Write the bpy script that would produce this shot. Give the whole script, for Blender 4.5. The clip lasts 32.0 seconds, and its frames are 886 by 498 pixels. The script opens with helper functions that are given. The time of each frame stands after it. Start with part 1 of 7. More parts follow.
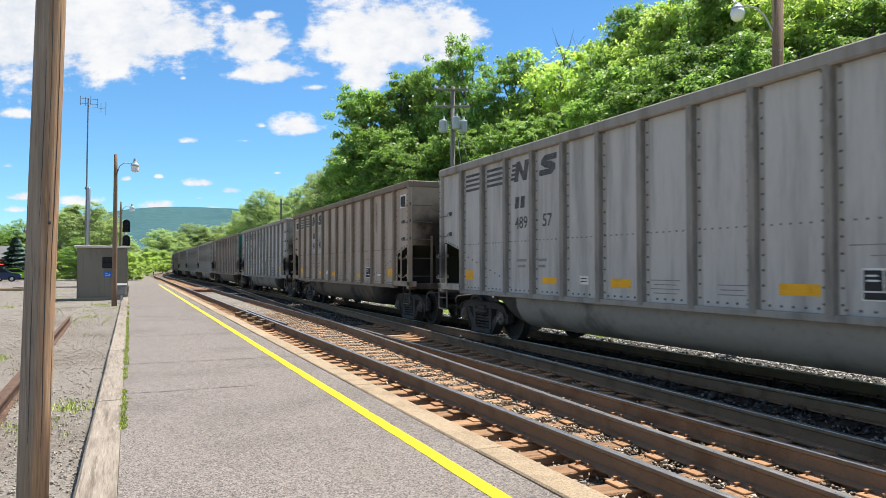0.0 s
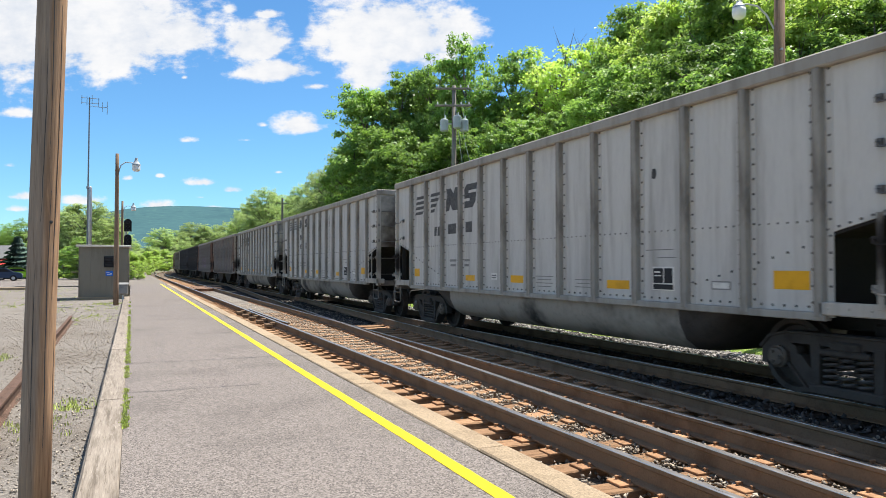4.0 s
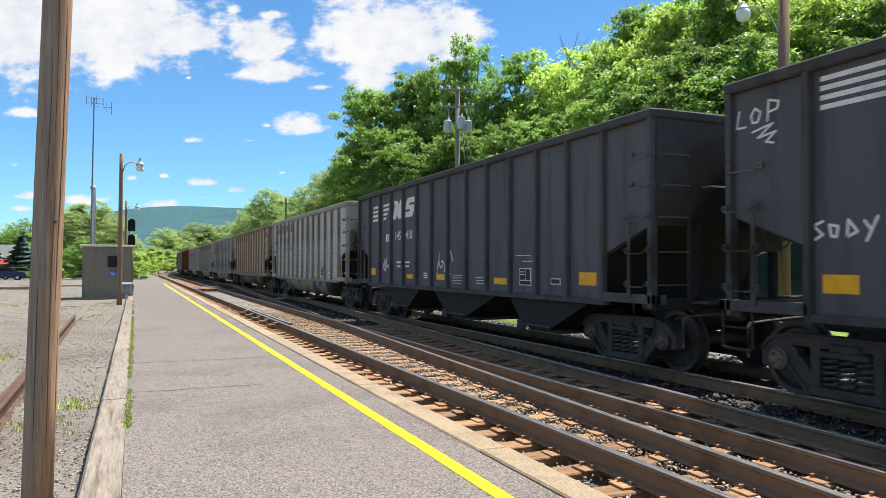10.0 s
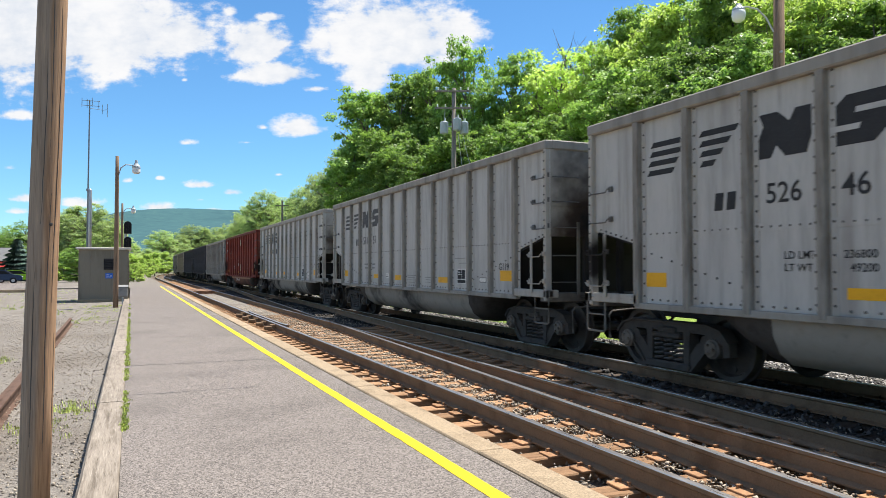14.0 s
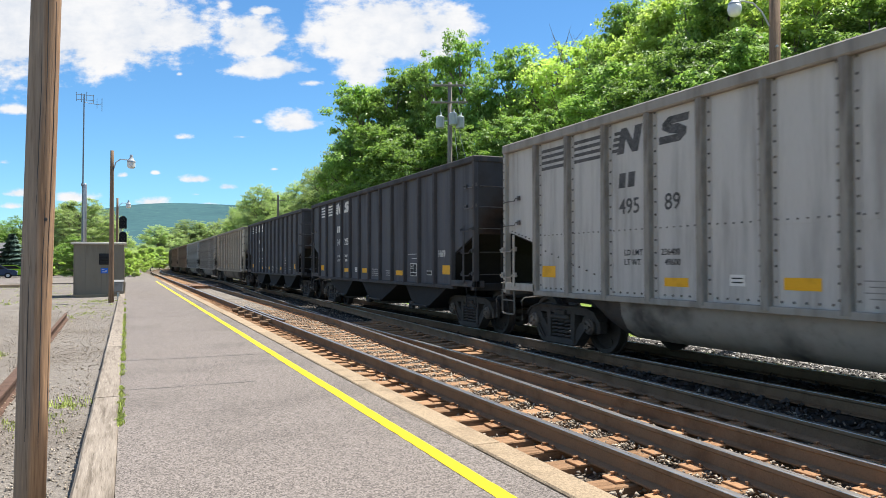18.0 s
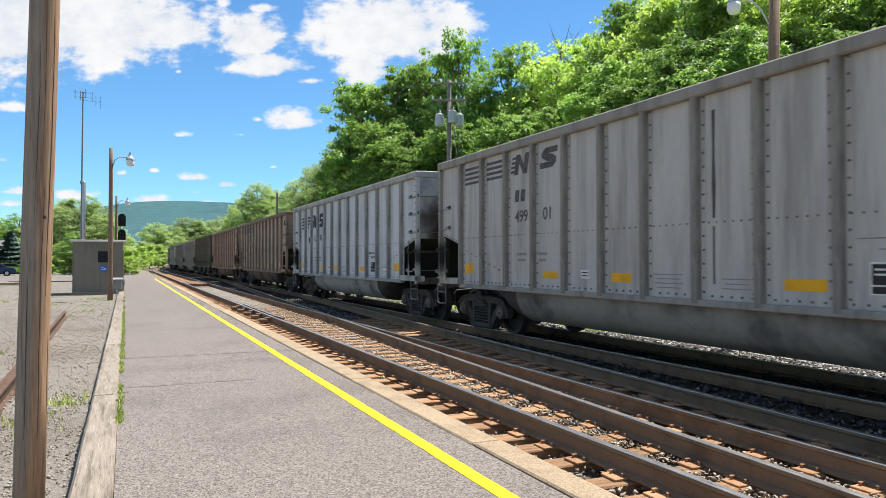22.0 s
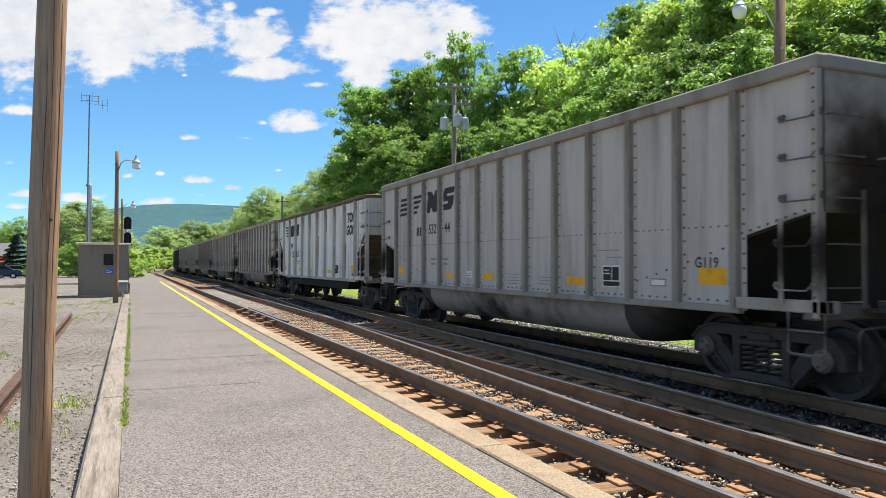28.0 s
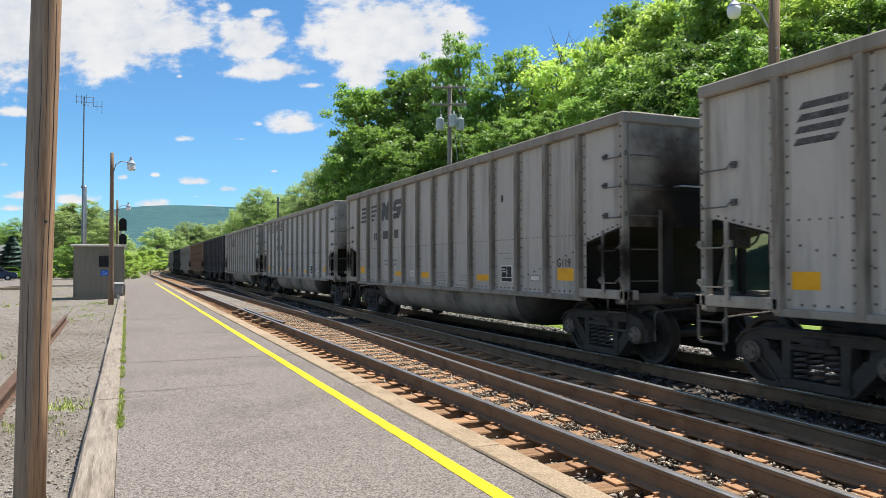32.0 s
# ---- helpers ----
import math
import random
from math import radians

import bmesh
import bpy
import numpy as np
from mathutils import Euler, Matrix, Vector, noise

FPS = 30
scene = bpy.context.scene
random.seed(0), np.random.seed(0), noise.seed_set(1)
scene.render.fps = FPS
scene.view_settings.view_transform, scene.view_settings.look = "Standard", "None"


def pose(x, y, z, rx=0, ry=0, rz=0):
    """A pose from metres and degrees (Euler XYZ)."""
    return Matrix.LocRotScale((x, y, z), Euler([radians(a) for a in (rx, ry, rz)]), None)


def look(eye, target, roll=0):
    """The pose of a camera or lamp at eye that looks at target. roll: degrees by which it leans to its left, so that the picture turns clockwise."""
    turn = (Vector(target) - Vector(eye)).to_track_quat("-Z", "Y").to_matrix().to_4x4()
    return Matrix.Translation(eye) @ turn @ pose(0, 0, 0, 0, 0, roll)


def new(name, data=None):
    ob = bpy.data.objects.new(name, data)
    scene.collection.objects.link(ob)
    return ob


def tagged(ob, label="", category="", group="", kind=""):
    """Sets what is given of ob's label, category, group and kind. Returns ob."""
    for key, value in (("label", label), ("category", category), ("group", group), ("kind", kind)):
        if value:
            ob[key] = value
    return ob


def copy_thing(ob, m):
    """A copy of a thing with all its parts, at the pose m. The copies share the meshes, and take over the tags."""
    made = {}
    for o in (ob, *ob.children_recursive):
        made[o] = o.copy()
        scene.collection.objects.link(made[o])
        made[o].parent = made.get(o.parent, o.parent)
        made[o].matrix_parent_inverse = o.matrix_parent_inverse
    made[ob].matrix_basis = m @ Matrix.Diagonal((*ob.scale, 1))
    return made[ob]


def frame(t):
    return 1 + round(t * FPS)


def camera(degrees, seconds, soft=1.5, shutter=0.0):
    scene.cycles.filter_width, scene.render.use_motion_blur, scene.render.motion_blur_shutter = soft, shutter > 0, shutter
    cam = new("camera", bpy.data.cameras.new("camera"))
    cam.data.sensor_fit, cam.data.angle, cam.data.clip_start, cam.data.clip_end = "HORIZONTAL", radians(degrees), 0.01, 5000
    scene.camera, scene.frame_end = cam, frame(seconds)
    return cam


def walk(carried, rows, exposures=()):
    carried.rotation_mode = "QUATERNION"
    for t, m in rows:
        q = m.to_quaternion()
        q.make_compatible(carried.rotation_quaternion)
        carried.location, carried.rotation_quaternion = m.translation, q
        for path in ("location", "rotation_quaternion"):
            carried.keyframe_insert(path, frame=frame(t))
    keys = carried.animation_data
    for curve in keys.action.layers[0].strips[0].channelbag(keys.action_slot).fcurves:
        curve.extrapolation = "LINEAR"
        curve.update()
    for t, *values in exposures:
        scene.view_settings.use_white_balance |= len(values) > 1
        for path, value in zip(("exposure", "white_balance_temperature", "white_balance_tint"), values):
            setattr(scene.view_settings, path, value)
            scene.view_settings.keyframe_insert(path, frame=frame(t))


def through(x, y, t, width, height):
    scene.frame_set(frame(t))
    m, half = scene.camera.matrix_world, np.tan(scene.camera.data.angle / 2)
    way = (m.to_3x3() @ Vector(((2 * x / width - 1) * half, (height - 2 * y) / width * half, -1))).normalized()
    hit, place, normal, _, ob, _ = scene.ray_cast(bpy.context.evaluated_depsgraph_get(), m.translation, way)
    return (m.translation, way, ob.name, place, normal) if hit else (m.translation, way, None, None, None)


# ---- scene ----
# camera: hand-held at one spot on the platform, it only sways
EYE = (0.0, 0.0, 1.5)
LENS = 63.58
SWAY = [(0, 23.650, 1.411, -0.000), (0.5, 23.673, 1.437, -0.016), (1, 23.651, 1.449, -0.018), (1.5, 23.617, 1.448, -0.093), (2, 23.607, 1.432, -0.165), (2.5, 23.614, 1.401, -0.098), (3, 23.618, 1.368, -0.018), (3.5, 23.597, 1.335, -0.001), (5.5, 23.322, 1.379, 0.056), (6, 23.306, 1.341, -0.022), (6.5, 23.301, 1.330, -0.087), (7, 23.294, 1.343, -0.124), (7.5, 23.274, 1.369, -0.131), (8, 23.251, 1.389, -0.116), (8.5, 23.243, 1.399, -0.102), (9, 23.249, 1.408, -0.125), (9.5, 23.274, 1.414, -0.172), (10, 23.304, 1.427, -0.207), (10.5, 23.323, 1.450, -0.209), (11, 23.350, 1.460, -0.211), (11.5, 23.388, 1.449, -0.210), (12, 23.412, 1.438, -0.201), (12.5, 23.428, 1.446, -0.195), (13, 23.453, 1.475, -0.162), (13.5, 23.495, 1.509, -0.082), (14, 23.556, 1.531, 0.023), (14.5, 23.615, 1.539, 0.083), (16.5, 23.730, 1.296, 0.167), (17, 23.786, 1.209, 0.110), (17.5, 23.832, 1.145, 0.053), (18, 23.871, 1.094, 0.078), (18.5, 23.922, 1.054, 0.113), (19, 23.984, 1.005, 0.106), (19.5, 24.020, 0.960, 0.128), (20, 24.026, 0.952, 0.154), (20.5, 24.009, 0.969, 0.150), (21, 23.981, 0.980, 0.128), (21.5, 23.969, 0.967, 0.106), (22, 23.938, 0.932, 0.039), (22.5, 23.846, 0.908, -0.045), (23, 23.735, 0.904, -0.085), (23.5, 23.658, 0.907, -0.146), (24, 23.616, 0.932, -0.180), (24.5, 23.584, 0.969, -0.132), (25, 23.560, 0.994, -0.059), (25.5, 23.533, 1.020, -0.013), (27.5, 23.507, 1.203, 0.047), (28, 23.563, 1.215, -0.092), (28.5, 23.639, 1.223, -0.135), (29, 23.683, 1.236, -0.012), (29.5, 23.669, 1.255, 0.161), (30, 23.685, 1.272, 0.218), (30.5, 23.757, 1.283, 0.139), (31, 23.832, 1.296, 0.061), (31.5, 23.877, 1.289, 0.068), (32, 23.877, 1.254, 0.117)]
cam = camera(LENS, 32.0, soft=0.75, shutter=0.08)


def aim(yaw, tilt, lean):
    return Matrix.Translation(EYE) @ Matrix.Rotation(radians(-yaw), 4, "Z") @ Matrix.Rotation(radians(90 + tilt), 4, "X") @ Matrix.Rotation(radians(-lean), 4, "Z")


walk(cam, [(t, aim(a, b, c)) for t, a, b, c in SWAY], exposures=[(0, 0.98), (26, 0.97), (28.5, 0.91), (30, 0.84), (32, 0.83)])

# ---- light ----
SUN_UP, SUN_TURN = radians(66), radians(70)      # height over the horizon; turn from +Y towards +X
sun_way = Vector((math.sin(SUN_TURN) * math.cos(SUN_UP), math.cos(SUN_TURN) * math.cos(SUN_UP), math.sin(SUN_UP)))
sun = new("sun", bpy.data.lights.new("sun", "SUN"))
sun.data.energy, sun.data.angle, sun.data.color = 4.8, radians(0.6), (1.0, 0.95, 0.87)
sun.matrix_world = look(sun_way * 300, (0, 0, 0))


class Nodes:
    """Short hand for a node tree."""

    def __init__(self, tree):
        self.tree = tree
        tree.nodes.clear()

    def add(self, kind, inputs=(), out=0):
        n = self.tree.nodes.new(kind)
        for k, v in (inputs.items() if isinstance(inputs, dict) else enumerate(inputs)):
            if v is None:
                continue
            if isinstance(v, bpy.types.NodeSocket):
                self.tree.links.new(v, n.inputs[k])
            else:
                n.inputs[k].default_value = v
        return n.outputs[out] if len(n.outputs) else None

    def math(self, op, *v, clamp=False):
        n = self.tree.nodes.new("ShaderNodeMath")
        n.operation, n.use_clamp = op, clamp
        for k, x in enumerate(v):
            if isinstance(x, bpy.types.NodeSocket):
                self.tree.links.new(x, n.inputs[k])
            else:
                n.inputs[k].default_value = x
        return n.outputs[0]

    def vec(self, op, *v, out=0):
        n = self.tree.nodes.new("ShaderNodeVectorMath")
        n.operation = op
        for k, x in enumerate(v):
            if isinstance(x, bpy.types.NodeSocket):
                self.tree.links.new(x, n.inputs[k])
            else:
                n.inputs[k].default_value = x
        return n.outputs[out]

    def mix(self, fac, a, b, blend="MIX"):
        n = self.tree.nodes.new("ShaderNodeMix")
        n.data_type, n.blend_type, n.clamp_factor = "RGBA", blend, True
        for k, x in ((0, fac), (6, a), (7, b)):
            if isinstance(x, bpy.types.NodeSocket):
                self.tree.links.new(x, n.inputs[k])
            elif k and len(x) == 3:
                n.inputs[k].default_value = (*x, 1)
            else:
                n.inputs[k].default_value = x
        return n.outputs[2]

    def noise(self, where, scale, detail=4.0, rough=0.55):
        n = self.tree.nodes.new("ShaderNodeTexNoise")
        self.tree.links.new(where, n.inputs["Vector"])
        n.inputs["Scale"].default_value, n.inputs["Detail"].default_value, n.inputs["Roughness"].default_value = scale, detail, rough
        return n.outputs[0]

    def ramp(self, fac, lo, hi):
        n = self.tree.nodes.new("ShaderNodeMapRange")
        n.interpolation_type = "SMOOTHSTEP"
        self.tree.links.new(fac, n.inputs[0])
        n.inputs[1].default_value, n.inputs[2].default_value = lo, hi
        return n.outputs[0]


def sky():
    world = bpy.data.worlds.new("sky")
    scene.world = world
    world.use_nodes = True
    n = Nodes(world.node_tree)
    tex = world.node_tree.nodes.new("ShaderNodeTexSky")
    tex.sky_type, tex.sun_disc, tex.sun_elevation, tex.sun_rotation = "NISHITA", False, SUN_UP, SUN_TURN
    tex.altitude, tex.air_density, tex.dust_density, tex.ozone_density = 300, 1.0, 0.0, 3.0
    way = n.add("ShaderNodeTexCoord")
    # a plane of sky that faces along the line of sight at rest
    ya, ti = radians(23.65), radians(1.41)
    ahead = (math.sin(ya) * math.cos(ti), math.cos(ya) * math.cos(ti), math.sin(ti))
    right = (math.cos(ya), -math.sin(ya), 0)
    up = (-math.sin(ya) * math.sin(ti), -math.cos(ya) * math.sin(ti), math.cos(ti))
    d = n.vec("DOT_PRODUCT", way, ahead, out=1)
    front = n.math("MAXIMUM", d, 0.05)
    u = n.math("DIVIDE", n.vec("DOT_PRODUCT", way, right, out=1), front)
    v = n.math("DIVIDE", n.vec("DOT_PRODUCT", way, up, out=1), front)
    uv = n.add("ShaderNodeCombineXYZ", (u, v, 0.0))
    wob = n.noise(uv, 9.0, 6.0, 0.6)
    wob2 = n.noise(n.vec("MULTIPLY", uv, (1.0, 1.9, 1.0)), 34.0, 5.0, 0.6)
    # centre, half width, half height of each cloud, on that plane
    # (and how dense it is)
    clouds = [(-0.60, 0.300, 0.230, 0.138, 1.00), (-0.47, 0.298, 0.161, 0.106, 1.00), (-0.375, 0.297, 0.075, 0.048, 1.00), (-0.30, 0.335, 0.034, 0.025, 0.42),
              (-0.248, 0.326, 0.041, 0.020, 0.62), (-0.262, 0.285, 0.060, 0.050, 1.00), (-0.236, 0.246, 0.075, 0.028, 0.90), (-0.185, 0.226, 0.057, 0.015, 0.39),
              (-0.070, 0.290, 0.132, 0.081, 1.00), (-0.177, 0.288, 0.063, 0.025, 0.57), (-0.105, 0.245, 0.052, 0.069, 0.82), (0.01, 0.305, 0.057, 0.044, 0.82),
              (-0.200, 0.170, 0.048, 0.025, 0.77), (-0.255, 0.172, 0.018, 0.010, 0.29), (-0.275, 0.151, 0.040, 0.009, 0.24), (-0.361, 0.151, 0.030, 0.013, 0.34), (-0.339, 0.092, 0.044, 0.014, 0.59),
              (-0.297, 0.081, 0.032, 0.013, 0.59), (-0.341, 0.071, 0.021, 0.009, 0.29), (-0.402, 0.060, 0.044, 0.015, 0.59), (-0.327, 0.056, 0.057, 0.011, 0.49), (-0.596, 0.189, 0.046, 0.015, 0.59),
              (-0.142, 0.129, 0.030, 0.018, 0.49), (-0.610, 0.116, 0.025, 0.013, 0.44), (-0.588, 0.073, 0.039, 0.015, 0.59), (-0.51, 0.066, 0.052, 0.016, 0.59), (-0.596, 0.055, 0.034, 0.011, 0.49),
              (-0.232, 0.106, 0.015, 0.007, 0.39), (-0.442, 0.098, 0.014, 0.009, 0.44), (-0.398, 0.101, 0.011, 0.007, 0.44), (-0.363, 0.239, 0.016, 0.010, 0.29), (-0.405, 0.243, 0.023, 0.007, 0.24)]
    best = None
    for cu, cv, ru, rv, dense in clouds:
        e = n.vec("MULTIPLY", n.vec("SUBTRACT", uv, (cu, cv, 0)), (1 / ru, 1 / rv, 0))
        e = n.vec("MAXIMUM", e, n.vec("MULTIPLY", e, (-1.0, -1.7, 0)))      # flatter below
        e = n.math("SUBTRACT", dense, n.vec("LENGTH", e, out=1))
        best = e if best is None else n.math("MAXIMUM", best, e)
    puff = n.math("ADD", n.math("MULTIPLY", n.math("SUBTRACT", wob, 0.5), 1.9), n.math("MULTIPLY", n.math("SUBTRACT", wob2, 0.5), 1.05))
    seen = n.ramp(n.math("ADD", n.math("MAXIMUM", best, -0.9), puff), -0.04, 0.42)
    seen = n.math("MULTIPLY", seen, n.ramp(d, 0.5, 0.62))
    # fair-weather clouds over the unseen rest of the sky, added to whiten the fill
    rest = n.noise(n.vec("MULTIPLY", way, (1.0, 1.0, 2.2)), 2.6, 6.0, 0.6)
    rest = n.math("MULTIPLY", n.ramp(rest, 0.48, 0.64), n.ramp(n.math("MULTIPLY", d, -1.0), -0.62, -0.5))
    mask = n.math("MAXIMUM", seen, rest)
    white = n.mix(n.ramp(n.math("ADD", wob, n.math("MULTIPLY", wob2, 0.5)), 0.45, 0.95), (3.6, 3.9, 4.4), (4.95, 4.95, 5.0))
    col = n.mix(mask, n.mix(1.0, tex.outputs[0], (0.44, 0.69, 0.83), "MULTIPLY"), white)
    bg = n.add("ShaderNodeBackground", (col, SKY_STRENGTH))
    n.add("ShaderNodeOutputWorld", (bg,))


SKY_STRENGTH = 0.1
sky()

# ---- materials ----
MATS = {}


def surface(name, base, rough=0.8, metal=0.0, grain=(30.0, 0.25), stain=(2.0, 0.3), dark=None, light=None, bump=0.3, bump_scale=60.0,
            stretch=(1, 1, 1), own=False, gain=0.0, random=0.0, islands=0.0, spec=0.2, height=0.01, speck=None, runs=None, cloud=None, facing=None, smudge=None):
    """A procedural surface: a base colour with fine grain and broad stains, and fine relief.
    own: the colour comes from the object's own colour; random, islands: how far single objects or pieces differ."""
    m = bpy.data.materials.new(name)
    m.use_nodes = True
    n = Nodes(m.node_tree)
    at = n.add("ShaderNodeTexCoord", out=3)
    info = m.node_tree.nodes.new("ShaderNodeObjectInfo")
    seed = info.outputs["Alpha"] if own else info.outputs["Random"]
    shift = n.math("MULTIPLY", seed, 37.0)
    at = n.vec("ADD", at, n.add("ShaderNodeCombineXYZ", (shift, shift, shift)))
    st = n.vec("MULTIPLY", at, stretch)
    fine = n.noise(st, grain[0], 5.0, 0.65)
    broad = n.noise(st, stain[0], 4.0, 0.6)
    col = info.outputs["Color"] if own else (*base, 1)
    if gain:
        col = n.mix(1.0, col, (gain, gain * 1.03, gain * 1.08), "MULTIPLY")
    if dark is None:
        dark_c = n.mix(1.0, col, (0.45, 0.43, 0.42), "MULTIPLY")
    else:
        dark_c = (*dark, 1)
    if light is None:
        light_c = n.mix(1.0, col, (1.35, 1.33, 1.3), "MULTIPLY")
    else:
        light_c = (*light, 1)
    c = n.mix(n.math("MULTIPLY", n.ramp(broad, 0.45, 0.72), stain[1] * 2, clamp=True), col, dark_c)
    c = n.mix(n.math("MULTIPLY", n.ramp(fine, 0.5, 0.8), grain[1] * 2, clamp=True), c, light_c)
    c = n.mix(n.math("MULTIPLY", n.ramp(n.math("SUBTRACT", 1.0, fine), 0.5, 0.8), grain[1] * 2, clamp=True), c, dark_c)
    if runs:
        run = n.noise(n.vec("MULTIPLY", at, (1.0, 1.0, 0.07)), runs[0], 4.0, 0.65)
        c = n.mix(n.math("MULTIPLY", n.ramp(run, 0.48, 0.75), runs[1], clamp=True), c, runs[2])
        run = n.noise(n.vec("MULTIPLY", at, (1.0, 1.0, 0.25)), runs[0] * 0.35, 5.0, 0.7)
        c = n.mix(n.math("MULTIPLY", n.ramp(run, 0.5, 0.72), runs[1] * 0.8, clamp=True), c, dark_c)
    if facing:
        # sunlit side put into the colour: one side made lighter and warmer
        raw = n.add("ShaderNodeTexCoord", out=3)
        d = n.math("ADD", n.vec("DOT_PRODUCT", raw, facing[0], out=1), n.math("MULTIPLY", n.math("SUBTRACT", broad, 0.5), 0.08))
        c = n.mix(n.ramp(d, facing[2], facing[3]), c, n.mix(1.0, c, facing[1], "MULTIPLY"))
    if cloud:
        # soot blown round one spot of the car's end
        raw = n.add("ShaderNodeTexCoord", out=3)
        d = n.vec("LENGTH", n.vec("MULTIPLY", n.vec("SUBTRACT", raw, cloud[0]), cloud[1]), out=1)
        d = n.math("ADD", d, n.math("MULTIPLY", n.math("SUBTRACT", n.noise(at, 1.6, 4.0), 0.5), 1.4))
        c = n.mix(n.ramp(n.math("SUBTRACT", 1.0, d), -0.55, 0.25), c, (0.055, 0.036, 0.026))
        c = n.mix(n.ramp(n.math("SUBTRACT", 1.0, d), 0.05, 0.6), c, (0.012, 0.011, 0.011))
    if smudge:
        # soot and coal dust round the sloping ends, heavier on some cars
        raw = n.add("ShaderNodeTexCoord", out=3)
        d = n.vec("LENGTH", n.vec("MULTIPLY", n.vec("SUBTRACT", n.vec("ABSOLUTE", raw), (0, smudge[0], smudge[1])), (0, smudge[2], smudge[3])), out=1)
        d = n.math("ADD", d, n.math("MULTIPLY", n.math("SUBTRACT", n.noise(at, 2.2, 5.0, 0.6), 0.5), 1.1))
        f = n.math("MULTIPLY", n.ramp(n.math("SUBTRACT", 1.0, d), -0.15, 0.6), n.ramp(seed, 0.0, 0.7))
        c = n.mix(f, c, (0.030, 0.025, 0.022))
    if speck:
        cell = m.node_tree.nodes.new("ShaderNodeTexVoronoi")
        m.node_tree.links.new(at, cell.inputs["Vector"])
        cell.inputs["Scale"].default_value = speck[0]
        tone = n.add("ShaderNodeSeparateColor", (cell.outputs["Color"],))
        k = n.math("ADD", n.math("MULTIPLY", tone, speck[1] * 2), 1 - speck[1])
        c = n.mix(1.0, c, n.add("ShaderNodeCombineXYZ", (k, k, k)), "MULTIPLY")
    if random:
        k = n.math("ADD", n.math("MULTIPLY", info.outputs["Random"], random * 2), 1 - random)
        c = n.mix(1.0, c, n.add("ShaderNodeCombineXYZ", (k, k, k)), "MULTIPLY")
    if islands:
        r = n.add("ShaderNodeNewGeometry", out="Random Per Island")
        k = n.math("ADD", n.math("MULTIPLY", r, islands * 2), 1 - islands)
        c = n.mix(1.0, c, n.add("ShaderNodeCombineXYZ", (k, k, k)), "MULTIPLY")
    p = m.node_tree.nodes.new("ShaderNodeBsdfPrincipled")
    m.node_tree.links.new(c, p.inputs["Base Color"])
    m.node_tree.links.new(n.math("ADD", n.math("MULTIPLY", fine, 0.25), rough - 0.125, clamp=True), p.inputs["Roughness"])
    p.inputs["Metallic"].default_value = metal
    p.inputs["Specular IOR Level"].default_value = spec
    if bump:
        b = m.node_tree.nodes.new("ShaderNodeBump")
        b.inputs["Strength"].default_value, b.inputs["Distance"].default_value = bump, height
        m.node_tree.links.new(n.noise(st, bump_scale, 3.0, 0.6), b.inputs["Height"])
        m.node_tree.links.new(b.outputs[0], p.inputs["Normal"])
    n.add("ShaderNodeOutputMaterial", (p.outputs[0],))
    MATS[name] = m
    return m


def foliage(name, base, light, through=0.35):
    m = bpy.data.materials.new(name)
    m.use_nodes = True
    n = Nodes(m.node_tree)
    info = m.node_tree.nodes.new("ShaderNodeObjectInfo")
    r = n.add("ShaderNodeNewGeometry", out="Random Per Island")
    at = n.add("ShaderNodeTexCoord", out=3)
    broad = n.noise(at, 0.9, 3.0)
    c = n.mix(n.math("MULTIPLY", n.math("ADD", r, broad), 0.5), base, light)
    k = n.math("ADD", n.math("MULTIPLY", info.outputs["Random"], 0.45), 0.9)
    c = n.mix(1.0, c, n.add("ShaderNodeCombineXYZ", (k, k, n.math("MULTIPLY", k, 0.9))), "MULTIPLY")
    p = m.node_tree.nodes.new("ShaderNodeBsdfPrincipled")
    m.node_tree.links.new(c, p.inputs["Base Color"])
    p.inputs["Roughness"].default_value = 0.5
    p.inputs["Specular IOR Level"].default_value = 0.35
    t = n.add("ShaderNodeBsdfTranslucent", (n.mix(1.0, c, (1.2, 1.25, 0.8), "MULTIPLY"),))
    s = n.add("ShaderNodeMixShader", (through, p.outputs[0], t))
    n.add("ShaderNodeOutputMaterial", (s,))
    MATS[name] = m
    return m


surface("asphalt", (0.172, 0.150, 0.134), 0.9, grain=(42, 0.40), stain=(0.7, 0.30), dark=(0.11, 0.096, 0.086), light=(0.27, 0.24, 0.215), bump=0.9, bump_scale=75, height=0.006, speck=(105, 0.62))
surface("gravel", (0.188, 0.168, 0.145), 0.95, grain=(26, 0.30), stain=(0.45, 0.34), dark=(0.115, 0.094, 0.074), light=(0.28, 0.255, 0.222), bump=0.9, bump_scale=55, height=0.012, speck=(62, 0.34))
surface("grey_gravel", (0.25, 0.235, 0.215), 0.95, grain=(22, 0.4), stain=(1.0, 0.3), bump=1.0, bump_scale=40, height=0.03, speck=(30, 0.5))
surface("grey_stones", (0.34, 0.32, 0.295), 0.9, grain=(40, 0.3), stain=(3, 0.3), islands=0.5, bump=0.3)
surface("ballast", (0.15, 0.115, 0.085), 0.95, grain=(14, 0.4), stain=(1.2, 0.3), bump=1.0, bump_scale=30, height=0.05, speck=(26, 0.6))
surface("stones", (0.29, 0.25, 0.20), 0.9, grain=(40, 0.3), stain=(3, 0.3), islands=0.5, bump=0.3)
surface("concrete", (0.325, 0.25, 0.165), 0.9, grain=(60, 0.30), stain=(2.5, 0.25), bump=0.7, bump_scale=80, random=0.1, speck=(90, 0.22))
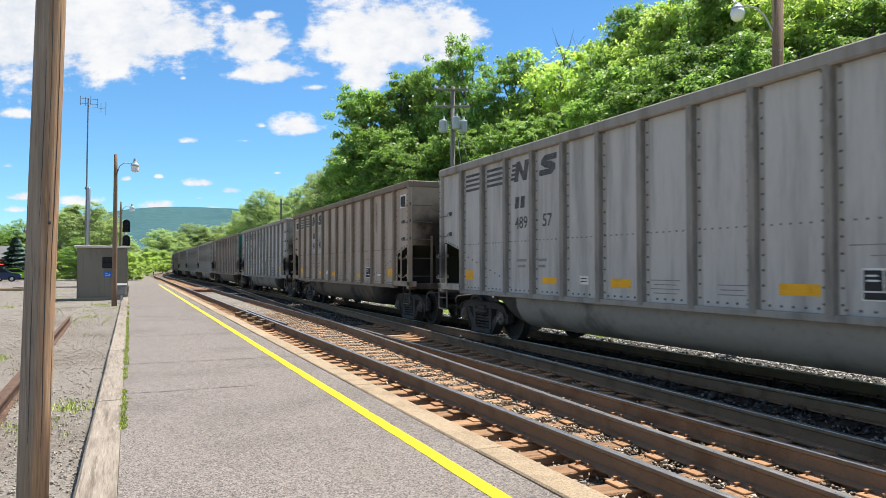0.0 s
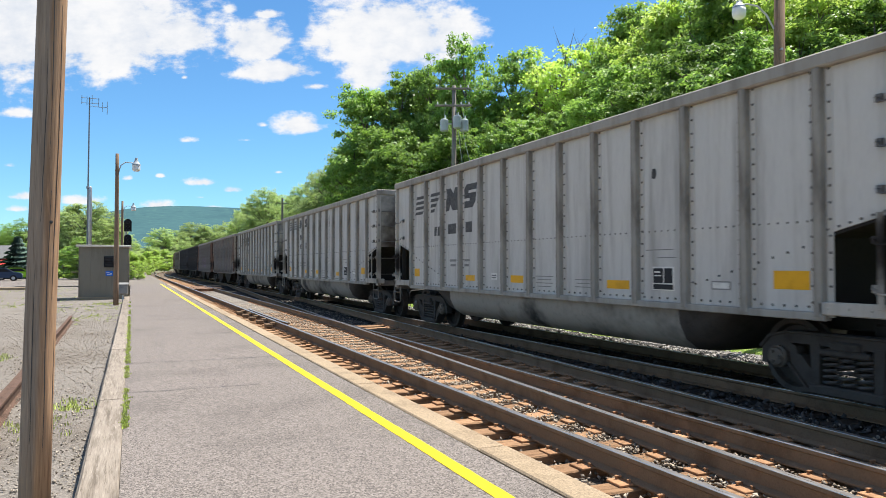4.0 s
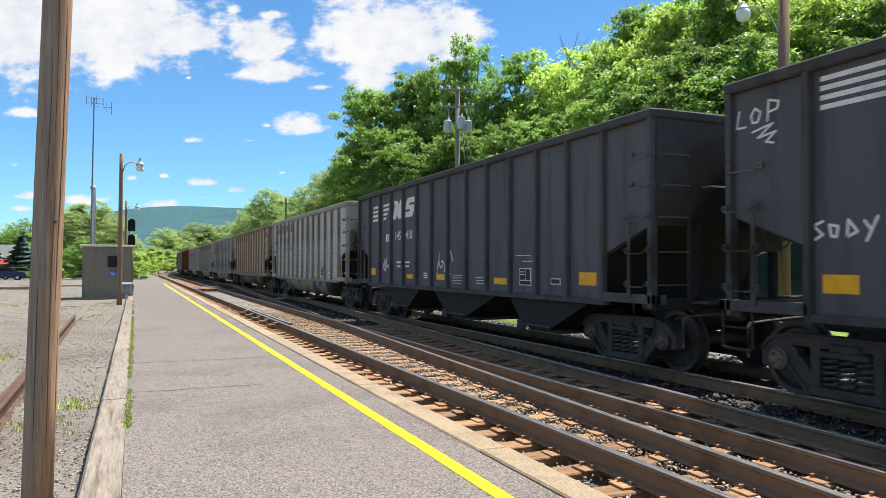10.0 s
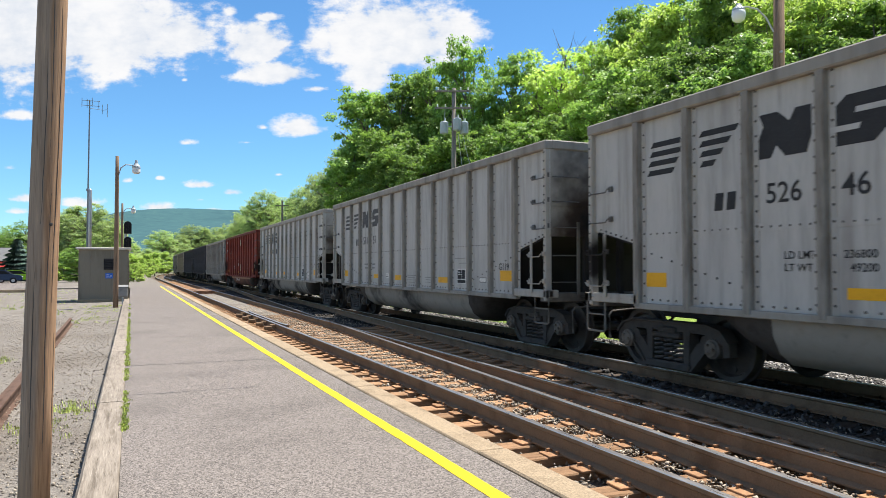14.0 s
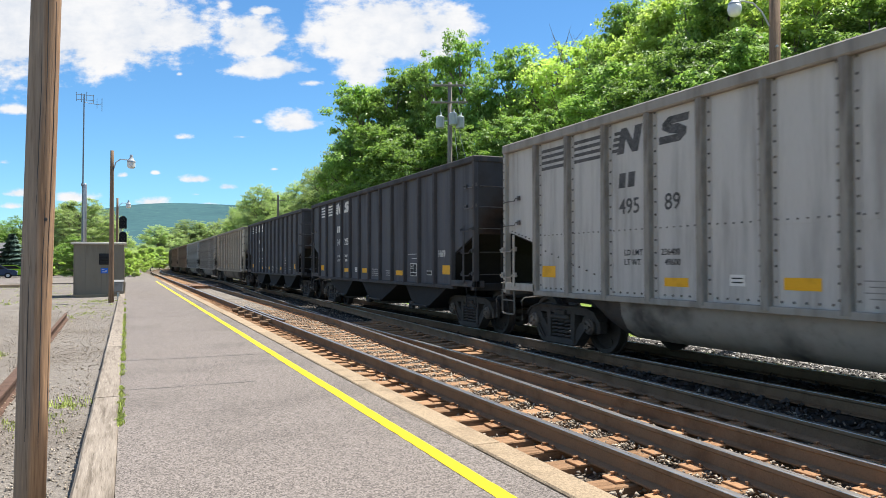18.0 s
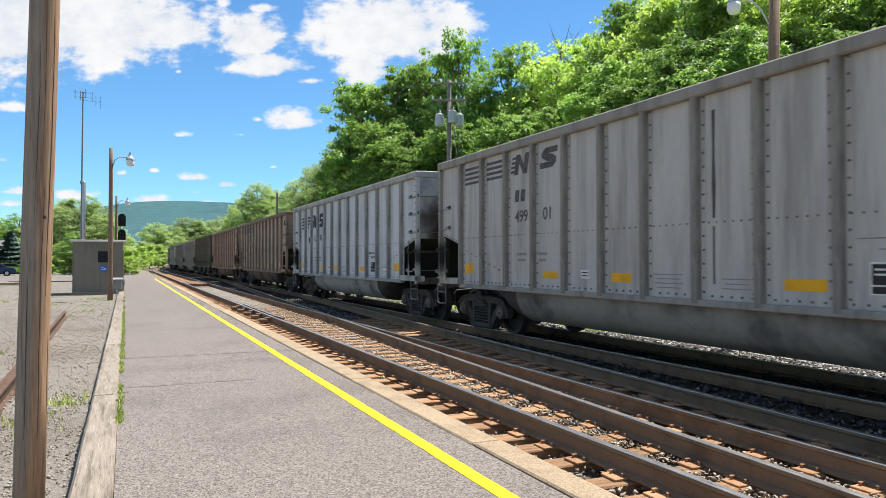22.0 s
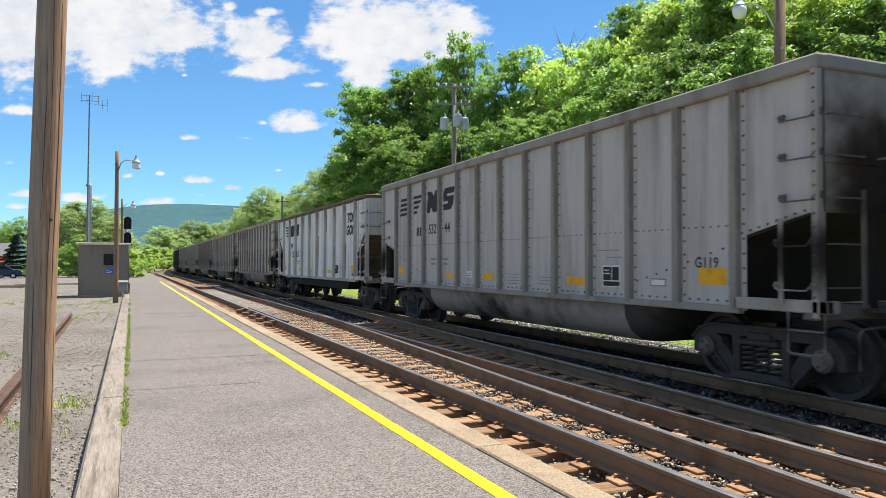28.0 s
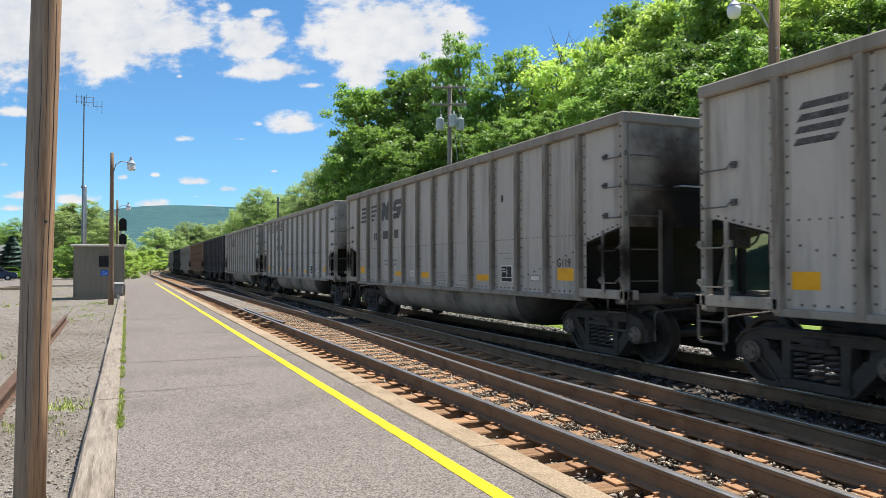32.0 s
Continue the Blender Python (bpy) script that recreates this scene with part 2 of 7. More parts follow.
surface("yellow_paint", (0.75, 0.58, 0.012), 0.6, grain=(60, 0.12), stain=(3.0, 0.12), bump=0.25, bump_scale=200, height=0.004)
surface("tar", (0.07, 0.068, 0.066), 0.7, grain=(80, 0.2))
surface("timber", (0.245, 0.208, 0.168), 0.9, grain=(11, 0.6), stain=(2.0, 0.45), stretch=(5, 0.35, 5), dark=(0.10, 0.08, 0.06), light=(0.34, 0.295, 0.245), bump=0.9, bump_scale=26, random=0.12, height=0.004)
# facing paints the pole's sunlit side into the wood colour
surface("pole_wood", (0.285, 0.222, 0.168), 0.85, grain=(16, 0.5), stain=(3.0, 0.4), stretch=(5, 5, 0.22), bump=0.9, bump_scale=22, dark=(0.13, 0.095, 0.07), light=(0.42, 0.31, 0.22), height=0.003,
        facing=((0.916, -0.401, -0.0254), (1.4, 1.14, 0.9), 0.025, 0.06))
surface("pole_dark", (0.235, 0.158, 0.105), 0.85, grain=(20, 0.4), stain=(3.0, 0.4), stretch=(5, 5, 0.35), bump=0.6, bump_scale=28)
# darkened tie wood: the shade under the train is in the colour
surface("tie_shadowed", (0.075, 0.058, 0.046), 0.95, grain=(30, 0.4), stain=(4, 0.4), stretch=(0.6, 6, 6), bump=0.6, random=0.2)
# coal dust and the train's shadow together make these two so black
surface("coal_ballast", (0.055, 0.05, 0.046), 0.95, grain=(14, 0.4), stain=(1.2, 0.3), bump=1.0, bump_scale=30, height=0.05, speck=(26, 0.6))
surface("coal_shadow_stones", (0.075, 0.07, 0.065), 0.9, grain=(40, 0.3), stain=(3, 0.3), islands=0.5, bump=0.3)
surface("pale_stones", (0.36, 0.30, 0.23), 0.9, grain=(40, 0.3), stain=(3, 0.3), islands=0.5, bump=0.3)
surface("grey_wood", (0.24, 0.215, 0.19), 0.9, grain=(20, 0.4), stain=(3.0, 0.35), stretch=(5, 5, 0.35), bump=0.5, bump_scale=28)
surface("tie_wood", (0.32, 0.19, 0.105), 0.95, grain=(30, 0.5), stain=(4, 0.4), stretch=(0.6, 6, 6), bump=0.7, bump_scale=40, random=0.25)
surface("rail_rust", (0.225, 0.15, 0.092), 0.88, grain=(60, 0.3), stain=(2.5, 0.3), bump=0.3, spec=0.12)
surface("rail_head", (0.55, 0.52, 0.50), 0.3, 0.9, grain=(40, 0.12), stain=(3, 0.15), stretch=(1, 0.1, 1), bump=0.05)
surface("plate_rust", (0.36, 0.20, 0.105), 0.9, grain=(60, 0.4), stain=(12, 0.3), bump=0.5, random=0.2)
surface("planks", (0.19, 0.115, 0.075), 0.9, grain=(30, 0.4), stain=(3, 0.3), stretch=(0.5, 6, 1), random=0.15)
surface("weed", (0.42, 0.50, 0.12), 0.8, grain=(20, 0.3), stain=(3, 0.3), islands=0.35, bump=0)
surface("grass", (0.20, 0.29, 0.05), 0.95, grain=(16, 0.6), stain=(0.9, 0.4), dark=(0.10, 0.16, 0.03), light=(0.34, 0.40, 0.10), bump=1.0, bump_scale=22, height=0.06)
surface("earth", (0.16, 0.15, 0.09), 0.95, grain=(8, 0.4), stain=(0.2, 0.4), bump=0.5)
surface("woods_floor", (0.05, 0.07, 0.025), 0.95, grain=(3, 0.4), stain=(0.3, 0.4), bump=0.5)
# distance haze is mixed into the ridge's base colours
surface("hazed_hill", (0.055, 0.115, 0.125), 1.0, grain=(0.05, 0.4), stain=(0.006, 0.3), bump=0, spec=0.0, dark=(0.04, 0.085, 0.10), light=(0.075, 0.15, 0.14))
surface("siding", (0.225, 0.20, 0.155), 0.7, grain=(40, 0.12), stain=(1.5, 0.2), stretch=(1, 1, 0.3), bump=0.1)
surface("white_trim", (0.62, 0.58, 0.5), 0.6, grain=(30, 0.12), stain=(2, 0.15))
surface("galvanised", (0.45, 0.46, 0.47), 0.45, 0.7, grain=(30, 0.2), stain=(4, 0.2))
surface("mast_steel", (0.20, 0.225, 0.25), 0.5, 0.3, grain=(30, 0.2), stain=(4, 0.2))
surface("lamp_white", (0.75, 0.75, 0.72), 0.35, grain=(10, 0.05), stain=(2, 0.05))
surface("black_paint", (0.012, 0.012, 0.013), 0.5, grain=(30, 0.1), stain=(3, 0.1))
surface("dark_steel", (0.05, 0.045, 0.042), 0.7, 0.2, grain=(30, 0.3), stain=(4, 0.3))
surface("grey_metal", (0.40, 0.44, 0.47), 0.5, 0.0, grain=(20, 0.1), stain=(3, 0.15))
surface("dull_metal", (0.24, 0.24, 0.235), 0.6, 0.0, grain=(20, 0.2), stain=(6, 0.3))
surface("blue_sign", (0.03, 0.14, 0.55), 0.4, grain=(10, 0.05), stain=(2, 0.05))
surface("old_rust", (0.115, 0.07, 0.05), 0.9, grain=(40, 0.4), stain=(5, 0.4), bump=0.5)
surface("rust_heavy", (0.20, 0.10, 0.06), 0.9, grain=(40, 0.4), stain=(5, 0.4), bump=0.5)
surface("bark", (0.19, 0.165, 0.14), 0.95, grain=(15, 0.4), stain=(2, 0.3), stretch=(3, 3, 0.5), bump=0.6, bump_scale=20)
foliage("leaves", (0.085, 0.165, 0.045), (0.36, 0.525, 0.165), 0.45)
foliage("leaves_bright", (0.19, 0.29, 0.075), (0.60, 0.74, 0.25), 0.5)
foliage("leaves_dark", (0.045, 0.085, 0.03), (0.13, 0.21, 0.06), 0.45)
# leaves of distant trees, paled by haze put into the colour
foliage("leaves_hazed", (0.20, 0.28, 0.15), (0.42, 0.51, 0.26), 0.5)
foliage("needles", (0.09, 0.15, 0.135), (0.18, 0.27, 0.25), 0.1)
surface("car_paint", (0.4, 0.4, 0.4), 0.75, grain=(22, 0.14), stain=(0.9, 0.3), stretch=(1, 3.0, 0.3), own=True, spec=0.15, runs=(5.0, 0.30, (0.15, 0.115, 0.085)), bump=0.12, bump_scale=14, height=0.012, smudge=(7.0, 1.62, 1.5, 2.3))
surface("flange_paint", (0.4, 0.4, 0.4), 0.75, grain=(22, 0.14), stain=(0.9, 0.3), stretch=(1, 3.0, 0.3), own=True, gain=1.62, spec=0.15, runs=(5.0, 0.30, (0.15, 0.115, 0.085)), bump=0)
surface("rib_paint", (0.4, 0.4, 0.4), 0.8, grain=(22, 0.2), stain=(2.0, 0.4), stretch=(1, 3.0, 0.5), own=True, spec=0.1, runs=(11.0, 0.6, (0.085, 0.048, 0.03)), bump=0.2, bump_scale=30, height=0.006)
surface("car_grime", (0.3, 0.3, 0.3), 0.85, grain=(9, 0.15), stain=(0.7, 0.5), own=True, dark=(0.03, 0.027, 0.025), bump=0.1)
surface("end_paint", (0.3, 0.3, 0.3), 0.85, grain=(9, 0.15), stain=(0.7, 0.45), own=True, dark=(0.05, 0.043, 0.038), bump=0.1, cloud=((-0.1, -7.2, 2.25), (0.85, 0.0, 1.25)))
# soot black that also holds the shade beneath the sloping end floors
surface("soot", (0.028, 0.026, 0.025), 0.9, grain=(12, 0.3), stain=(1.5, 0.3), bump=0.1)
surface("worn_steel", (0.15, 0.14, 0.13), 0.6, 0.3, grain=(30, 0.3), stain=(4, 0.3), bump=0)
surface("rivet_steel", (0.10, 0.092, 0.085), 0.7, 0.1, grain=(30, 0.3), stain=(1.5, 0.3), bump=0)
surface("bearing_steel", (0.15, 0.125, 0.105), 0.5, 0.3, grain=(30, 0.3), stain=(6, 0.3), random=0.35, bump=0.1)
surface("spring_steel", (0.10, 0.09, 0.085), 0.65, 0.2, grain=(30, 0.3), stain=(4, 0.3), bump=0)
surface("slope_rust", (0.12, 0.088, 0.06), 0.9, grain=(12, 0.3), stain=(1.0, 0.5), dark=(0.04, 0.03, 0.025), bump=0.1)
surface("under_steel", (0.072, 0.063, 0.056), 0.75, 0.1, grain=(30, 0.3), stain=(4, 0.3), bump=0.2)
surface("wheel_steel", (0.075, 0.066, 0.06), 0.55, 0.5, grain=(30, 0.3), stain=(4, 0.3))
surface("orange_mark", (0.80, 0.40, 0.015), 0.45, grain=(30, 0.08), stain=(3, 0.2), bump=0)
surface("white_letter", (0.72, 0.70, 0.64), 0.7, grain=(40, 0.2), stain=(6, 0.2), bump=0)
surface("worn_black", (0.095, 0.092, 0.088), 0.75, grain=(25, 0.5), stain=(5, 0.4), bump=0, dark=(0.04, 0.04, 0.04), light=(0.24, 0.23, 0.21))
surface("black_letter", (0.035, 0.034, 0.034), 0.7, grain=(40, 0.2), stain=(6, 0.15), bump=0, light=(0.09, 0.09, 0.09))
surface("old_white", (0.45, 0.43, 0.385), 0.75, grain=(30, 0.25), stain=(3, 0.35), bump=0)
surface("dim_letter", (0.25, 0.24, 0.225), 0.7, grain=(40, 0.2), stain=(6, 0.2), bump=0)
surface("own_flat", (0.5, 0.5, 0.5), 0.7, grain=(30, 0.15), stain=(5, 0.2), own=True, bump=0)

# ---- building helpers ----


class Shape:
    """Vertices and faces of one part, put together from simple solids."""

    def __init__(self):
        self.v, self.f = [], []

    def add(self, verts, faces):
        k = len(self.v)
        self.v += [tuple(p) for p in verts]
        self.f += [tuple(k + i for i in f) for f in faces]
        return self

    def box(self, x0, x1, y0, y1, z0, z1, c=0.0):
        """A box; c cuts its twelve edges."""
        if c <= 0:
            v = [(x, y, z) for z in (z0, z1) for y in (y0, y1) for x in (x0, x1)]
            return self.add(v, [(0, 2, 3, 1), (4, 5, 7, 6), (0, 1, 5, 4), (2, 6, 7, 3), (0, 4, 6, 2), (1, 3, 7, 5)])
        v, idx = [], {}
        for sx in (0, 1):
            for sy in (0, 1):
                for sz in (0, 1):
                    x, y, z = (x0, x1)[sx], (y0, y1)[sy], (z0, z1)[sz]
                    ix, iy, iz = c * (1 - 2 * sx), c * (1 - 2 * sy), c * (1 - 2 * sz)
                    for a, p in enumerate(((x, y + iy, z + iz), (x + ix, y, z + iz), (x + ix, y + iy, z))):
                        idx[sx, sy, sz, a] = len(v)
                        v.append(p)
        f = []
        for s in (0, 1):
            q = [(0, 0), (1, 0), (1, 1), (0, 1)]
            fx = [idx[s, a, b, 0] for a, b in q]
            fy = [idx[a, s, b, 1] for a, b in q]
            fz = [idx[a, b, s, 2] for a, b in q]
            f += [fx if s else fx[::-1], fy[::-1] if s else fy, fz if s else fz[::-1]]
        for a in (0, 1):
            for b in (0, 1):
                f.append([idx[0, a, b, 1], idx[1, a, b, 1], idx[1, a, b, 2], idx[0, a, b, 2]])
                f.append([idx[a, 0, b, 0], idx[a, 1, b, 0], idx[a, 1, b, 2], idx[a, 0, b, 2]])
                f.append([idx[a, b, 0, 0], idx[a, b, 1, 0], idx[a, b, 1, 1], idx[a, b, 0, 1]])
        for a in (0, 1):
            for b in (0, 1):
                for d in (0, 1):
                    f.append([idx[a, b, d, k] for k in range(3)])
        return self.add(v, f)

    def prism(self, axis, outline, a, b):
        """An outline of pairs in the plane across the axis, drawn out from a to b."""
        place = {"x": lambda p, t: (t, p[0], p[1]), "y": lambda p, t: (p[0], t, p[1]), "z": lambda p, t: (p[0], p[1], t)}[axis]
        k = len(outline)
        v = [place(p, a) for p in outline] + [place(p, b) for p in outline]
        return self.add(v, [tuple(range(k))[::-1], tuple(range(k, 2 * k))] + [(i, (i + 1) % k, k + (i + 1) % k, k + i) for i in range(k)])

    def tube(self, points, radii, sides=8, caps=True):
        """A round bar through the points."""
        if not isinstance(radii, (list, tuple)):
            radii = [radii] * len(points)
        pts = [Vector(p) for p in points]
        v, f = [], []
        for i, p in enumerate(pts):
            way = (pts[min(i + 1, len(pts) - 1)] - pts[max(i - 1, 0)]).normalized()
            side = way.cross(Vector((0, 0, 1)))
            side = side.normalized() if side.length > 1e-3 else Vector((1, 0, 0))
            up = side.cross(way)
            v += [p + radii[i] * (math.cos(6.28319 * j / sides) * side + math.sin(6.28319 * j / sides) * up) for j in range(sides)]
        for i in range(len(pts) - 1):
            f += [(i * sides + j, i * sides + (j + 1) % sides, (i + 1) * sides + (j + 1) % sides, (i + 1) * sides + j) for j in range(sides)]
        if caps:
            f += [tuple(range(sides))[::-1], tuple(range((len(pts) - 1) * sides, len(pts) * sides))]
        return self.add(v, f)

    def turned(self, rows, sides=20, axis="z", centre=(0, 0, 0)):
        """A solid of revolution from rows of radius and height."""
        v, f = [], []
        for r, h in rows:
            for j in range(sides):
                a, b = r * math.cos(6.28319 * j / sides), r * math.sin(6.28319 * j / sides)
                p = {"z": (a, b, h), "x": (h, a, b), "y": (b, h, a)}[axis]
                v.append((p[0] + centre[0], p[1] + centre[1], p[2] + centre[2]))
        for i in range(len(rows) - 1):
            f += [(i * sides + j, i * sides + (j + 1) % sides, (i + 1) * sides + (j + 1) % sides, (i + 1) * sides + j) for j in range(sides)]
        f += [tuple(range(sides))[::-1], tuple(range((len(rows) - 1) * sides, len(rows) * sides))]
        return self.add(v, f)

    def mesh(self, name, material, smooth=False):
        me = bpy.data.meshes.new(name)
        me.from_pydata([tuple(p) for p in self.v], [], [tuple(f) for f in self.f])
        if material:
            me.materials.append(MATS[material])
        if smooth:
            me.polygons.foreach_set("use_smooth", [True] * len(me.polygons))
        bm = bmesh.new()
        bm.from_mesh(me)
        bmesh.ops.recalc_face_normals(bm, faces=bm.faces)
        bm.to_mesh(me)
        bm.free()
        return me


def part(name, shape, material, parent=None, label="", at=None, smooth=False, kind=""):
    """Links a shape (or a mesh made before) as one object, under its thing or part."""
    me = shape.mesh(name, material, smooth) if isinstance(shape, Shape) else shape
    ob = new(name, me)
    if parent is not None:
        ob.parent = parent
    if at is not None:
        ob.matrix_basis = at
    return tagged(ob, label, kind=kind) if (label or kind) else ob


def thing(name, label, category, at=None, group="", shape=None, material=None, smooth=False):
    ob = new(name, shape.mesh(name, material, smooth) if shape else None)
    if at is not None:
        ob.matrix_basis = at
    return tagged(ob, label, category, group)


def spot(px, depth):
    """Ground place seen px to the right of the picture's left edge at rest, depth metres ahead of the lens."""
    a = math.atan((px - 784) / 1265)
    r, t = depth / math.cos(a), a + radians(23.65)
    return r * math.sin(t), r * math.cos(t)


# ---- lie of the tracks ----
TRAIN_X, NEAR_X, BEND_AT, BEND_R = 8.30, 4.37, 115.0, 700.0
SUNK = -0.05        # the train's track lies a little lower
GAUGE = 0.7525      # half the distance between the middles of the rail heads


def on_track(s, off=0.0):
    """Place and turn at s metres along the train's track, off metres to its right."""
    if s <= BEND_AT:
        return TRAIN_X + off, s, 0.0
    a = (s - BEND_AT) / BEND_R
    return TRAIN_X + BEND_R - (BEND_R - off) * math.cos(a), BEND_AT + (BEND_R - off) * math.sin(a), -math.degrees(a)


def strip(name, rows, material, label="", kind="structure", category=""):
    """A ribbon from rows of left and right edge points."""
    s = Shape()
    v = [p for r in rows for p in r]
    s.add(v, [(2 * i, 2 * i + 1, 2 * i + 3, 2 * i + 2) for i in range(len(rows) - 1)])
    ob = part(name, s, material)
    return tagged(ob, label, category, kind=kind)


def lawn_edge(y):
    """Where the ragged edge of the lawn lies; it comes closer to the rails farther along."""
    u = min(1.0, max(0.0, (y - 9.0) / 5.0))
    return 11.72 - 0.85 * u * u * (3 - 2 * u) + 0.24 * noise.noise((y * 0.35, 3, 0)) + 0.14 * noise.noise((y * 1.6, 8, 0))


def ground():
    s = Shape()
    s.box(-2500, 2500, -1500, 2500, -1.0, -0.5)
    tagged(part("ground", s, "earth"), "flat dry earth and grass reaching the horizon", "ground", kind="structure")
    # gravel lot beside the platform
    rnd = random.Random(3)
    nx, ny = 60, 120
    s = Shape()
    v = []
    for j in range(ny + 1):
        for i in range(nx + 1):
            x = -0.33 - 60 * (i / nx) ** 2
            y = -6 + 110 * (j / ny) ** 1.6
            z = -0.10 - 0.02 * min(1, i / 8) + 0.03 * noise.noise((x * 0.7, y * 0.7, 0)) + 0.012 * noise.noise((x * 4, y * 4, 3))
            if i == 0:
                z = -0.07
            v.append((x, y, z))
    s.add(v, [(j * (nx + 1) + i, j * (nx + 1) + i + 1, (j + 1) * (nx + 1) + i + 1, (j + 1) * (nx + 1) + i) for j in range(ny) for i in range(nx)])
    tagged(part("gravel_lot", s, "gravel", smooth=True), "grey crushed gravel lot with sparse weeds", "gravel", kind="structure")
    # platform slab
    s = Shape()
    s.box(-0.06, 2.58, -8, 62, -0.5, 0.0)
    tagged(part("platform", s, "asphalt"), "worn grey asphalt station platform", "platform", kind="structure")
    s = Shape()
    s.box(-8.0, 2.8, 62, 150, -0.5, -0.03)
    tagged(part("service_road", s, "gravel"), "gravel way beyond the end of the platform", "road", kind="structure")
    # ballast bed under all tracks
    rows = []
    for k in range(0, 120):
        q = -20 + k * 5.0
        xl, yl, _ = on_track(q, -5.55)
        xr, yr, _ = on_track(q, -2.15)
        rows.append(((xl, yl, -0.27), (xr, yr, -0.27)))
    # bed under the train, its shadow painted in along with coal dust
    strip("coal_ballast_bed", [(b, (on_track(-20 + k * 5.0, 2.6)[0], on_track(-20 + k * 5.0, 2.6)[1], -0.27)) for k, (a, b) in enumerate(rows)], "coal_ballast", "coal-dusted ballast, the train's shadow painted into its black", category="ballast")
    strip("ballast_bed", rows, "ballast", "dark rust-stained crushed stone ballast", category="ballast")
    rows = []
    for k in range(0, 120):
        q = -20 + k * 5.0
        xl, yl, _ = on_track(q, 2.6)
        xr, yr, _ = on_track(q, 4.3)
        rows.append(((xl, yl, -0.27), (xr, yr, -0.35)))
    strip("ballast_shoulder", rows, "grey_gravel", "sloping shoulder of crushed stone ballast", category="ballast")
    # lawn beyond the tracks
    s, v = Shape(), []
    for j in range(211):
        y = -10 + 0.5 * j
        edge = lawn_edge(y)
        low = -0.24 - 0.047 * max(0.0, edge - 10.9)
        for d, z in ((0.0, -0.40), (0.10, low), (0.5, low + 0.01), (1.5, -0.23), (4.0, -0.22), (18.5, -0.22)):
            v.append((edge + d, y, z + 0.02 * noise.noise((d * 2, y * 1.3, 2))))
    s.add(v, [(6 * j + i, 6 * j + i + 1, 6 * j + i + 7, 6 * j + i + 6) for j in range(210) for i in range(5)])
    s.box(11.3, 30, -10, 95, -0.7, -0.5)
    tagged(part("lawn", s, "grass", smooth=True), "sunlit mown green lawn behind the tracks", "grass", kind="structure")
    # wooded bank
    s = Shape()
    v = []
    for j in range(41):
        for i in range(21):
            y = -30 + j * 10
            x = 17 + i * 6 + max(0, (y - BEND_AT)) ** 2 / (2 * BEND_R) + 0.03 * max(0, y)
            v.append((x, y, -0.5 + 0.24 * i * 6 * min(1, i / 4) + 0.8 * noise.noise((x * 0.06, y * 0.06, 1))))
    s.add(v, [(j * 21 + i, j * 21 + i + 1, (j + 1) * 21 + i + 1, (j + 1) * 21 + i) for j in range(40) for i in range(20)])
    tagged(part("wooded_bank", s, "woods_floor", smooth=True), "shaded leafy bank under the trees", "hillside", kind="structure")
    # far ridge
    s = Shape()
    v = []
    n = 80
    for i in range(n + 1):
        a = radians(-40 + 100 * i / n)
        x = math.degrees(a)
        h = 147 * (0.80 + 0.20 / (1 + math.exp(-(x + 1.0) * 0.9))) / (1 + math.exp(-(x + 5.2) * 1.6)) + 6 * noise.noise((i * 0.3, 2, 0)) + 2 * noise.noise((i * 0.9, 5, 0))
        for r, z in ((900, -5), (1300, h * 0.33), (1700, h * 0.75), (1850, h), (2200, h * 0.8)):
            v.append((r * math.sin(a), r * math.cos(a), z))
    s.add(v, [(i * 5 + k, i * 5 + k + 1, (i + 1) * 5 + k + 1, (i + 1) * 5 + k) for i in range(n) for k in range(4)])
    tagged(part("far_ridge", s, "hazed_hill", smooth=True), "long wooded ridge on the horizon, haze in its blue-green", "hill", kind="structure")


def rail_shape(points, upto=True):
    """Web and head of a rail through points (x, y); the head's worn top apart."""
    low, top = Shape(), Shape()
    prof = [(-0.07, -0.18), (0.07, -0.18), (0.07, -0.165), (0.012, -0.145), (0.012, -0.05), (0.036, -0.035), (0.036, -0.006), (-0.036, -0.006), (-0.036, -0.035),
            (-0.012, -0.05), (-0.012, -0.145), (-0.07, -0.165)]
    cap = [(-0.034, -0.006), (0.034, -0.006), (0.033, -0.002), (0.026, 0.0), (-0.026, 0.0), (-0.033, -0.002)]
    for s, pr in ((low, prof), (top, cap)):
        k = len(pr)
        v = []
        for i, (x, y) in enumerate(points):
            a, b = points[max(i - 1, 0)], points[min(i + 1, len(points) - 1)]
            d = Vector((b[0] - a[0], b[1] - a[1], 0)).normalized()
            v += [(x + d.y * p, y - d.x * p, z) for p, z in pr]
        f = [(i * k + j, i * k + (j + 1) % k, (i + 1) * k + (j + 1) % k, (i + 1) * k + j) for i in range(len(points) - 1) for j in range(k)]
        s.add(v, f + [tuple(range(k))[::-1], tuple(range((len(points) - 1) * k, len(points) * k))])
    return low, top


def rail(points, label):
    low, top = rail_shape(points)
    ob = tagged(part("rail", low, "rail_rust"), label, "rail", "rails", "structure")
    part("rail_head", top, "rail_head", ob, "polished steel running surface")
    return ob


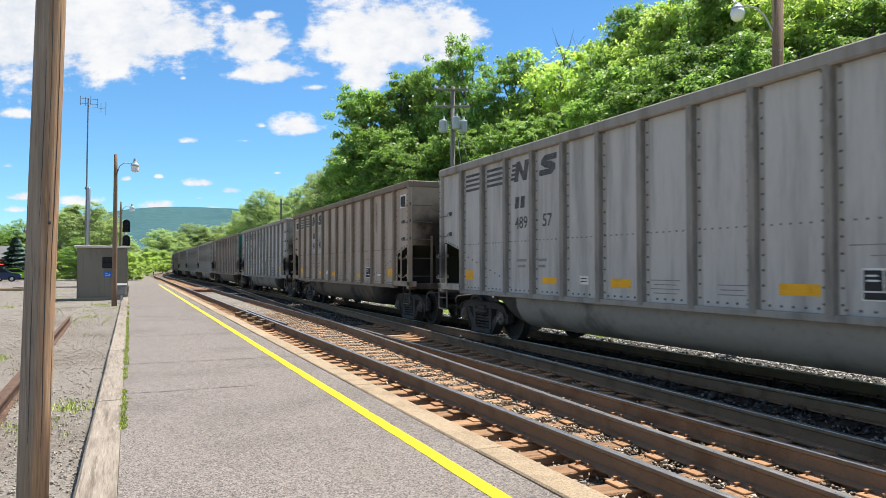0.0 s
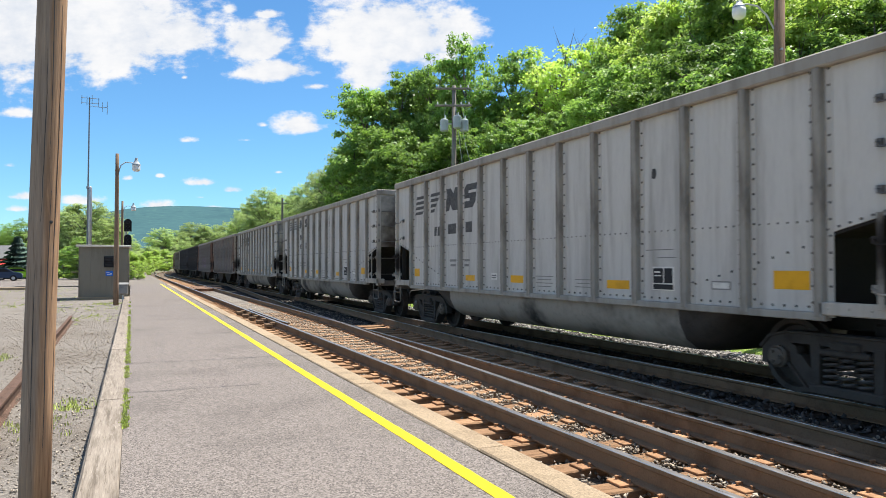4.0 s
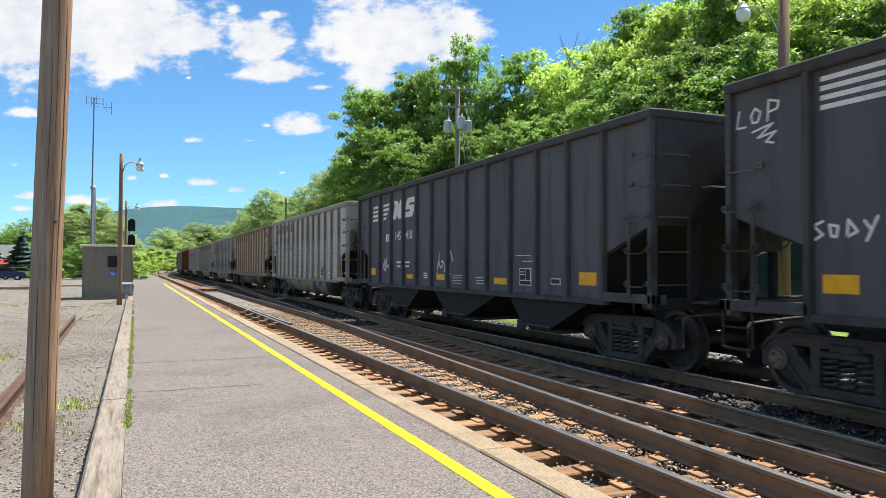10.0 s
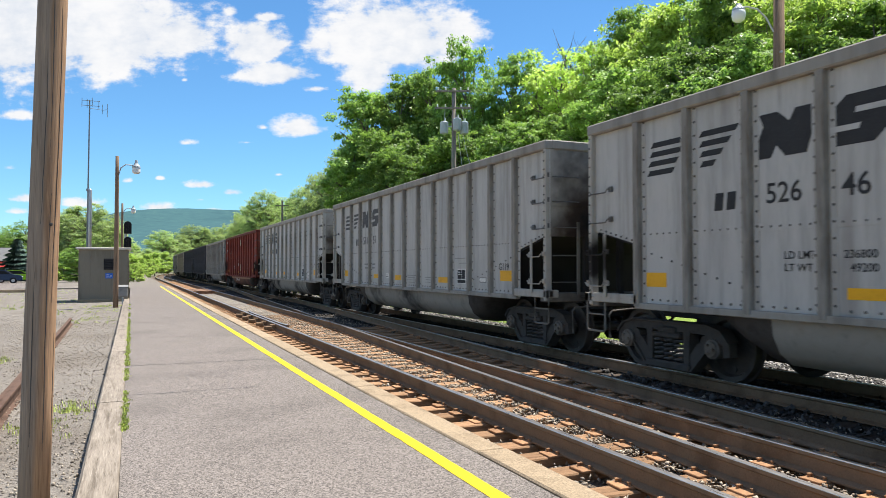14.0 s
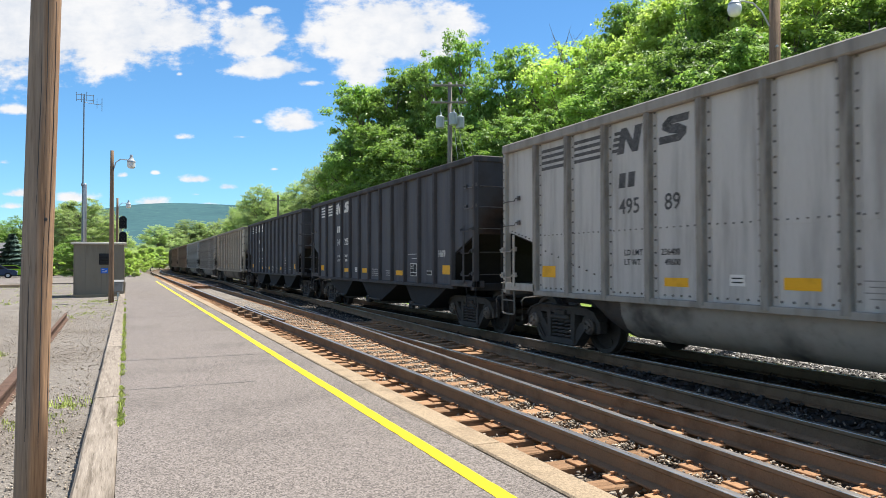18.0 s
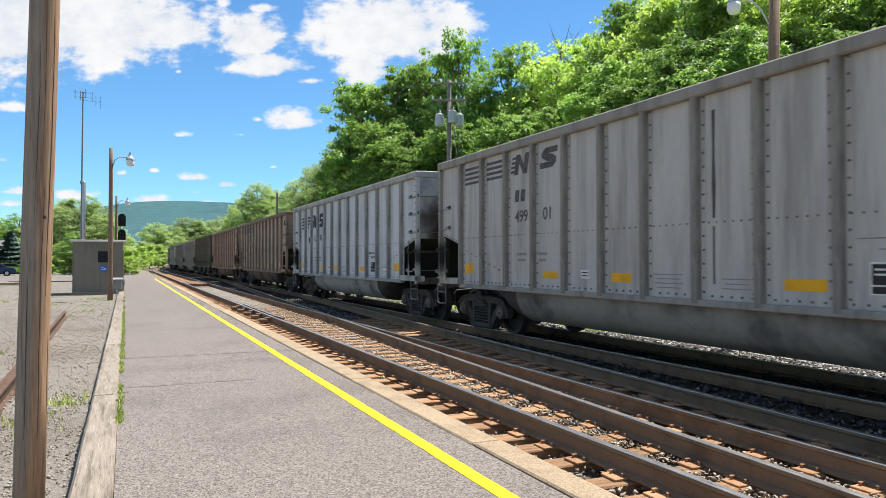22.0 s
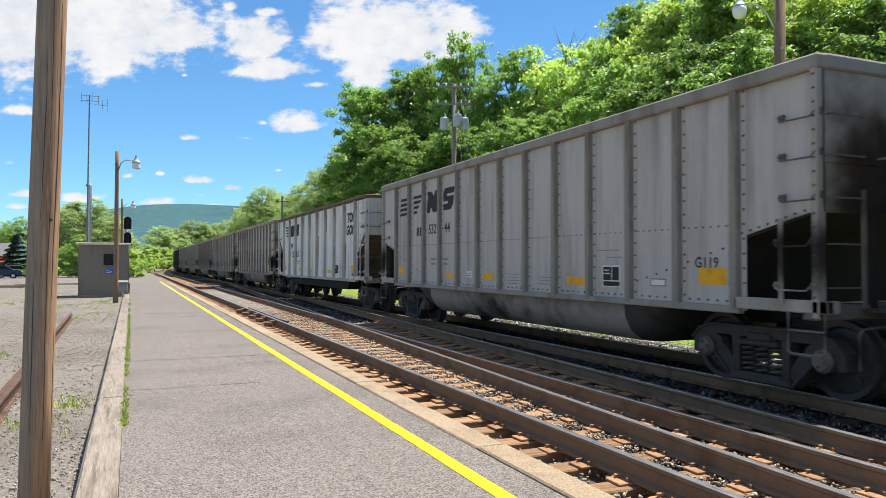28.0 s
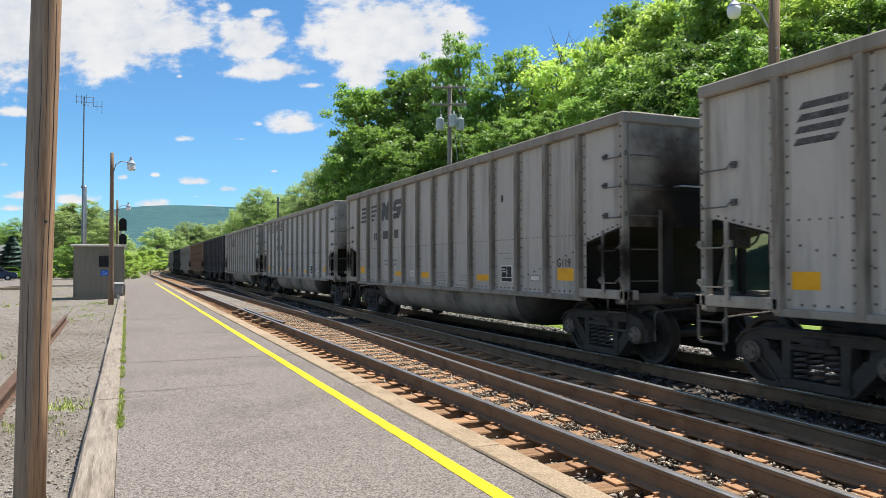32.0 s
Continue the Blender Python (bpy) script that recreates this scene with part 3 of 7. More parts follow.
def main_rails():
    stations = [-20 + 4.5 * k for k in range(31)] + [120 + 6 * k for k in range(60)]
    for off, what in ((NEAR_X - TRAIN_X - GAUGE, "rust-brown steel rail of the track beside the platform"), (NEAR_X - TRAIN_X + GAUGE, "rust-brown steel rail of the track beside the platform"),
                      (-GAUGE, "steel rail under the freight train"), (GAUGE, "steel rail under the freight train")):
        ob = rail([on_track(s, off)[:2] for s in stations], what)
        if abs(off) < 1:
            ob.matrix_basis = pose(0, 0, SUNK)
    # crossover from the near track to the train's track
    x0, slope = 4.155, 0.0515
    rail([(x0 + slope * y, y) for y in (-10, 5, 18.2)], "worn rail of the crossover between the tracks")
    rail([(x0 + slope * y, y) for y in (19.2, 40, 64)], "worn rail of the crossover between the tracks")
    rail([(x0 + 2 * GAUGE + slope * y, y) for y in (-10, 10, 35.5)], "worn rail of the crossover between the tracks")
    rail([(x0 + 2 * GAUGE + slope * y, y) for y in (36.8, 50, 64)], "worn rail of the crossover between the tracks")
    # guard rail beside the near rail, flared at its ends
    a = NEAR_X - GAUGE + 0.15
    rail([(a + 0.05, 19.0), (a, 19.8), (a, 25.0), (a + 0.05, 25.8)], "short rusty guard rail beside the running rail")


ground()
main_rails()

# ---- trees ----


def leaf_cloud(rng, boughs, twigs, leaves, size, wide, low):
    """A crown of unit height: leaf sprays round the ends of twigs, the twigs gathered on boughs, with gaps between.
    Returns the leaves' corners, the boughs' ends and the twigs' ends with their boughs."""
    ends = []
    while len(ends) < boughs:
        p = rng.uniform(-1, 1, 3)
        r = np.linalg.norm(p)
        if r > 1 or r < 0.30:
            continue
        h = 0.5 * (p[2] + 1)
        w = wide * (0.45 + 0.55 * math.sin(2.7 * h + 0.35))
        q = np.array((p[0] * w, p[1] * w, low + (0.93 - low) * h))
        if all(np.linalg.norm((q - e) * (1, 1, 0.8)) > 0.075 for e in ends) or rng.uniform() < 0.1:
            ends.append(q)
    ends = np.array(ends)
    who = rng.integers(0, boughs, twigs)
    span = rng.uniform(0.06, 0.115, boughs)
    off = rng.normal(size=(twigs, 3))
    off /= np.linalg.norm(off, axis=1)[:, None]
    off *= rng.uniform(0.25, 1.0, (twigs, 1)) ** 0.6
    off[:, 2] = off[:, 2] * 0.85 + 0.1
    tips = ends[who] + off * span[who][:, None]
    tips[:, 2] = np.minimum(tips[:, 2], 0.985)
    on = rng.integers(0, twigs, leaves)
    d = rng.normal(size=(leaves, 3))
    pos = tips[on] + d * np.array([0.0165, 0.0165, 0.0060]) + off[on] * (rng.uniform(-0.02, 0.012, leaves))[:, None]
    nrm = rng.normal(size=(leaves, 3)) * 0.42 + off[on] * 0.40 + np.array([0, 0, 0.6])
    nrm /= np.linalg.norm(nrm, axis=1)[:, None]
    a = np.cross(nrm, rng.normal(size=(leaves, 3)))
    a /= np.linalg.norm(a, axis=1)[:, None]
    b = np.cross(nrm, a)
    s = (size * rng.uniform(0.55, 1.35, leaves))[:, None]
    bend = nrm * s * 0.3
    v = np.stack([pos - a * s, pos - b * s * 0.55 + bend, pos + a * s, pos + b * s * 0.55 + bend], 1).reshape(-1, 3)
    full = np.array([1, 1, 1 / np.quantile(v[:, 2], 0.999)])
    return v * full, ends * full, tips * full, who


def quads_mesh(name, v, material):
    me = bpy.data.meshes.new(name)
    k = len(v) // 4
    me.vertices.add(len(v))
    me.vertices.foreach_set("co", np.asarray(v, np.float32).ravel())
    me.loops.add(4 * k)
    me.loops.foreach_set("vertex_index", np.arange(4 * k, dtype=np.int32))
    me.polygons.add(k)
    me.polygons.foreach_set("loop_start", np.arange(0, 4 * k, 4, dtype=np.int32))
    me.update(calc_edges=True)
    me.materials.append(MATS[material])
    return me


def tree_kind(seed, material, boughs=40, twigs=560, leaves=34000, size=0.0088, wide=0.25, low=0.2, bare=0):
    """Trunk and crown meshes of one kind of broadleaf tree, one metre high."""
    rng = np.random.default_rng(seed)
    v, ends, tips, who = leaf_cloud(rng, boughs, twigs, leaves, size, wide, low)
    crown = quads_mesh("crown", v, material)
    s = Shape()
    rnd = random.Random(seed)
    bend = [Vector(p) for p in ((0, 0, -0.02), (rnd.uniform(-0.01, 0.01), rnd.uniform(-0.01, 0.01), 0.2), (rnd.uniform(-0.03, 0.03), rnd.uniform(-0.03, 0.03), 0.45), (rnd.uniform(-0.04, 0.04), rnd.uniform(-0.04, 0.04), 0.9))]
    s.tube(bend, [0.017, 0.0125, 0.009, 0.002], 8)
    for k, e in enumerate(ends):
        e = Vector(e)
        z = min(0.75, max(low * 0.7, e.z - 0.06 - 0.55 * math.hypot(e.x, e.y)))
        base = bend[1].lerp(bend[2], max(0, (z - 0.2) / 0.25)) if z < 0.45 else bend[2].lerp(bend[3], (z - 0.45) / 0.45)
        mid = base.lerp(e, 0.5) + Vector((rnd.uniform(-0.015, 0.015), rnd.uniform(-0.015, 0.015), 0.012))
        s.tube([base, mid, e], [0.0062, 0.004, 0.0018], 5, caps=False)
        for t in tips[who == k][::4]:
            s.tube([mid.lerp(e, 0.7), t], [0.0018, 0.0006], 3, caps=False)
    for k in range(bare):
        # leafless twigs that stand clear of the crown
        e = Vector(ends[k % len(ends)])
        a = rnd.uniform(0, 6.28)
        tip = e + Vector((0.07 * math.cos(a), 0.07 * math.sin(a), rnd.uniform(0.05, 0.16)))
        s.tube([e, e.lerp(tip, 0.5) + Vector((0.008, 0, 0)), tip], [0.0018, 0.0012, 0.0004], 4, caps=False)
    return s.mesh("trunk", "bark", True), crown


KINDS = {}


def tree(kind, x, y, z, height, wide=1.0, label="", group="", turn=None, category="tree"):
    trunk, crown = KINDS[kind]
    ob = thing("tree", label, category, group=group)
    w = height * wide
    ob.matrix_basis = pose(x, y, z, 0, 0, turn if turn is not None else (x * 57 + y * 31) % 360) @ Matrix.Diagonal((w, w, height, 1))
    part("trunk", trunk, None, ob)
    part("crown", crown, None, ob)
    return ob


def bank_z(x, y):
    i = max(0.0, (x - 17 - 0.03 * max(0, y)) / 6)
    return -0.5 + 0.24 * i * 6 * min(1, i / 4)


def woods():
    for k in range(4):
        KINDS["green", k] = tree_kind(10 + k, "leaves")
        KINDS["bright", k] = tree_kind(30 + k, "leaves_bright", boughs=42)
        KINDS["far", k] = tree_kind(80 + k, "leaves_hazed", boughs=60, twigs=800, leaves=40000, size=0.0068, wide=0.27, low=0.04)
    KINDS["far", 4] = tree_kind(88, "leaves", boughs=60, twigs=800, leaves=40000, size=0.0068, wide=0.27, low=0.04)
    KINDS["dark", 0] = tree_kind(50, "leaves_dark")
    KINDS["slim", 0] = tree_kind(62, "leaves", boughs=26, twigs=340, leaves=20000, wide=0.2, low=0.3)
    KINDS["thin", 0] = tree_kind(60, "leaves_bright", boughs=20, twigs=220, leaves=7500, wide=0.17, low=0.34, bare=10)
    KINDS["thin", 1] = tree_kind(64, "leaves_bright", boughs=16, twigs=90, leaves=2600, wide=0.15, low=0.4, bare=44)
    KINDS["bush", 0] = tree_kind(70, "leaves_bright", boughs=34, twigs=600, leaves=26000, size=0.0125, wide=0.5, low=0.05)
    # place across the view, depth, height of the top in the view, spread, kind
    rows = [(655, 72, 160, 0.9, "green", 0), (705, 70, 136, 0.75, "green", 1), (634, 78, 215, 0.7, "green", 2), (768, 66, 104, 0.62, "green", 3), (740, 72, 165, 0.9, "dark", 0), (690, 62, 225, 1.0, "green", 0),
            (826, 62, 70, 0.62, "slim", 0), (905, 62, 88, 0.66, "slim", 0), (885, 52, 215, 0.8, "green", 3), (800, 56, 225, 1.0, "green", 3), (725, 58, 250, 1.0, "green", 2),
            (955, 60, 108, 0.8, "thin", 0), (985, 62, 96, 0.9, "thin", 0), (1014, 58, 84, 1.0, "thin", 1), (1000, 64, 150, 0.9, "thin", 0), (1042, 58, 118, 0.7, "bright", 0), (935, 50, 210, 0.9, "green", 1), (1045, 46, 185, 0.9, "green", 0), (985, 48, 205, 0.9, "green", 2),
            (1078, 56, 60, 0.7, "bright", 2), (1130, 52, 12, 0.7, "green", 1), (1100, 42, 125, 1.0, "green", 1), (1182, 46, 5, 0.8, "bright", 3), (1240, 44, -20, 0.8, "bright", 0), (1170, 38, 105, 1.0, "green", 3),
            (1300, 40, -40, 0.8, "green", 0), (1262, 33, 70, 0.9, "dark", 0), (1322, 32, 60, 0.9, "green", 3), (1370, 38, -60, 0.8, "bright", 1), (1430, 34, -20, 0.9, "bright", 2), (1440, 42, -90, 0.8, "green", 1),
            (1500, 36, -80, 0.8, "bright", 3), (1540, 30, 0, 0.9, "green", 2), (1590, 34, -60, 0.8, "bright", 0), (1650, 30, -60, 0.9, "green", 3),
            (1060, 72, 150, 0.8, "green", 2), (1150, 66, 30, 0.8, "green", 0), (760, 85, 200, 0.8, "green", 3), (960, 75, 215, 0.9, "green", 1)]
    for px, depth, top, wide, kind, k in rows:
        x, y = spot(px, depth)
        z = bank_z(x, y)
        tall = 1.5 + (475 - top) * depth / 1265 - z
        tree((kind, k), x, y, z, tall, wide * 1.12, {"green": "tall broadleaf tree in full green leaf on the bank", "bright": "broadleaf tree with sunlit yellow-green leaves on the bank",
                                              "dark": "dense dark green broadleaf tree on the bank", "slim": "tall slender broadleaf tree with a high crown", "thin": "slender open-crowned tree with thin leaf cover"}[kind], "trees on the bank")
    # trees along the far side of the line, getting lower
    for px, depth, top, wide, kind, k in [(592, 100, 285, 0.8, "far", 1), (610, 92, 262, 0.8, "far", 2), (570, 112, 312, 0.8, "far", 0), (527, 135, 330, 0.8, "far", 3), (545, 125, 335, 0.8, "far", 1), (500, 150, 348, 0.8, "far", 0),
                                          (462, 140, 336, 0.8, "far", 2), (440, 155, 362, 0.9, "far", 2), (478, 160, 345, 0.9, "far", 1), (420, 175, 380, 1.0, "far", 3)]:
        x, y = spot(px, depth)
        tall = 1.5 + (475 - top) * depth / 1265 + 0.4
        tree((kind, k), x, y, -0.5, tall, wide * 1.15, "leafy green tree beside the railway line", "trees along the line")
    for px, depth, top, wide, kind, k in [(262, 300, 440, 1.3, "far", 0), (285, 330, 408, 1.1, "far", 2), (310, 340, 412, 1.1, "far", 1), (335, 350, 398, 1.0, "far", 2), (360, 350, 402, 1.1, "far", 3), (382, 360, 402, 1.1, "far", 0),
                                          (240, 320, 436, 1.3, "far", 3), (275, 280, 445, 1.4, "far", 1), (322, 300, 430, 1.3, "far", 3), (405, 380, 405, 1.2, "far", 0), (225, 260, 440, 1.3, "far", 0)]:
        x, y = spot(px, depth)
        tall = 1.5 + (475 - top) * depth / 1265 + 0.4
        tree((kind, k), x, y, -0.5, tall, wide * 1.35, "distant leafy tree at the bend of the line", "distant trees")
    # trees beyond the lot
    for px, depth, top, wide, kind, k in [(150, 95, 362, 1.0, "far", 0), (120, 100, 372, 0.95, "far", 2), (178, 105, 375, 0.9, "far", 1), (200, 110, 400, 0.9, "far", 1), (40, 115, 392, 1.0, "far", 4), (12, 120, 400, 1.1, "far", 4),
                                          (75, 110, 398, 1.0, "far", 3), (-30, 120, 395, 1.1, "far", 4), (140, 80, 425, 1.1, "far", 4), (-80, 110, 385, 1.1, "far", 4), (-140, 105, 380, 1.1, "far", 0)]:
        x, y = spot(px, depth)
        tall = 1.5 + (475 - top) * depth / 1265 + 0.4
        tree((kind, k), x, y, -0.4, tall, wide * 1.5, "rounded leafy tree beyond the gravel lot", "trees beyond the lot")
    # shrubs by the shed and under the far trees
    for px, depth, top, wide in [(246, 130, 455, 1.5), (258, 150, 450, 1.6), (272, 170, 447, 1.6), (288, 190, 446, 1.6), (235, 80, 455, 1.3), (228, 95, 450, 1.2), (215, 110, 455, 1.5), (195, 120, 452, 1.5), (110, 90, 455, 1.5), (80, 95, 452, 1.4)]:
        x, y = spot(px, depth)
        tall = 1.5 + (475 - top) * depth / 1265 + 0.4
        tree(("bush", 0), x, y, -0.4, tall, wide, "low bright green shrub", "shrubs", category="shrub")
    # blue spruce
    rng = np.random.default_rng(5)
    k = 5000
    h = rng.uniform(0, 1, k) ** 1.4
    a = rng.uniform(0, 6.283, k)
    layer = 0.75 + 0.25 * np.sin(h * 60 + rng.uniform(0, 1, k))
    r = (1 - h) * 0.42 * layer * rng.uniform(0.6, 1.0, k)
    p = np.stack([r * np.cos(a), r * np.sin(a), 0.05 + 0.95 * h - 0.12 * r], 1)
    out = np.stack([np.cos(a), np.sin(a), np.full(k, -0.3)], 1)
    side = np.stack([-np.sin(a), np.cos(a), np.zeros(k)], 1)
    s = rng.uniform(0.03, 0.06, k)[:, None]
    v = np.stack([p - out * s, p - side * s * 0.5, p + out * s, p + side * s * 0.5 + np.array([0, 0, 0.02])], 1).reshape(-1, 3)
    sh = Shape()
    sh.tube([(0, 0, 0), (0, 0, 0.9)], [0.03, 0.006], 8)
    KINDS["spruce"] = (sh.mesh("trunk", "bark"), quads_mesh("crown", v, "needles"))
    for px, depth, top in ((28, 90, 424), (-22, 94, 436)):
        x, y = spot(px, depth)
        tree("spruce", x, y, -0.4, 1.5 + (475 - top) * depth / 1265 + 0.4, 1.5, "blue-green spruce beside the parking lot", "spruces")


woods()

# ---- platform, track bed and the things beside them ----


def platform_edges():
    lot = bpy.data.objects["platform"]
    rnd = random.Random(8)
    # weathered timbers along the lot side, laid end to end
    y = -5.4
    while y < 36:
        long = 4.95 + rnd.uniform(-0.3, 0.3)
        s = Shape()
        w = rnd.uniform(-0.01, 0.01)
        pts = []
        for k in range(7):
            q = y + 0.012 + (long - 0.024) * k / 6
            pts.append((q, w * 0.3 + 0.008 * noise.noise((q * 2, 4, y))))
        v, m = [], 6
        for q, d in pts:
            e = 0.012 * noise.noise((q * 3, 1, 2))
            v += [(-0.325 + d, q, -0.25), (-0.325 + d + e, q, -0.012), (-0.305 + d + e, q, 0.010), (-0.075 + d, q, 0.012 + e * 0.5), (-0.062 + d, q, -0.004), (-0.062 + d, q, -0.25)]
        s.add(v, [(i * m + j, i * m + (j + 1) % m, (i + 1) * m + (j + 1) % m, (i + 1) * m + j) for i in range(6) for j in range(m)] + [tuple(range(m))[::-1], tuple(range(6 * m, 7 * m))])
        part("timber", s, "timber", lot)
        y += long
    # coping stones along the track side
    y = -5.11
    while y < 62:
        s = Shape().box(2.60, 2.865, y + 0.008, y + 3.452, -0.45, 0.012 + rnd.uniform(-0.006, 0.006), 0.014)
        part("coping_stone", s, "concrete", lot, at=pose(rnd.uniform(-0.008, 0.008), 0, 0))
        y += 3.46
    s = Shape()
    k = 700
    v = []
    for i in range(k + 1):
        y = -4 + 68 * i / k
        d = 0.008 * noise.noise((y * 0.8, 2, 2))
        v += [(2.165 + d + 0.009 * noise.noise((y * 6, 1, 1)), y, 0.004), (2.285 + d + 0.009 * noise.noise((y * 6, 9, 1)), y, 0.004)]
    s.add(v, [(2 * i, 2 * i + 1, 2 * i + 3, 2 * i + 2) for i in range(k)])
    tagged(part("safety_line", s, "yellow_paint"), "bright yellow painted safety line on the platform", "painted line", kind="structure")
    # sealed cracks across the slab
    for y0, wide, x1 in ((9.25, 0.02, 1.5), (12.0, 0.035, 2.58), (16.7, 0.035, 2.58), (21.5, 0.05, 2.58), (23.3, 0.05, 2.58), (28.5, 0.05, 2.58), (34.0, 0.06, 2.58), (41.0, 0.07, 2.58)):
        s = Shape()
        v = []
        for i in range(25):
            x = -0.05 + (x1 + 0.04) * i / 24
            d = 0.06 * noise.noise((x * 1.6, y0, 0)) + 0.02 * noise.noise((x * 9, y0, 3))
            w = wide * (0.35 + 0.5 * abs(noise.noise((x * 4, y0, 7)))) 
            v += [(x, y0 + d - w, 0.003), (x, y0 + d + w, 0.003)]
        s.add(v, [(2 * i, 2 * i + 1, 2 * i + 3, 2 * i + 2) for i in range(24)])
        part("crack", s, "tar", lot)


def tufts():
    """Weeds in the joint between slab and timbers, and in the lot."""
    rng = np.random.default_rng(12)
    spots = []
    for _ in range(1100):
        y = 6.5 + 29 * rng.uniform() ** 1.1
        d = noise.noise((y * 0.9, 3.3, 0))
        if (11 < y < 26 and d > -0.35) or d > 0.15:
            spots.append((-0.045 + rng.normal() * 0.016, y, 0.0, 0.012 + 0.02 * rng.uniform()))
    for cx, cy, n, r in ((-0.9, 24.5, 60, 1.0), (-1.6, 30, 90, 1.6), (-0.62, 9.2, 45, 0.25), (-0.8, 8.2, 30, 0.3), (-2.2, 14.5, 40, 0.35), (-2.35, 11.0, 30, 0.2), (-3.5, 40, 140, 2.2), (-5.5, 55, 200, 3.5), (-4.5, 33, 50, 1.0), (-1.9, 10.1, 25, 0.15), (-1.0, 33.5, 80, 0.8), (-0.3, 33.5, 40, 0.25)):
        for _ in range(n):
            spots.append((cx + rng.normal() * r * 0.5, cy + rng.normal() * r, -0.11, 0.02 + 0.035 * rng.uniform()))
    v = []
    for x, y, z, h in spots:
        for _ in range(9):
            a = rng.uniform(0, 6.28)
            dx, dy = math.cos(a), math.sin(a)
            l = h * rng.uniform(0.5, 1.2)
            o = rng.normal(size=2) * (0.012 if z == 0 else 0.03)
            w = 0.003 + 0.003 * rng.uniform()
            bx, by = x + o[0], y + o[1]
            v += [(bx - dy * w, by + dx * w, z - 0.01), (bx + dy * w, by - dx * w, z - 0.01), (bx + dx * l * 0.5 + dy * w * 0.4, by + dy * l * 0.5 - dx * w * 0.4, z + l), (bx + dx * l * 0.5 - dy * w * 0.4, by + dy * l * 0.5 + dx * w * 0.4, z + l)]
    # longer grass along the ragged edge of the lawn
    for _ in range(5200):
        y = 5 + 40 * rng.uniform() ** 1.3
        x = lawn_edge(y) + 0.1 + abs(rng.normal()) * 1.1
        a, l, w = rng.uniform(0, 6.28), 0.05 + 0.08 * rng.uniform(), 0.006
        dx, dy = math.cos(a), math.sin(a)
        v += [(x - dy * w, y + dx * w, -0.28), (x + dy * w, y - dx * w, -0.28), (x + dx * l * 0.5 + dy * w * 0.4, y + dy * l * 0.5 - dx * w * 0.4, -0.27 + l), (x + dx * l * 0.5 - dy * w * 0.4, y + dy * l * 0.5 + dx * w * 0.4, -0.27 + l)]
    ob = new("weeds", quads_mesh("weeds", v, "weed"))
    tagged(ob, "green grass and weeds growing in the gravel and joints", "weeds", kind="stuff")


def pebbles(name, count, where, size, material, label, seed):
    rng = np.random.default_rng(seed)
    octa = np.array([(1, 0, 0), (-1, 0, 0), (0, 1, 0), (0, -1, 0), (0, 0, 1), (0, 0, -1)], float)
    tri = np.array([(0, 2, 4), (2, 1, 4), (1, 3, 4), (3, 0, 4), (2, 0, 5), (1, 2, 5), (3, 1, 5), (0, 3, 5)])
    p = where(rng, count)
    count = len(p)
    s = size * rng.uniform(0.45, 1.3, (count, 1, 1)) * rng.uniform(0.6, 1.3, (count, 6, 1))
    a = rng.uniform(0, 6.283, count)
    rot = np.zeros((count, 3, 3))
    rot[:, 0, 0], rot[:, 0, 1], rot[:, 1, 0], rot[:, 1, 1], rot[:, 2, 2] = np.cos(a), -np.sin(a), np.sin(a), np.cos(a), 0.75
    tilt = rng.normal(size=(count, 3, 3)) * 0.35
    rot += tilt
    v = np.einsum("nij,kj->nki", rot, octa) * s + p[:, None, :]
    f = (tri[None] + 6 * np.arange(count)[:, None, None]).reshape(-1, 3)
    me = bpy.data.meshes.new(name)
    me.vertices.add(6 * count)
    me.vertices.foreach_set("co", v.astype(np.float32).ravel())
    me.loops.add(3 * len(f))
    me.loops.foreach_set("vertex_index", f.astype(np.int32).ravel())
    me.polygons.add(len(f))
    me.polygons.foreach_set("loop_start", np.arange(0, 3 * len(f), 3, dtype=np.int32))
    me.update(calc_edges=True)
    me.materials.append(MATS[material])
    tagged(new(name, me), label, "stones", kind="stuff")


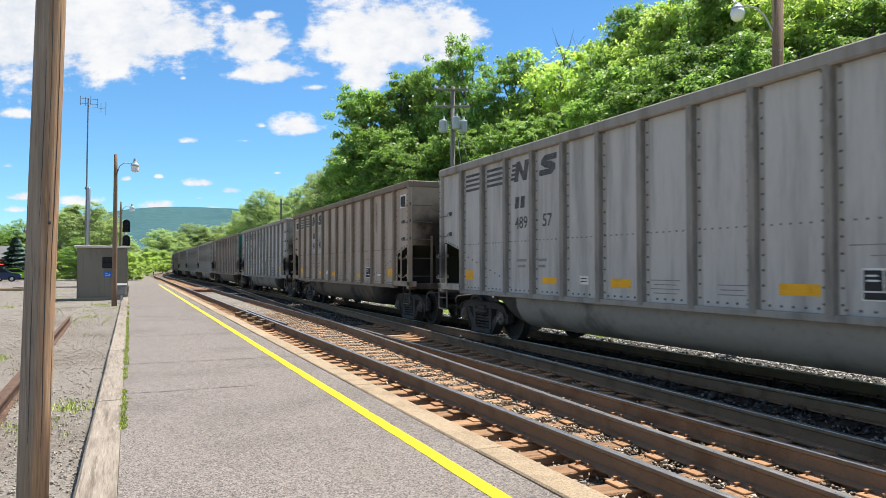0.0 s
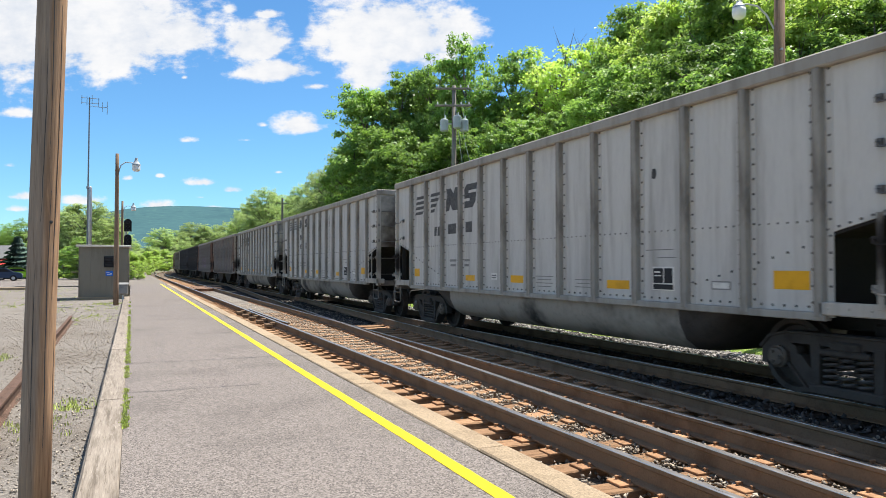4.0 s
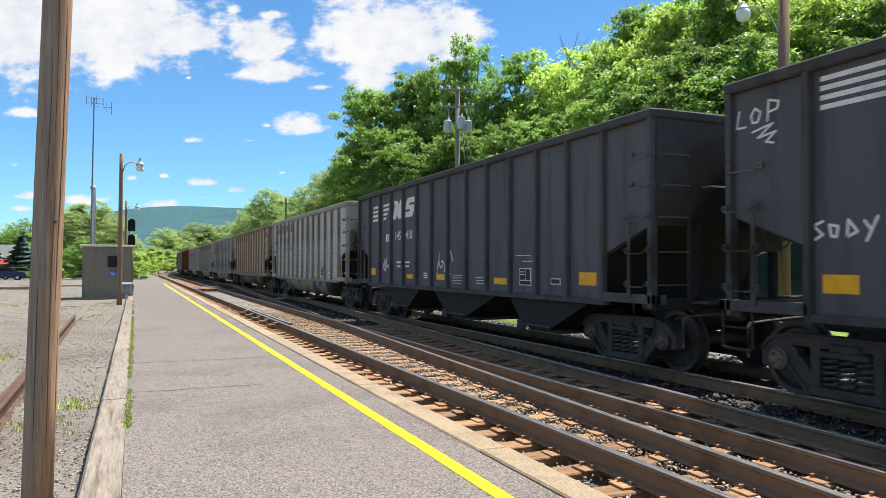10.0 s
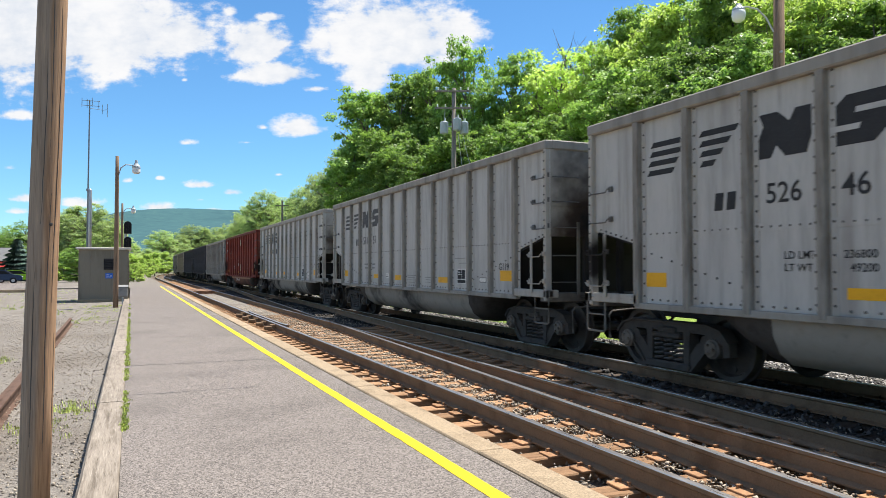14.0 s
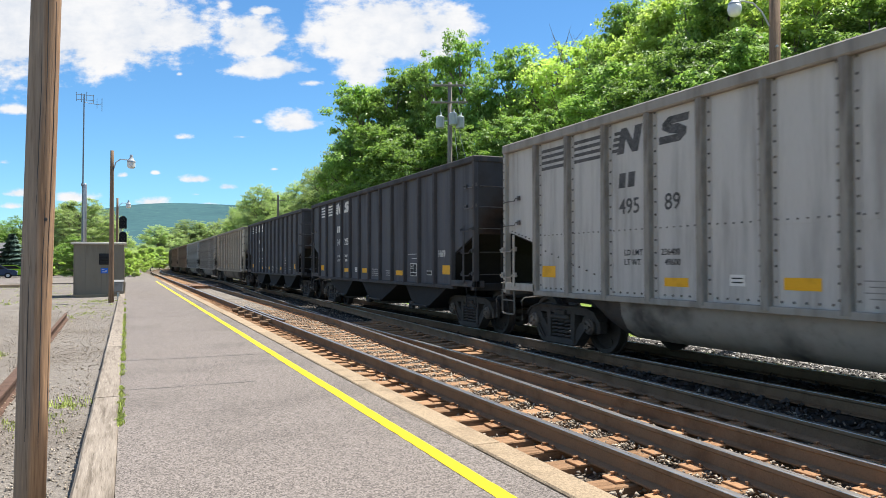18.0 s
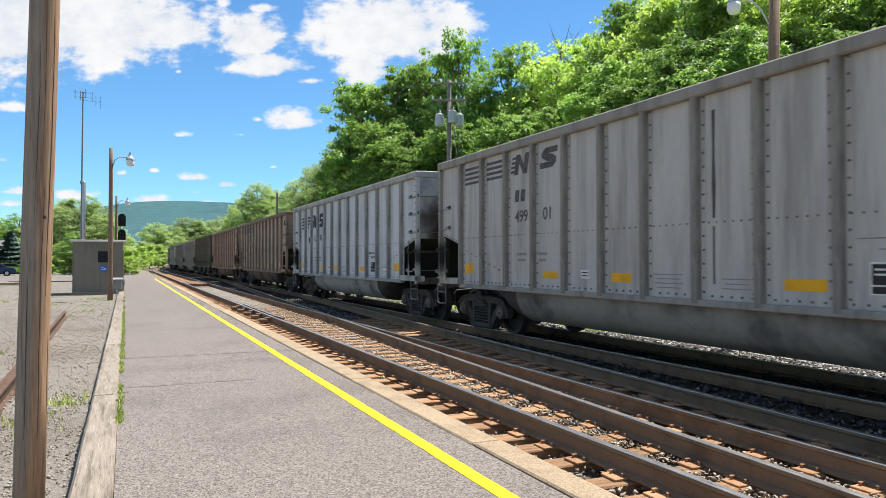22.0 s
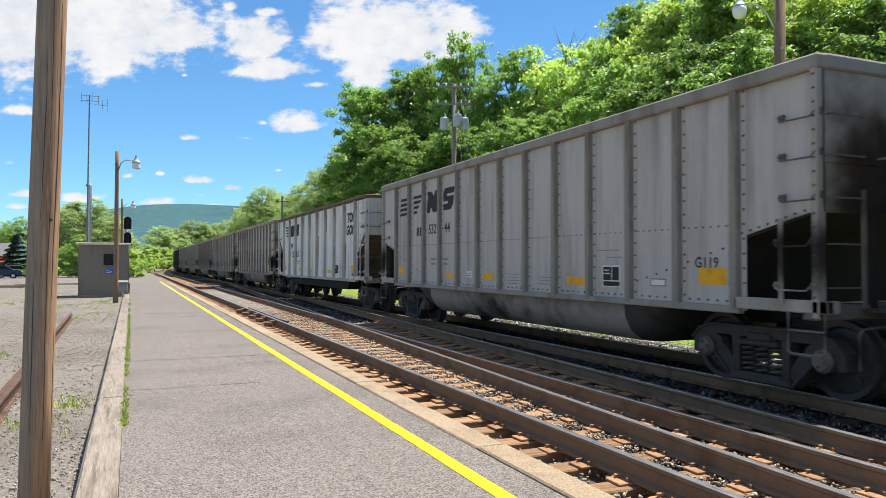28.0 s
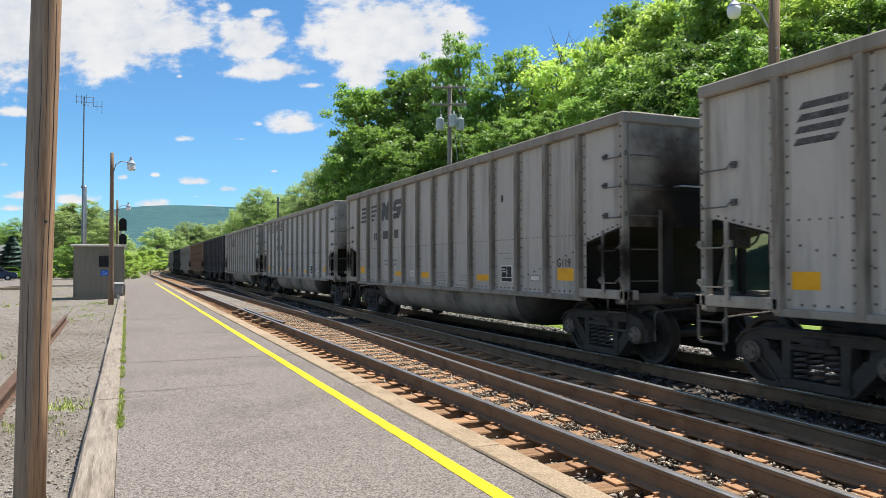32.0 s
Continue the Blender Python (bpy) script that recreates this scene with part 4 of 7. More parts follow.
def track_bed():
    bed = bpy.data.objects["ballast_bed"]
    rnd = random.Random(21)
    plain = Shape().box(-1.30, 1.30, -0.115, 0.115, -0.36, -0.195, 0.012).mesh("tie", "tie_wood")
    # ties under the train, with its shade in their colour
    coal = Shape().box(-1.30, 1.30, -0.115, 0.115, -0.36, -0.195, 0.012).mesh("tie", "tie_shadowed")
    for k in range(200):
        y = -3.0 + 0.505 * k
        if y < 20:
            s = Shape().box(3.02, 6.55 + rnd.uniform(-0.15, 0.1), -0.115, 0.115, -0.36, -0.195 + rnd.uniform(-0.006, 0.006), 0.012)
            part("tie", s, "tie_wood", bed, at=pose(rnd.uniform(-0.04, 0.04), y, 0, 0, 0, rnd.uniform(-0.8, 0.8)))
        else:
            part("tie", plain, None, bed, at=pose(NEAR_X + rnd.uniform(-0.04, 0.04), y, rnd.uniform(-0.01, 0.005), 0, 0, rnd.uniform(-0.8, 0.8)))
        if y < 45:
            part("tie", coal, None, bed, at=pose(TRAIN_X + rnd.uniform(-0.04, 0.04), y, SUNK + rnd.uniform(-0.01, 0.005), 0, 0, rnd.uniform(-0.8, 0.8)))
    plate = Shape().box(-0.19, 0.19, -0.095, 0.095, -0.195, -0.175, 0.004)
    for x in (-0.115, -0.085, 0.085, 0.115):
        for y in (-0.06, 0.06):
            if abs(x) > 0.1 and y < 0:
                continue
            plate.box(x - 0.009, x + 0.009, y - 0.009, y + 0.009, -0.175, -0.158).box(x - 0.016, x + 0.013, y - 0.013, y + 0.013, -0.158, -0.145, 0.004)
    me = plate.mesh("tie_plate", "plate_rust")
    x0, slope = 4.155, 0.0515
    for k in range(70):
        y = -1.0 + 0.505 * k
        y = -3.0 + 0.505 * round((y + 3.0) / 0.505)
        part("tie_plate", me, None, bed, at=pose(NEAR_X - GAUGE + rnd.uniform(-0.01, 0.01), y, 0, 0, 0, rnd.uniform(-2, 2)))
        if k < 42:
            part("tie_plate", me, None, bed, at=pose(x0 + slope * y, y, 0, 0, 0, -3))
            part("tie_plate", me, None, bed, at=pose(x0 + 2 * GAUGE + slope * y, y, 0, 0, 0, -3))
        part("tie_plate", me, None, bed, at=pose(NEAR_X + GAUGE, y, 0, 0, 0, rnd.uniform(-2, 2)))
    # rail anchors and the bolts of the guard rail
    for y in (19.6, 21.0, 22.4, 23.8, 25.2):
        s = Shape().box(3.30, 3.50, y - 0.09, y + 0.09, -0.17, -0.06, 0.02).box(3.44, 3.585, y - 0.05, y + 0.05, -0.12, -0.02, 0.015)
        part("rail_brace", s, "rail_rust", bed)

    def between(rng, n):
        y = -1.5 + 40 * rng.uniform(0, 1, n) ** 1.5
        x = rng.uniform(2.90, 7.1, n)
        k = np.abs(((y + 3.0) / 0.505 + 0.5) % 1 - 0.5) * 0.505
        keep = (k > 0.10) | (rng.uniform(0, 1, n) < 0.08)
        z = -0.262 + 0.035 * rng.uniform(0, 1, n) + 0.02 * np.sin(x * 3 + y)
        return np.stack([x, y, z], 1)[keep]

    pebbles("ballast_stones", 27000, between, 0.021, "stones", "loose crushed stones between the ties", 4)

    def cribs(rng, n):
        y = -1.5 + 34 * rng.uniform(0, 1, n) ** 1.3
        x = rng.uniform(3.72, 5.0, n)
        k = np.abs(((y + 3.0) / 0.505 + 0.5) % 1 - 0.5) * 0.505
        keep = (k > 0.11) | (rng.uniform(0, 1, n) < 0.25)
        return np.stack([x, y, -0.205 + 0.025 * rng.uniform(0, 1, n)], 1)[keep]

    pebbles("crib_stones", 27000, cribs, 0.0165, "pale_stones", "pale beige stones filling the cribs between the rails", 14)

    def far_side(rng, n):
        y = 1 + 60 * rng.uniform(0, 1, n) ** 1.4
        x = rng.uniform(6.6, 10.3, n)
        return np.stack([x, y, -0.25 + 0.03 * rng.uniform(0, 1, n)], 1)

    # stones darkened by coal dust and by painted train shadow
    pebbles("track_stones", 9000, far_side, 0.04, "coal_shadow_stones", "crushed stones under the freight train", 5)

    def verge(rng, n):
        y = 3 + 45 * rng.uniform(0, 1, n) ** 1.4
        x = 10.2 + 2.0 * rng.uniform(0, 1, n) ** 1.2
        keep = x < np.array([lawn_edge(q) + 0.12 for q in y])
        x, y, n = x[keep], y[keep], int(keep.sum())
        return np.stack([x, y, -0.27 - 0.047 * np.maximum(0, x - 10.9) + 0.02 * rng.uniform(0, 1, n)], 1)

    pebbles("verge_stones", 9000, verge, 0.026, "grey_stones", "sunlit grey stones between the far rail and the lawn", 15)

    def lot(rng, n):
        y = 2.0 + 26 * rng.uniform(0, 1, n) ** 1.6
        x = -0.36 - (0.4 + 0.16 * y) * rng.uniform(0, 1, n)
        return np.stack([x, y, np.full(n, -0.105) + 0.02 * rng.uniform(0, 1, n)], 1)

    pebbles("gravel_stones", 14000, lot, 0.010, "stones", "scattered grey gravel stones in the lot", 6)


def crossing():
    fill = Shape().box(3.70, 5.04, 26, 49.3, -0.4, -0.185)
    tagged(part("crib_fill", fill, "gravel"), "pale gravel filling the track up to the crossing", "gravel", kind="structure")
    ob = thing("plank_crossing", "weathered rust-brown timber plank crossing over the track", "crossing", at=pose(0, 52.5, 0))
    rnd = random.Random(2)
    for x0, n in ((3.74, 5), (5.22, 2)):
        for k in range(n):
            s = Shape().box(0, 0.235, -2.9 + rnd.uniform(-0.1, 0.1), 2.9 + rnd.uniform(-0.1, 0.1), -0.2, 0.0 + rnd.uniform(-0.02, 0.01), 0.012)
            part("plank", s, "planks", ob, at=pose(x0 + 0.25 * k, 0, 0))


def lamp_post(px, depth, label="", tall=6.1, lamp=True, radius=0.105, lean=0.0, base=-0.1, taper=0.36):
    x, y = spot(px, depth)
    ob = thing("lamp_post", label, "lamp post", at=pose(x, y, base), group="lamp posts")
    c, s_ = math.cos(radians(23.65)), -math.sin(radians(23.65))
    body = Shape()
    pts, rad = [], []
    for k in range(9):
        z = (tall - base) * k / 8
        d = lean * z / tall
        pts.append((d * c, d * s_, z - (0.3 if k == 0 else 0)))
        rad.append(radius * (1 - taper * k / 8))
    body.tube(pts, rad, 18)
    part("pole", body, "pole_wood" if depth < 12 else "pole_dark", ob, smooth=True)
    if radius > 0.13 or depth < 12:
        # drying cracks and a knot
        rnd = random.Random(3)
        for ang, z0, z1 in ((-62, 0.2, 2.1), (-40, 1.4, 3.3), (-75, 2.3, 4.4), (-110, 0.5, 1.6), (-20, 0.1, 1.2), (-95, 1.9, 3.0)):
            line = Shape()
            path, r2 = [], []
            for k in range(13):
                z = z0 + (z1 - z0) * k / 12
                r = radius * (1 - taper * z / (tall - base)) - 0.001
                g = radians(ang + 3 * math.sin(3 * z) + rnd.uniform(-1.2, 1.2))
                d = lean * z / tall
                path.append((d * c + r * math.cos(g), d * s_ + r * math.sin(g), z))
                r2.append(0.0022 * math.sin(math.pi * (k + 0.5) / 13) + 0.0008)
            line.tube(path, r2, 5)
            part("drying_crack", line, "tar", ob)
        r = radius * (1 - taper * 1.9 / (tall - base))
        d = lean * 1.9 / tall
        g = radians(-58)
        knot = Shape().turned([(0.003, 0.003), (0.010, 0.002), (0.013, -0.004)], 10, "x")
        part("knot", knot, "tar", ob, "dark knot in the wood", at=Matrix.Translation((d * c + r * math.cos(g), d * s_ + r * math.sin(g), 1.9)) @ Matrix.Rotation(g, 4, "Z"))
    if lamp:
        z = tall - base - 0.75
        arm = Shape()
        arm.tube([(0.06, 0, z), (0.14, 0, z + 0.28), (0.32, 0, z + 0.42), (0.60, 0, z + 0.40), (0.72, 0, z + 0.38)], 0.022, 8)
        part("lamp_arm", arm, "grey_metal", ob)
        head = Shape().turned([(0.05, z + 0.62), (0.07, z + 0.50), (0.10, z + 0.44), (0.16, z + 0.36), (0.165, z + 0.30)], 16, "z", (0.72, 0, 0))
        part("lamp_head", head, "grey_metal", ob)
        bowl = Shape().turned([(0.155, z + 0.30), (0.16, z + 0.12), (0.10, z + 0.06)], 16, "z", (0.72, 0, 0))
        part("lamp_bowl", bowl, "lamp_white", ob, "frosted white lamp bowl")
    return ob


def shed():
    ob = thing("equipment_shed", "small olive-brown metal-sided equipment shed with flat roof", "shed", at=pose(-1.215, 39.4, -0.12))
    w, d, h = 1.085, 1.4, 2.52
    rnd = random.Random(4)
    wall = Shape()
    for x0, x1, y0, y1 in ((-w, w, -d, -d + 0.08), (-w, w, d - 0.08, d), (-w, -w + 0.08, -d + 0.08, d - 0.08), (w - 0.08, w, -d + 0.08, d - 0.08)):
        wall.box(x0, x1, y0, y1, 0.12, h)
    part("wall", wall, "siding", ob)
    for k in range(10):
        x = -w + 0.02 + k * (2 * w - 0.08) / 9
        part("seam", Shape().box(x, x + 0.025, -d - 0.015, -d, 0.14, h - 0.02), "siding", ob)
    part("foundation", Shape().box(-w - 0.04, w + 0.04, -d - 0.04, d + 0.04, -0.2, 0.13, 0.015), "concrete", ob, "pale concrete base")
    roof = Shape().box(-w - 0.12, w + 0.12, -d - 0.14, d + 0.14, h, h + 0.10, 0.015)
    part("roof", roof, "white_trim", ob, "thin pale roof edge")
    vent = part("vent", Shape().box(0.0, 0.62, -d - 0.03, -d, 1.55, 2.08, 0.01), "black_paint", ob, "dark louvred vent")
    for k in range(6):
        z = 1.59 + k * 0.08
        part("louvre", Shape().prism("x", [(-d - 0.06, z), (-d - 0.03, z + 0.055), (-d - 0.03, z + 0.065), (-d - 0.07, z + 0.006)], 0.03, 0.59), "dark_steel", vent)
    sign = part("sign", Shape().box(0.08, 0.40, -d - 0.022, -d - 0.012, 1.13, 1.38, 0.004), "blue_sign", ob, "small blue sign with pale bars")
    for k, (a, b) in enumerate(((0.12, 0.25), (0.28, 0.36), (0.13, 0.34))):
        part("sign_bar", Shape().box(a, b, -d - 0.026, -d - 0.0225, 1.29 - 0.05 * k, 1.315 - 0.05 * k), "lamp_white", sign)
    door = part("door", Shape().box(w, w + 0.04, -0.6, 0.3, 0.14, 2.15, 0.01), "siding", ob, "plain metal side door")
    part("door_handle", Shape().tube([(w + 0.04, 0.18, 1.1), (w + 0.09, 0.18, 1.1), (w + 0.09, 0.05, 1.1)], 0.012, 6), "galvanised", door)
    # meter cabinet at its corner
    x, y = spot(216, 32.5)
    mb = thing("meter_cabinet", "grey metal meter cabinet on a short post", "cabinet", at=pose(x, y, -0.12))
    part("post", Shape().tube([(0, 0, -0.1), (0, 0, 0.5)], 0.05, 8), "galvanised", mb)
    body = part("body", Shape().box(-0.2, 0.2, -0.13, 0.13, 0.32, 0.78, 0.03), "dull_metal", mb)
    part("cover", Shape().box(-0.17, 0.17, -0.15, -0.13, 0.36, 0.72, 0.01), "dull_metal", body)
    part("hood", Shape().prism("x", [(-0.17, 0.78), (0.15, 0.86), (0.15, 0.78)], -0.22, 0.22), "dull_metal", mb)


def mast():
    x, y = spot(151, 43)
    ob = thing("radio_mast", "tall slender grey steel radio mast with dipole antennas", "mast", at=pose(x, y, -0.2))
    part("mast_pole", Shape().tube([(0, 0, 0), (0.02, 0, 6.4), (0.05, 0, 11.9)], [0.055, 0.045, 0.035], 8), "mast_steel", ob)
    part("collar", Shape().turned([(0.07, 6.35), (0.09, 6.4), (0.07, 6.5)], 10), "mast_steel", ob)
    for dx, top in ((-0.42, 12.0), (-0.14, 11.95), (0.14, 12.05), (0.5, 11.9)):
        s = Shape().tube([(0.05 + dx, 0, top - 0.55), (0.05 + dx, 0, top)], 0.015, 6)
        part("antenna_rod", s, "mast_steel", ob)
    for z in (11.55, 11.85):
        part("cross_bar", Shape().tube([(-0.4, 0, z), (0.6, 0, z)], 0.016, 6), "mast_steel", ob)
    s = Shape().tube([(0.05, 0, 11.4), (0.75, 0.1, 11.35), (1.02, 0.1, 11.4)], 0.015, 6).tube([(1.02, 0.1, 10.95), (1.02, 0.1, 11.75)], 0.015, 6).tube([(0.75, 0.1, 11.1), (0.75, 0.1, 11.7)], 0.012, 6)
    part("side_antenna", s, "mast_steel", ob)
    x, y = spot(156, 42.5)
    ob = thing("steel_post", "plain grey steel post beside the radio mast", "post", at=pose(x, y, -0.2), shape=Shape().tube([(0, 0, 0), (0, 0, 6.35), (0.0, 0, 6.45)], [0.10, 0.085, 0.04], 10), material="galvanised", smooth=True)


def signal():
    x, y = spot(220, 55)
    ob = thing("railway_signal", "two-headed railway signal with black round targets", "signal", at=pose(x, y, -0.3))
    part("mast", Shape().tube([(0, 0, 0), (0, 0, 5.4)], 0.07, 8), "galvanised", ob)
    part("base", Shape().box(-0.3, 0.3, -0.3, 0.3, -0.1, 0.3, 0.02), "concrete", ob)
    part("ladder", Shape().tube([(-0.42, 0.1, 0.1), (-0.28, 0.1, 4.9)], 0.02, 6).tube([(-0.12, 0.1, 0.1), (-0.1, 0.1, 4.9)], 0.02, 6), "galvanised", ob)
    for k in range(12):
        z = 0.5 + 0.36 * k
        part("rung", Shape().tube([(-0.41 + 0.028 * z, 0.1, z), (-0.12, 0.1, z)], 0.014, 5), "galvanised", ob)
    for z in (4.95, 3.75):
        head = Shape()
        o = [(0.27 * math.cos(a), 0.27 * math.sin(a) + 0.2) for a in [k * math.pi / 10 for k in range(11)]] + [(-0.27, -0.5), (0.27, -0.5)]
        head.prism("y", [(p + 0.12, q + z) for p, q in o], -0.12, -0.08)
        t = part("target", head, "black_paint", ob)
        for dz in (0.18, -0.12, -0.4):
            hood = Shape().turned([(0.10, -0.36), (0.115, -0.12)], 12, "y", (0.12, 0, z + dz))
            part("hood", hood, "black_paint", t)
    part("walkway", Shape().box(-0.5, 0.5, -0.1, 0.4, 3.0, 3.05), "galvanised", ob)


def old_rails():
    for (p0, d0), (p1, d1) in (((-40, 6.6), (124, 20.8)), ((-60, 5.9), (70, 11.5))):
        (xa, ya), (xb, yb) = spot(p0, d0), spot(p1, d1)
        low, top = rail_shape([(0, 0), (xb - xa, yb - ya)])
        ob = thing("old_rail", "discarded rusty rail lying on the gravel", "rail", at=pose(xa, ya, 0.055), group="old rails", shape=low, material="old_rust")
        part("worn_head", top, "old_rust", ob)


def right_poles():
    x, y = spot(801, 42)
    g = -0.36
    ob = thing("utility_pole", "weathered grey wooden utility pole with three transformers", "utility pole", at=pose(x, y, g, 0, 0, -23.65))
    top = 1.5 + 320 * 42 / 1265 - g
    part("pole", Shape().tube([(0, 0, -0.3), (0, 0, top * 0.5), (0.02, 0, top)], [0.17, 0.15, 0.12], 12), "grey_wood", ob, smooth=True)
    for dz, x0, x1 in ((0.15, -1.05, 1.0), (1.15, -1.1, 1.05)):
        part("crossarm", Shape().box(x0, x1, -0.2, -0.1, top - dz - 0.11, top - dz, 0.01), "grey_wood", ob)
        for k in range(5):
            xx = x0 + 0.15 + k * (x1 - x0 - 0.3) / 4
            if abs(xx) > 0.15:
                part("insulator", Shape().turned([(0.03, top - dz), (0.055, top - dz + 0.05), (0.035, top - dz + 0.09), (0.05, top - dz + 0.13), (0.02, top - dz + 0.17)], 10, "z", (xx, -0.15, 0)), "lamp_white", ob)
    for a, b in (((0.1, -0.1, top - 1.3), (0.55, -0.3, top - 5.2)), ((0.5, -0.15, top - 2.6), (0.95, -0.3, top - 4.6)), ((-0.56, -0.05, top - 2.0), (-0.5, -0.15, top - 1.15)), ((0.62, -0.1, top - 2.0), (0.5, -0.15, top - 1.15))):
        part("wire", Shape().tube([a, [0.5 * (p + q) - (0.06 if k == 2 else 0) for k, (p, q) in enumerate(zip(a, b))], b], 0.014, 5), "galvanised", ob)
    for dx, dy, dz in ((-0.56, -0.05, 0.0), (0.2, -0.42, 0.12), (0.62, -0.1, -0.02)):
        z = top - 2.35 + dz
        can = part("transformer", Shape().turned([(0.15, z - 0.38), (0.24, z - 0.34), (0.245, z + 0.30), (0.19, z + 0.36), (0.05, z + 0.40)], 16, "z", (dx, dy, 0)), "grey_metal", ob, "grey cylindrical transformer", smooth=False)
        part("bushing", Shape().turned([(0.03, z + 0.36), (0.05, z + 0.46), (0.03, z + 0.58)], 8, "z", (dx + 0.06, dy, 0)), "lamp_white", can)
        part("bracket", Shape().box(min(dx, 0) + 0.02, max(dx, 0.05) - 0.02, dy * 0.5 - 0.03, dy * 0.5 + 0.03, z + 0.05, z + 0.11), "galvanised", can)
    for a, b in (((0.1, 0, top - 0.4), (0.55, -0.2, top - 2.0)), ((-0.1, 0, top - 1.2), (-0.55, 0, top - 2.0)), ((0.12, 0, top - 4.2), (1.4, 0.4, top - 7.2)), ((0.3, -0.1, top - 2.8), (0.9, 0.1, top - 7))):
        part("cable", Shape().tube([a, ((a[0] + b[0]) / 2 + 0.04, (a[1] + b[1]) / 2, (a[2] + b[2]) / 2 - 0.06), b], 0.014, 5), "black_paint", ob)
    # lamp pole on the lawn
    x, y = spot(1379, 15.74)
    ob = thing("street_lamp", "dark wooden pole with a white bowl lamp on an arm", "street lamp", at=pose(x, y, -0.153, 0, 0, -23.65) @ Matrix.Scale(0.889, 4))
    part("pole", Shape().tube([(0, 0, -0.3), (0, 0, 5), (0.06, 0, 10.2)], [0.17, 0.145, 0.12], 14), "pole_dark", ob, smooth=True)
    part("lamp_arm", Shape().tube([(-0.1, 0, 7.75), (-0.28, 0, 8.1), (-0.5, 0, 8.32), (-0.75, 0, 8.38), (-0.95, 0, 8.36)], 0.025, 8), "galvanised", ob)
    part("lamp_head", Shape().turned([(0.05, 8.46), (0.08, 8.40), (0.15, 8.32), (0.16, 8.28)], 16, "z", (-0.97, 0, 0)), "galvanised", ob)
    part("lamp_bowl", Shape().turned([(0.155, 8.28), (0.17, 8.17), (0.15, 8.06), (0.08, 8.0)], 16, "z", (-0.97, 0, 0)), "lamp_white", ob, "white glass lamp bowl", smooth=True)
    part("bolt", Shape().turned([(0.03, -0.2), (0.03, -0.1)], 8, "y", (0, 0, 7.2)), "galvanised", ob)
    # a far pole by the line
    x, y = spot(497, 100)
    ob = thing("utility_pole", "distant dark wooden utility pole by the line", "utility pole", at=pose(x, y, -0.4))
    part("pole", Shape().tube([(0, 0, -0.3), (0, 0, 11.4)], [0.2, 0.14], 8), "grey_wood", ob)
    part("crossarm", Shape().box(-0.9, 0.9, -0.2, -0.1, 10.6, 10.72), "grey_wood", ob)


def sedan(px, depth, turn, colour_mat, label):
    x, y = spot(px, depth)
    ob = thing("parked_car", label, "car", at=pose(x, y, -0.12, 0, 0, turn), group="parked cars")
    prof = [(-2.15, 0.35), (-2.2, 0.62), (-2.1, 0.86), (-1.55, 0.95), (-0.95, 1.38), (0.55, 1.42), (1.25, 0.98), (1.95, 0.88), (2.15, 0.68), (2.15, 0.35)]
    body = part("body", Shape().prism("y", prof, -0.85, 0.85), colour_mat, ob)
    for s in (-1, 1):
        part("side_window", Shape().prism("y", [(-1.35, 1.0), (-0.88, 1.32), (0.5, 1.35), (1.05, 1.0)], s * 0.852, s * 0.862), "black_paint", body)
        for xw in (-1.32, 1.32):
            w = part("wheel", Shape().turned([(0.2, s * 0.72), (0.32, s * 0.74), (0.32, s * 0.88), (0.2, s * 0.90)], 16, "y", (xw, 0, 0.32)), "black_paint", ob)
            part("rim", Shape().turned([(0.19, s * 0.88), (0.17, s * 0.905)], 12, "y", (xw, 0, 0.32)), "galvanised", w)
        part("headlight", Shape().box(2.08, 2.17, s * 0.6 - 0.16, s * 0.6 + 0.16, 0.66, 0.78, 0.01), "lamp_white", ob)
    part("windscreen", Shape().prism("y", [(0.6, 1.40), (1.22, 1.0), (1.25, 1.01), (0.63, 1.42)], -0.7, 0.7), "black_paint", body)


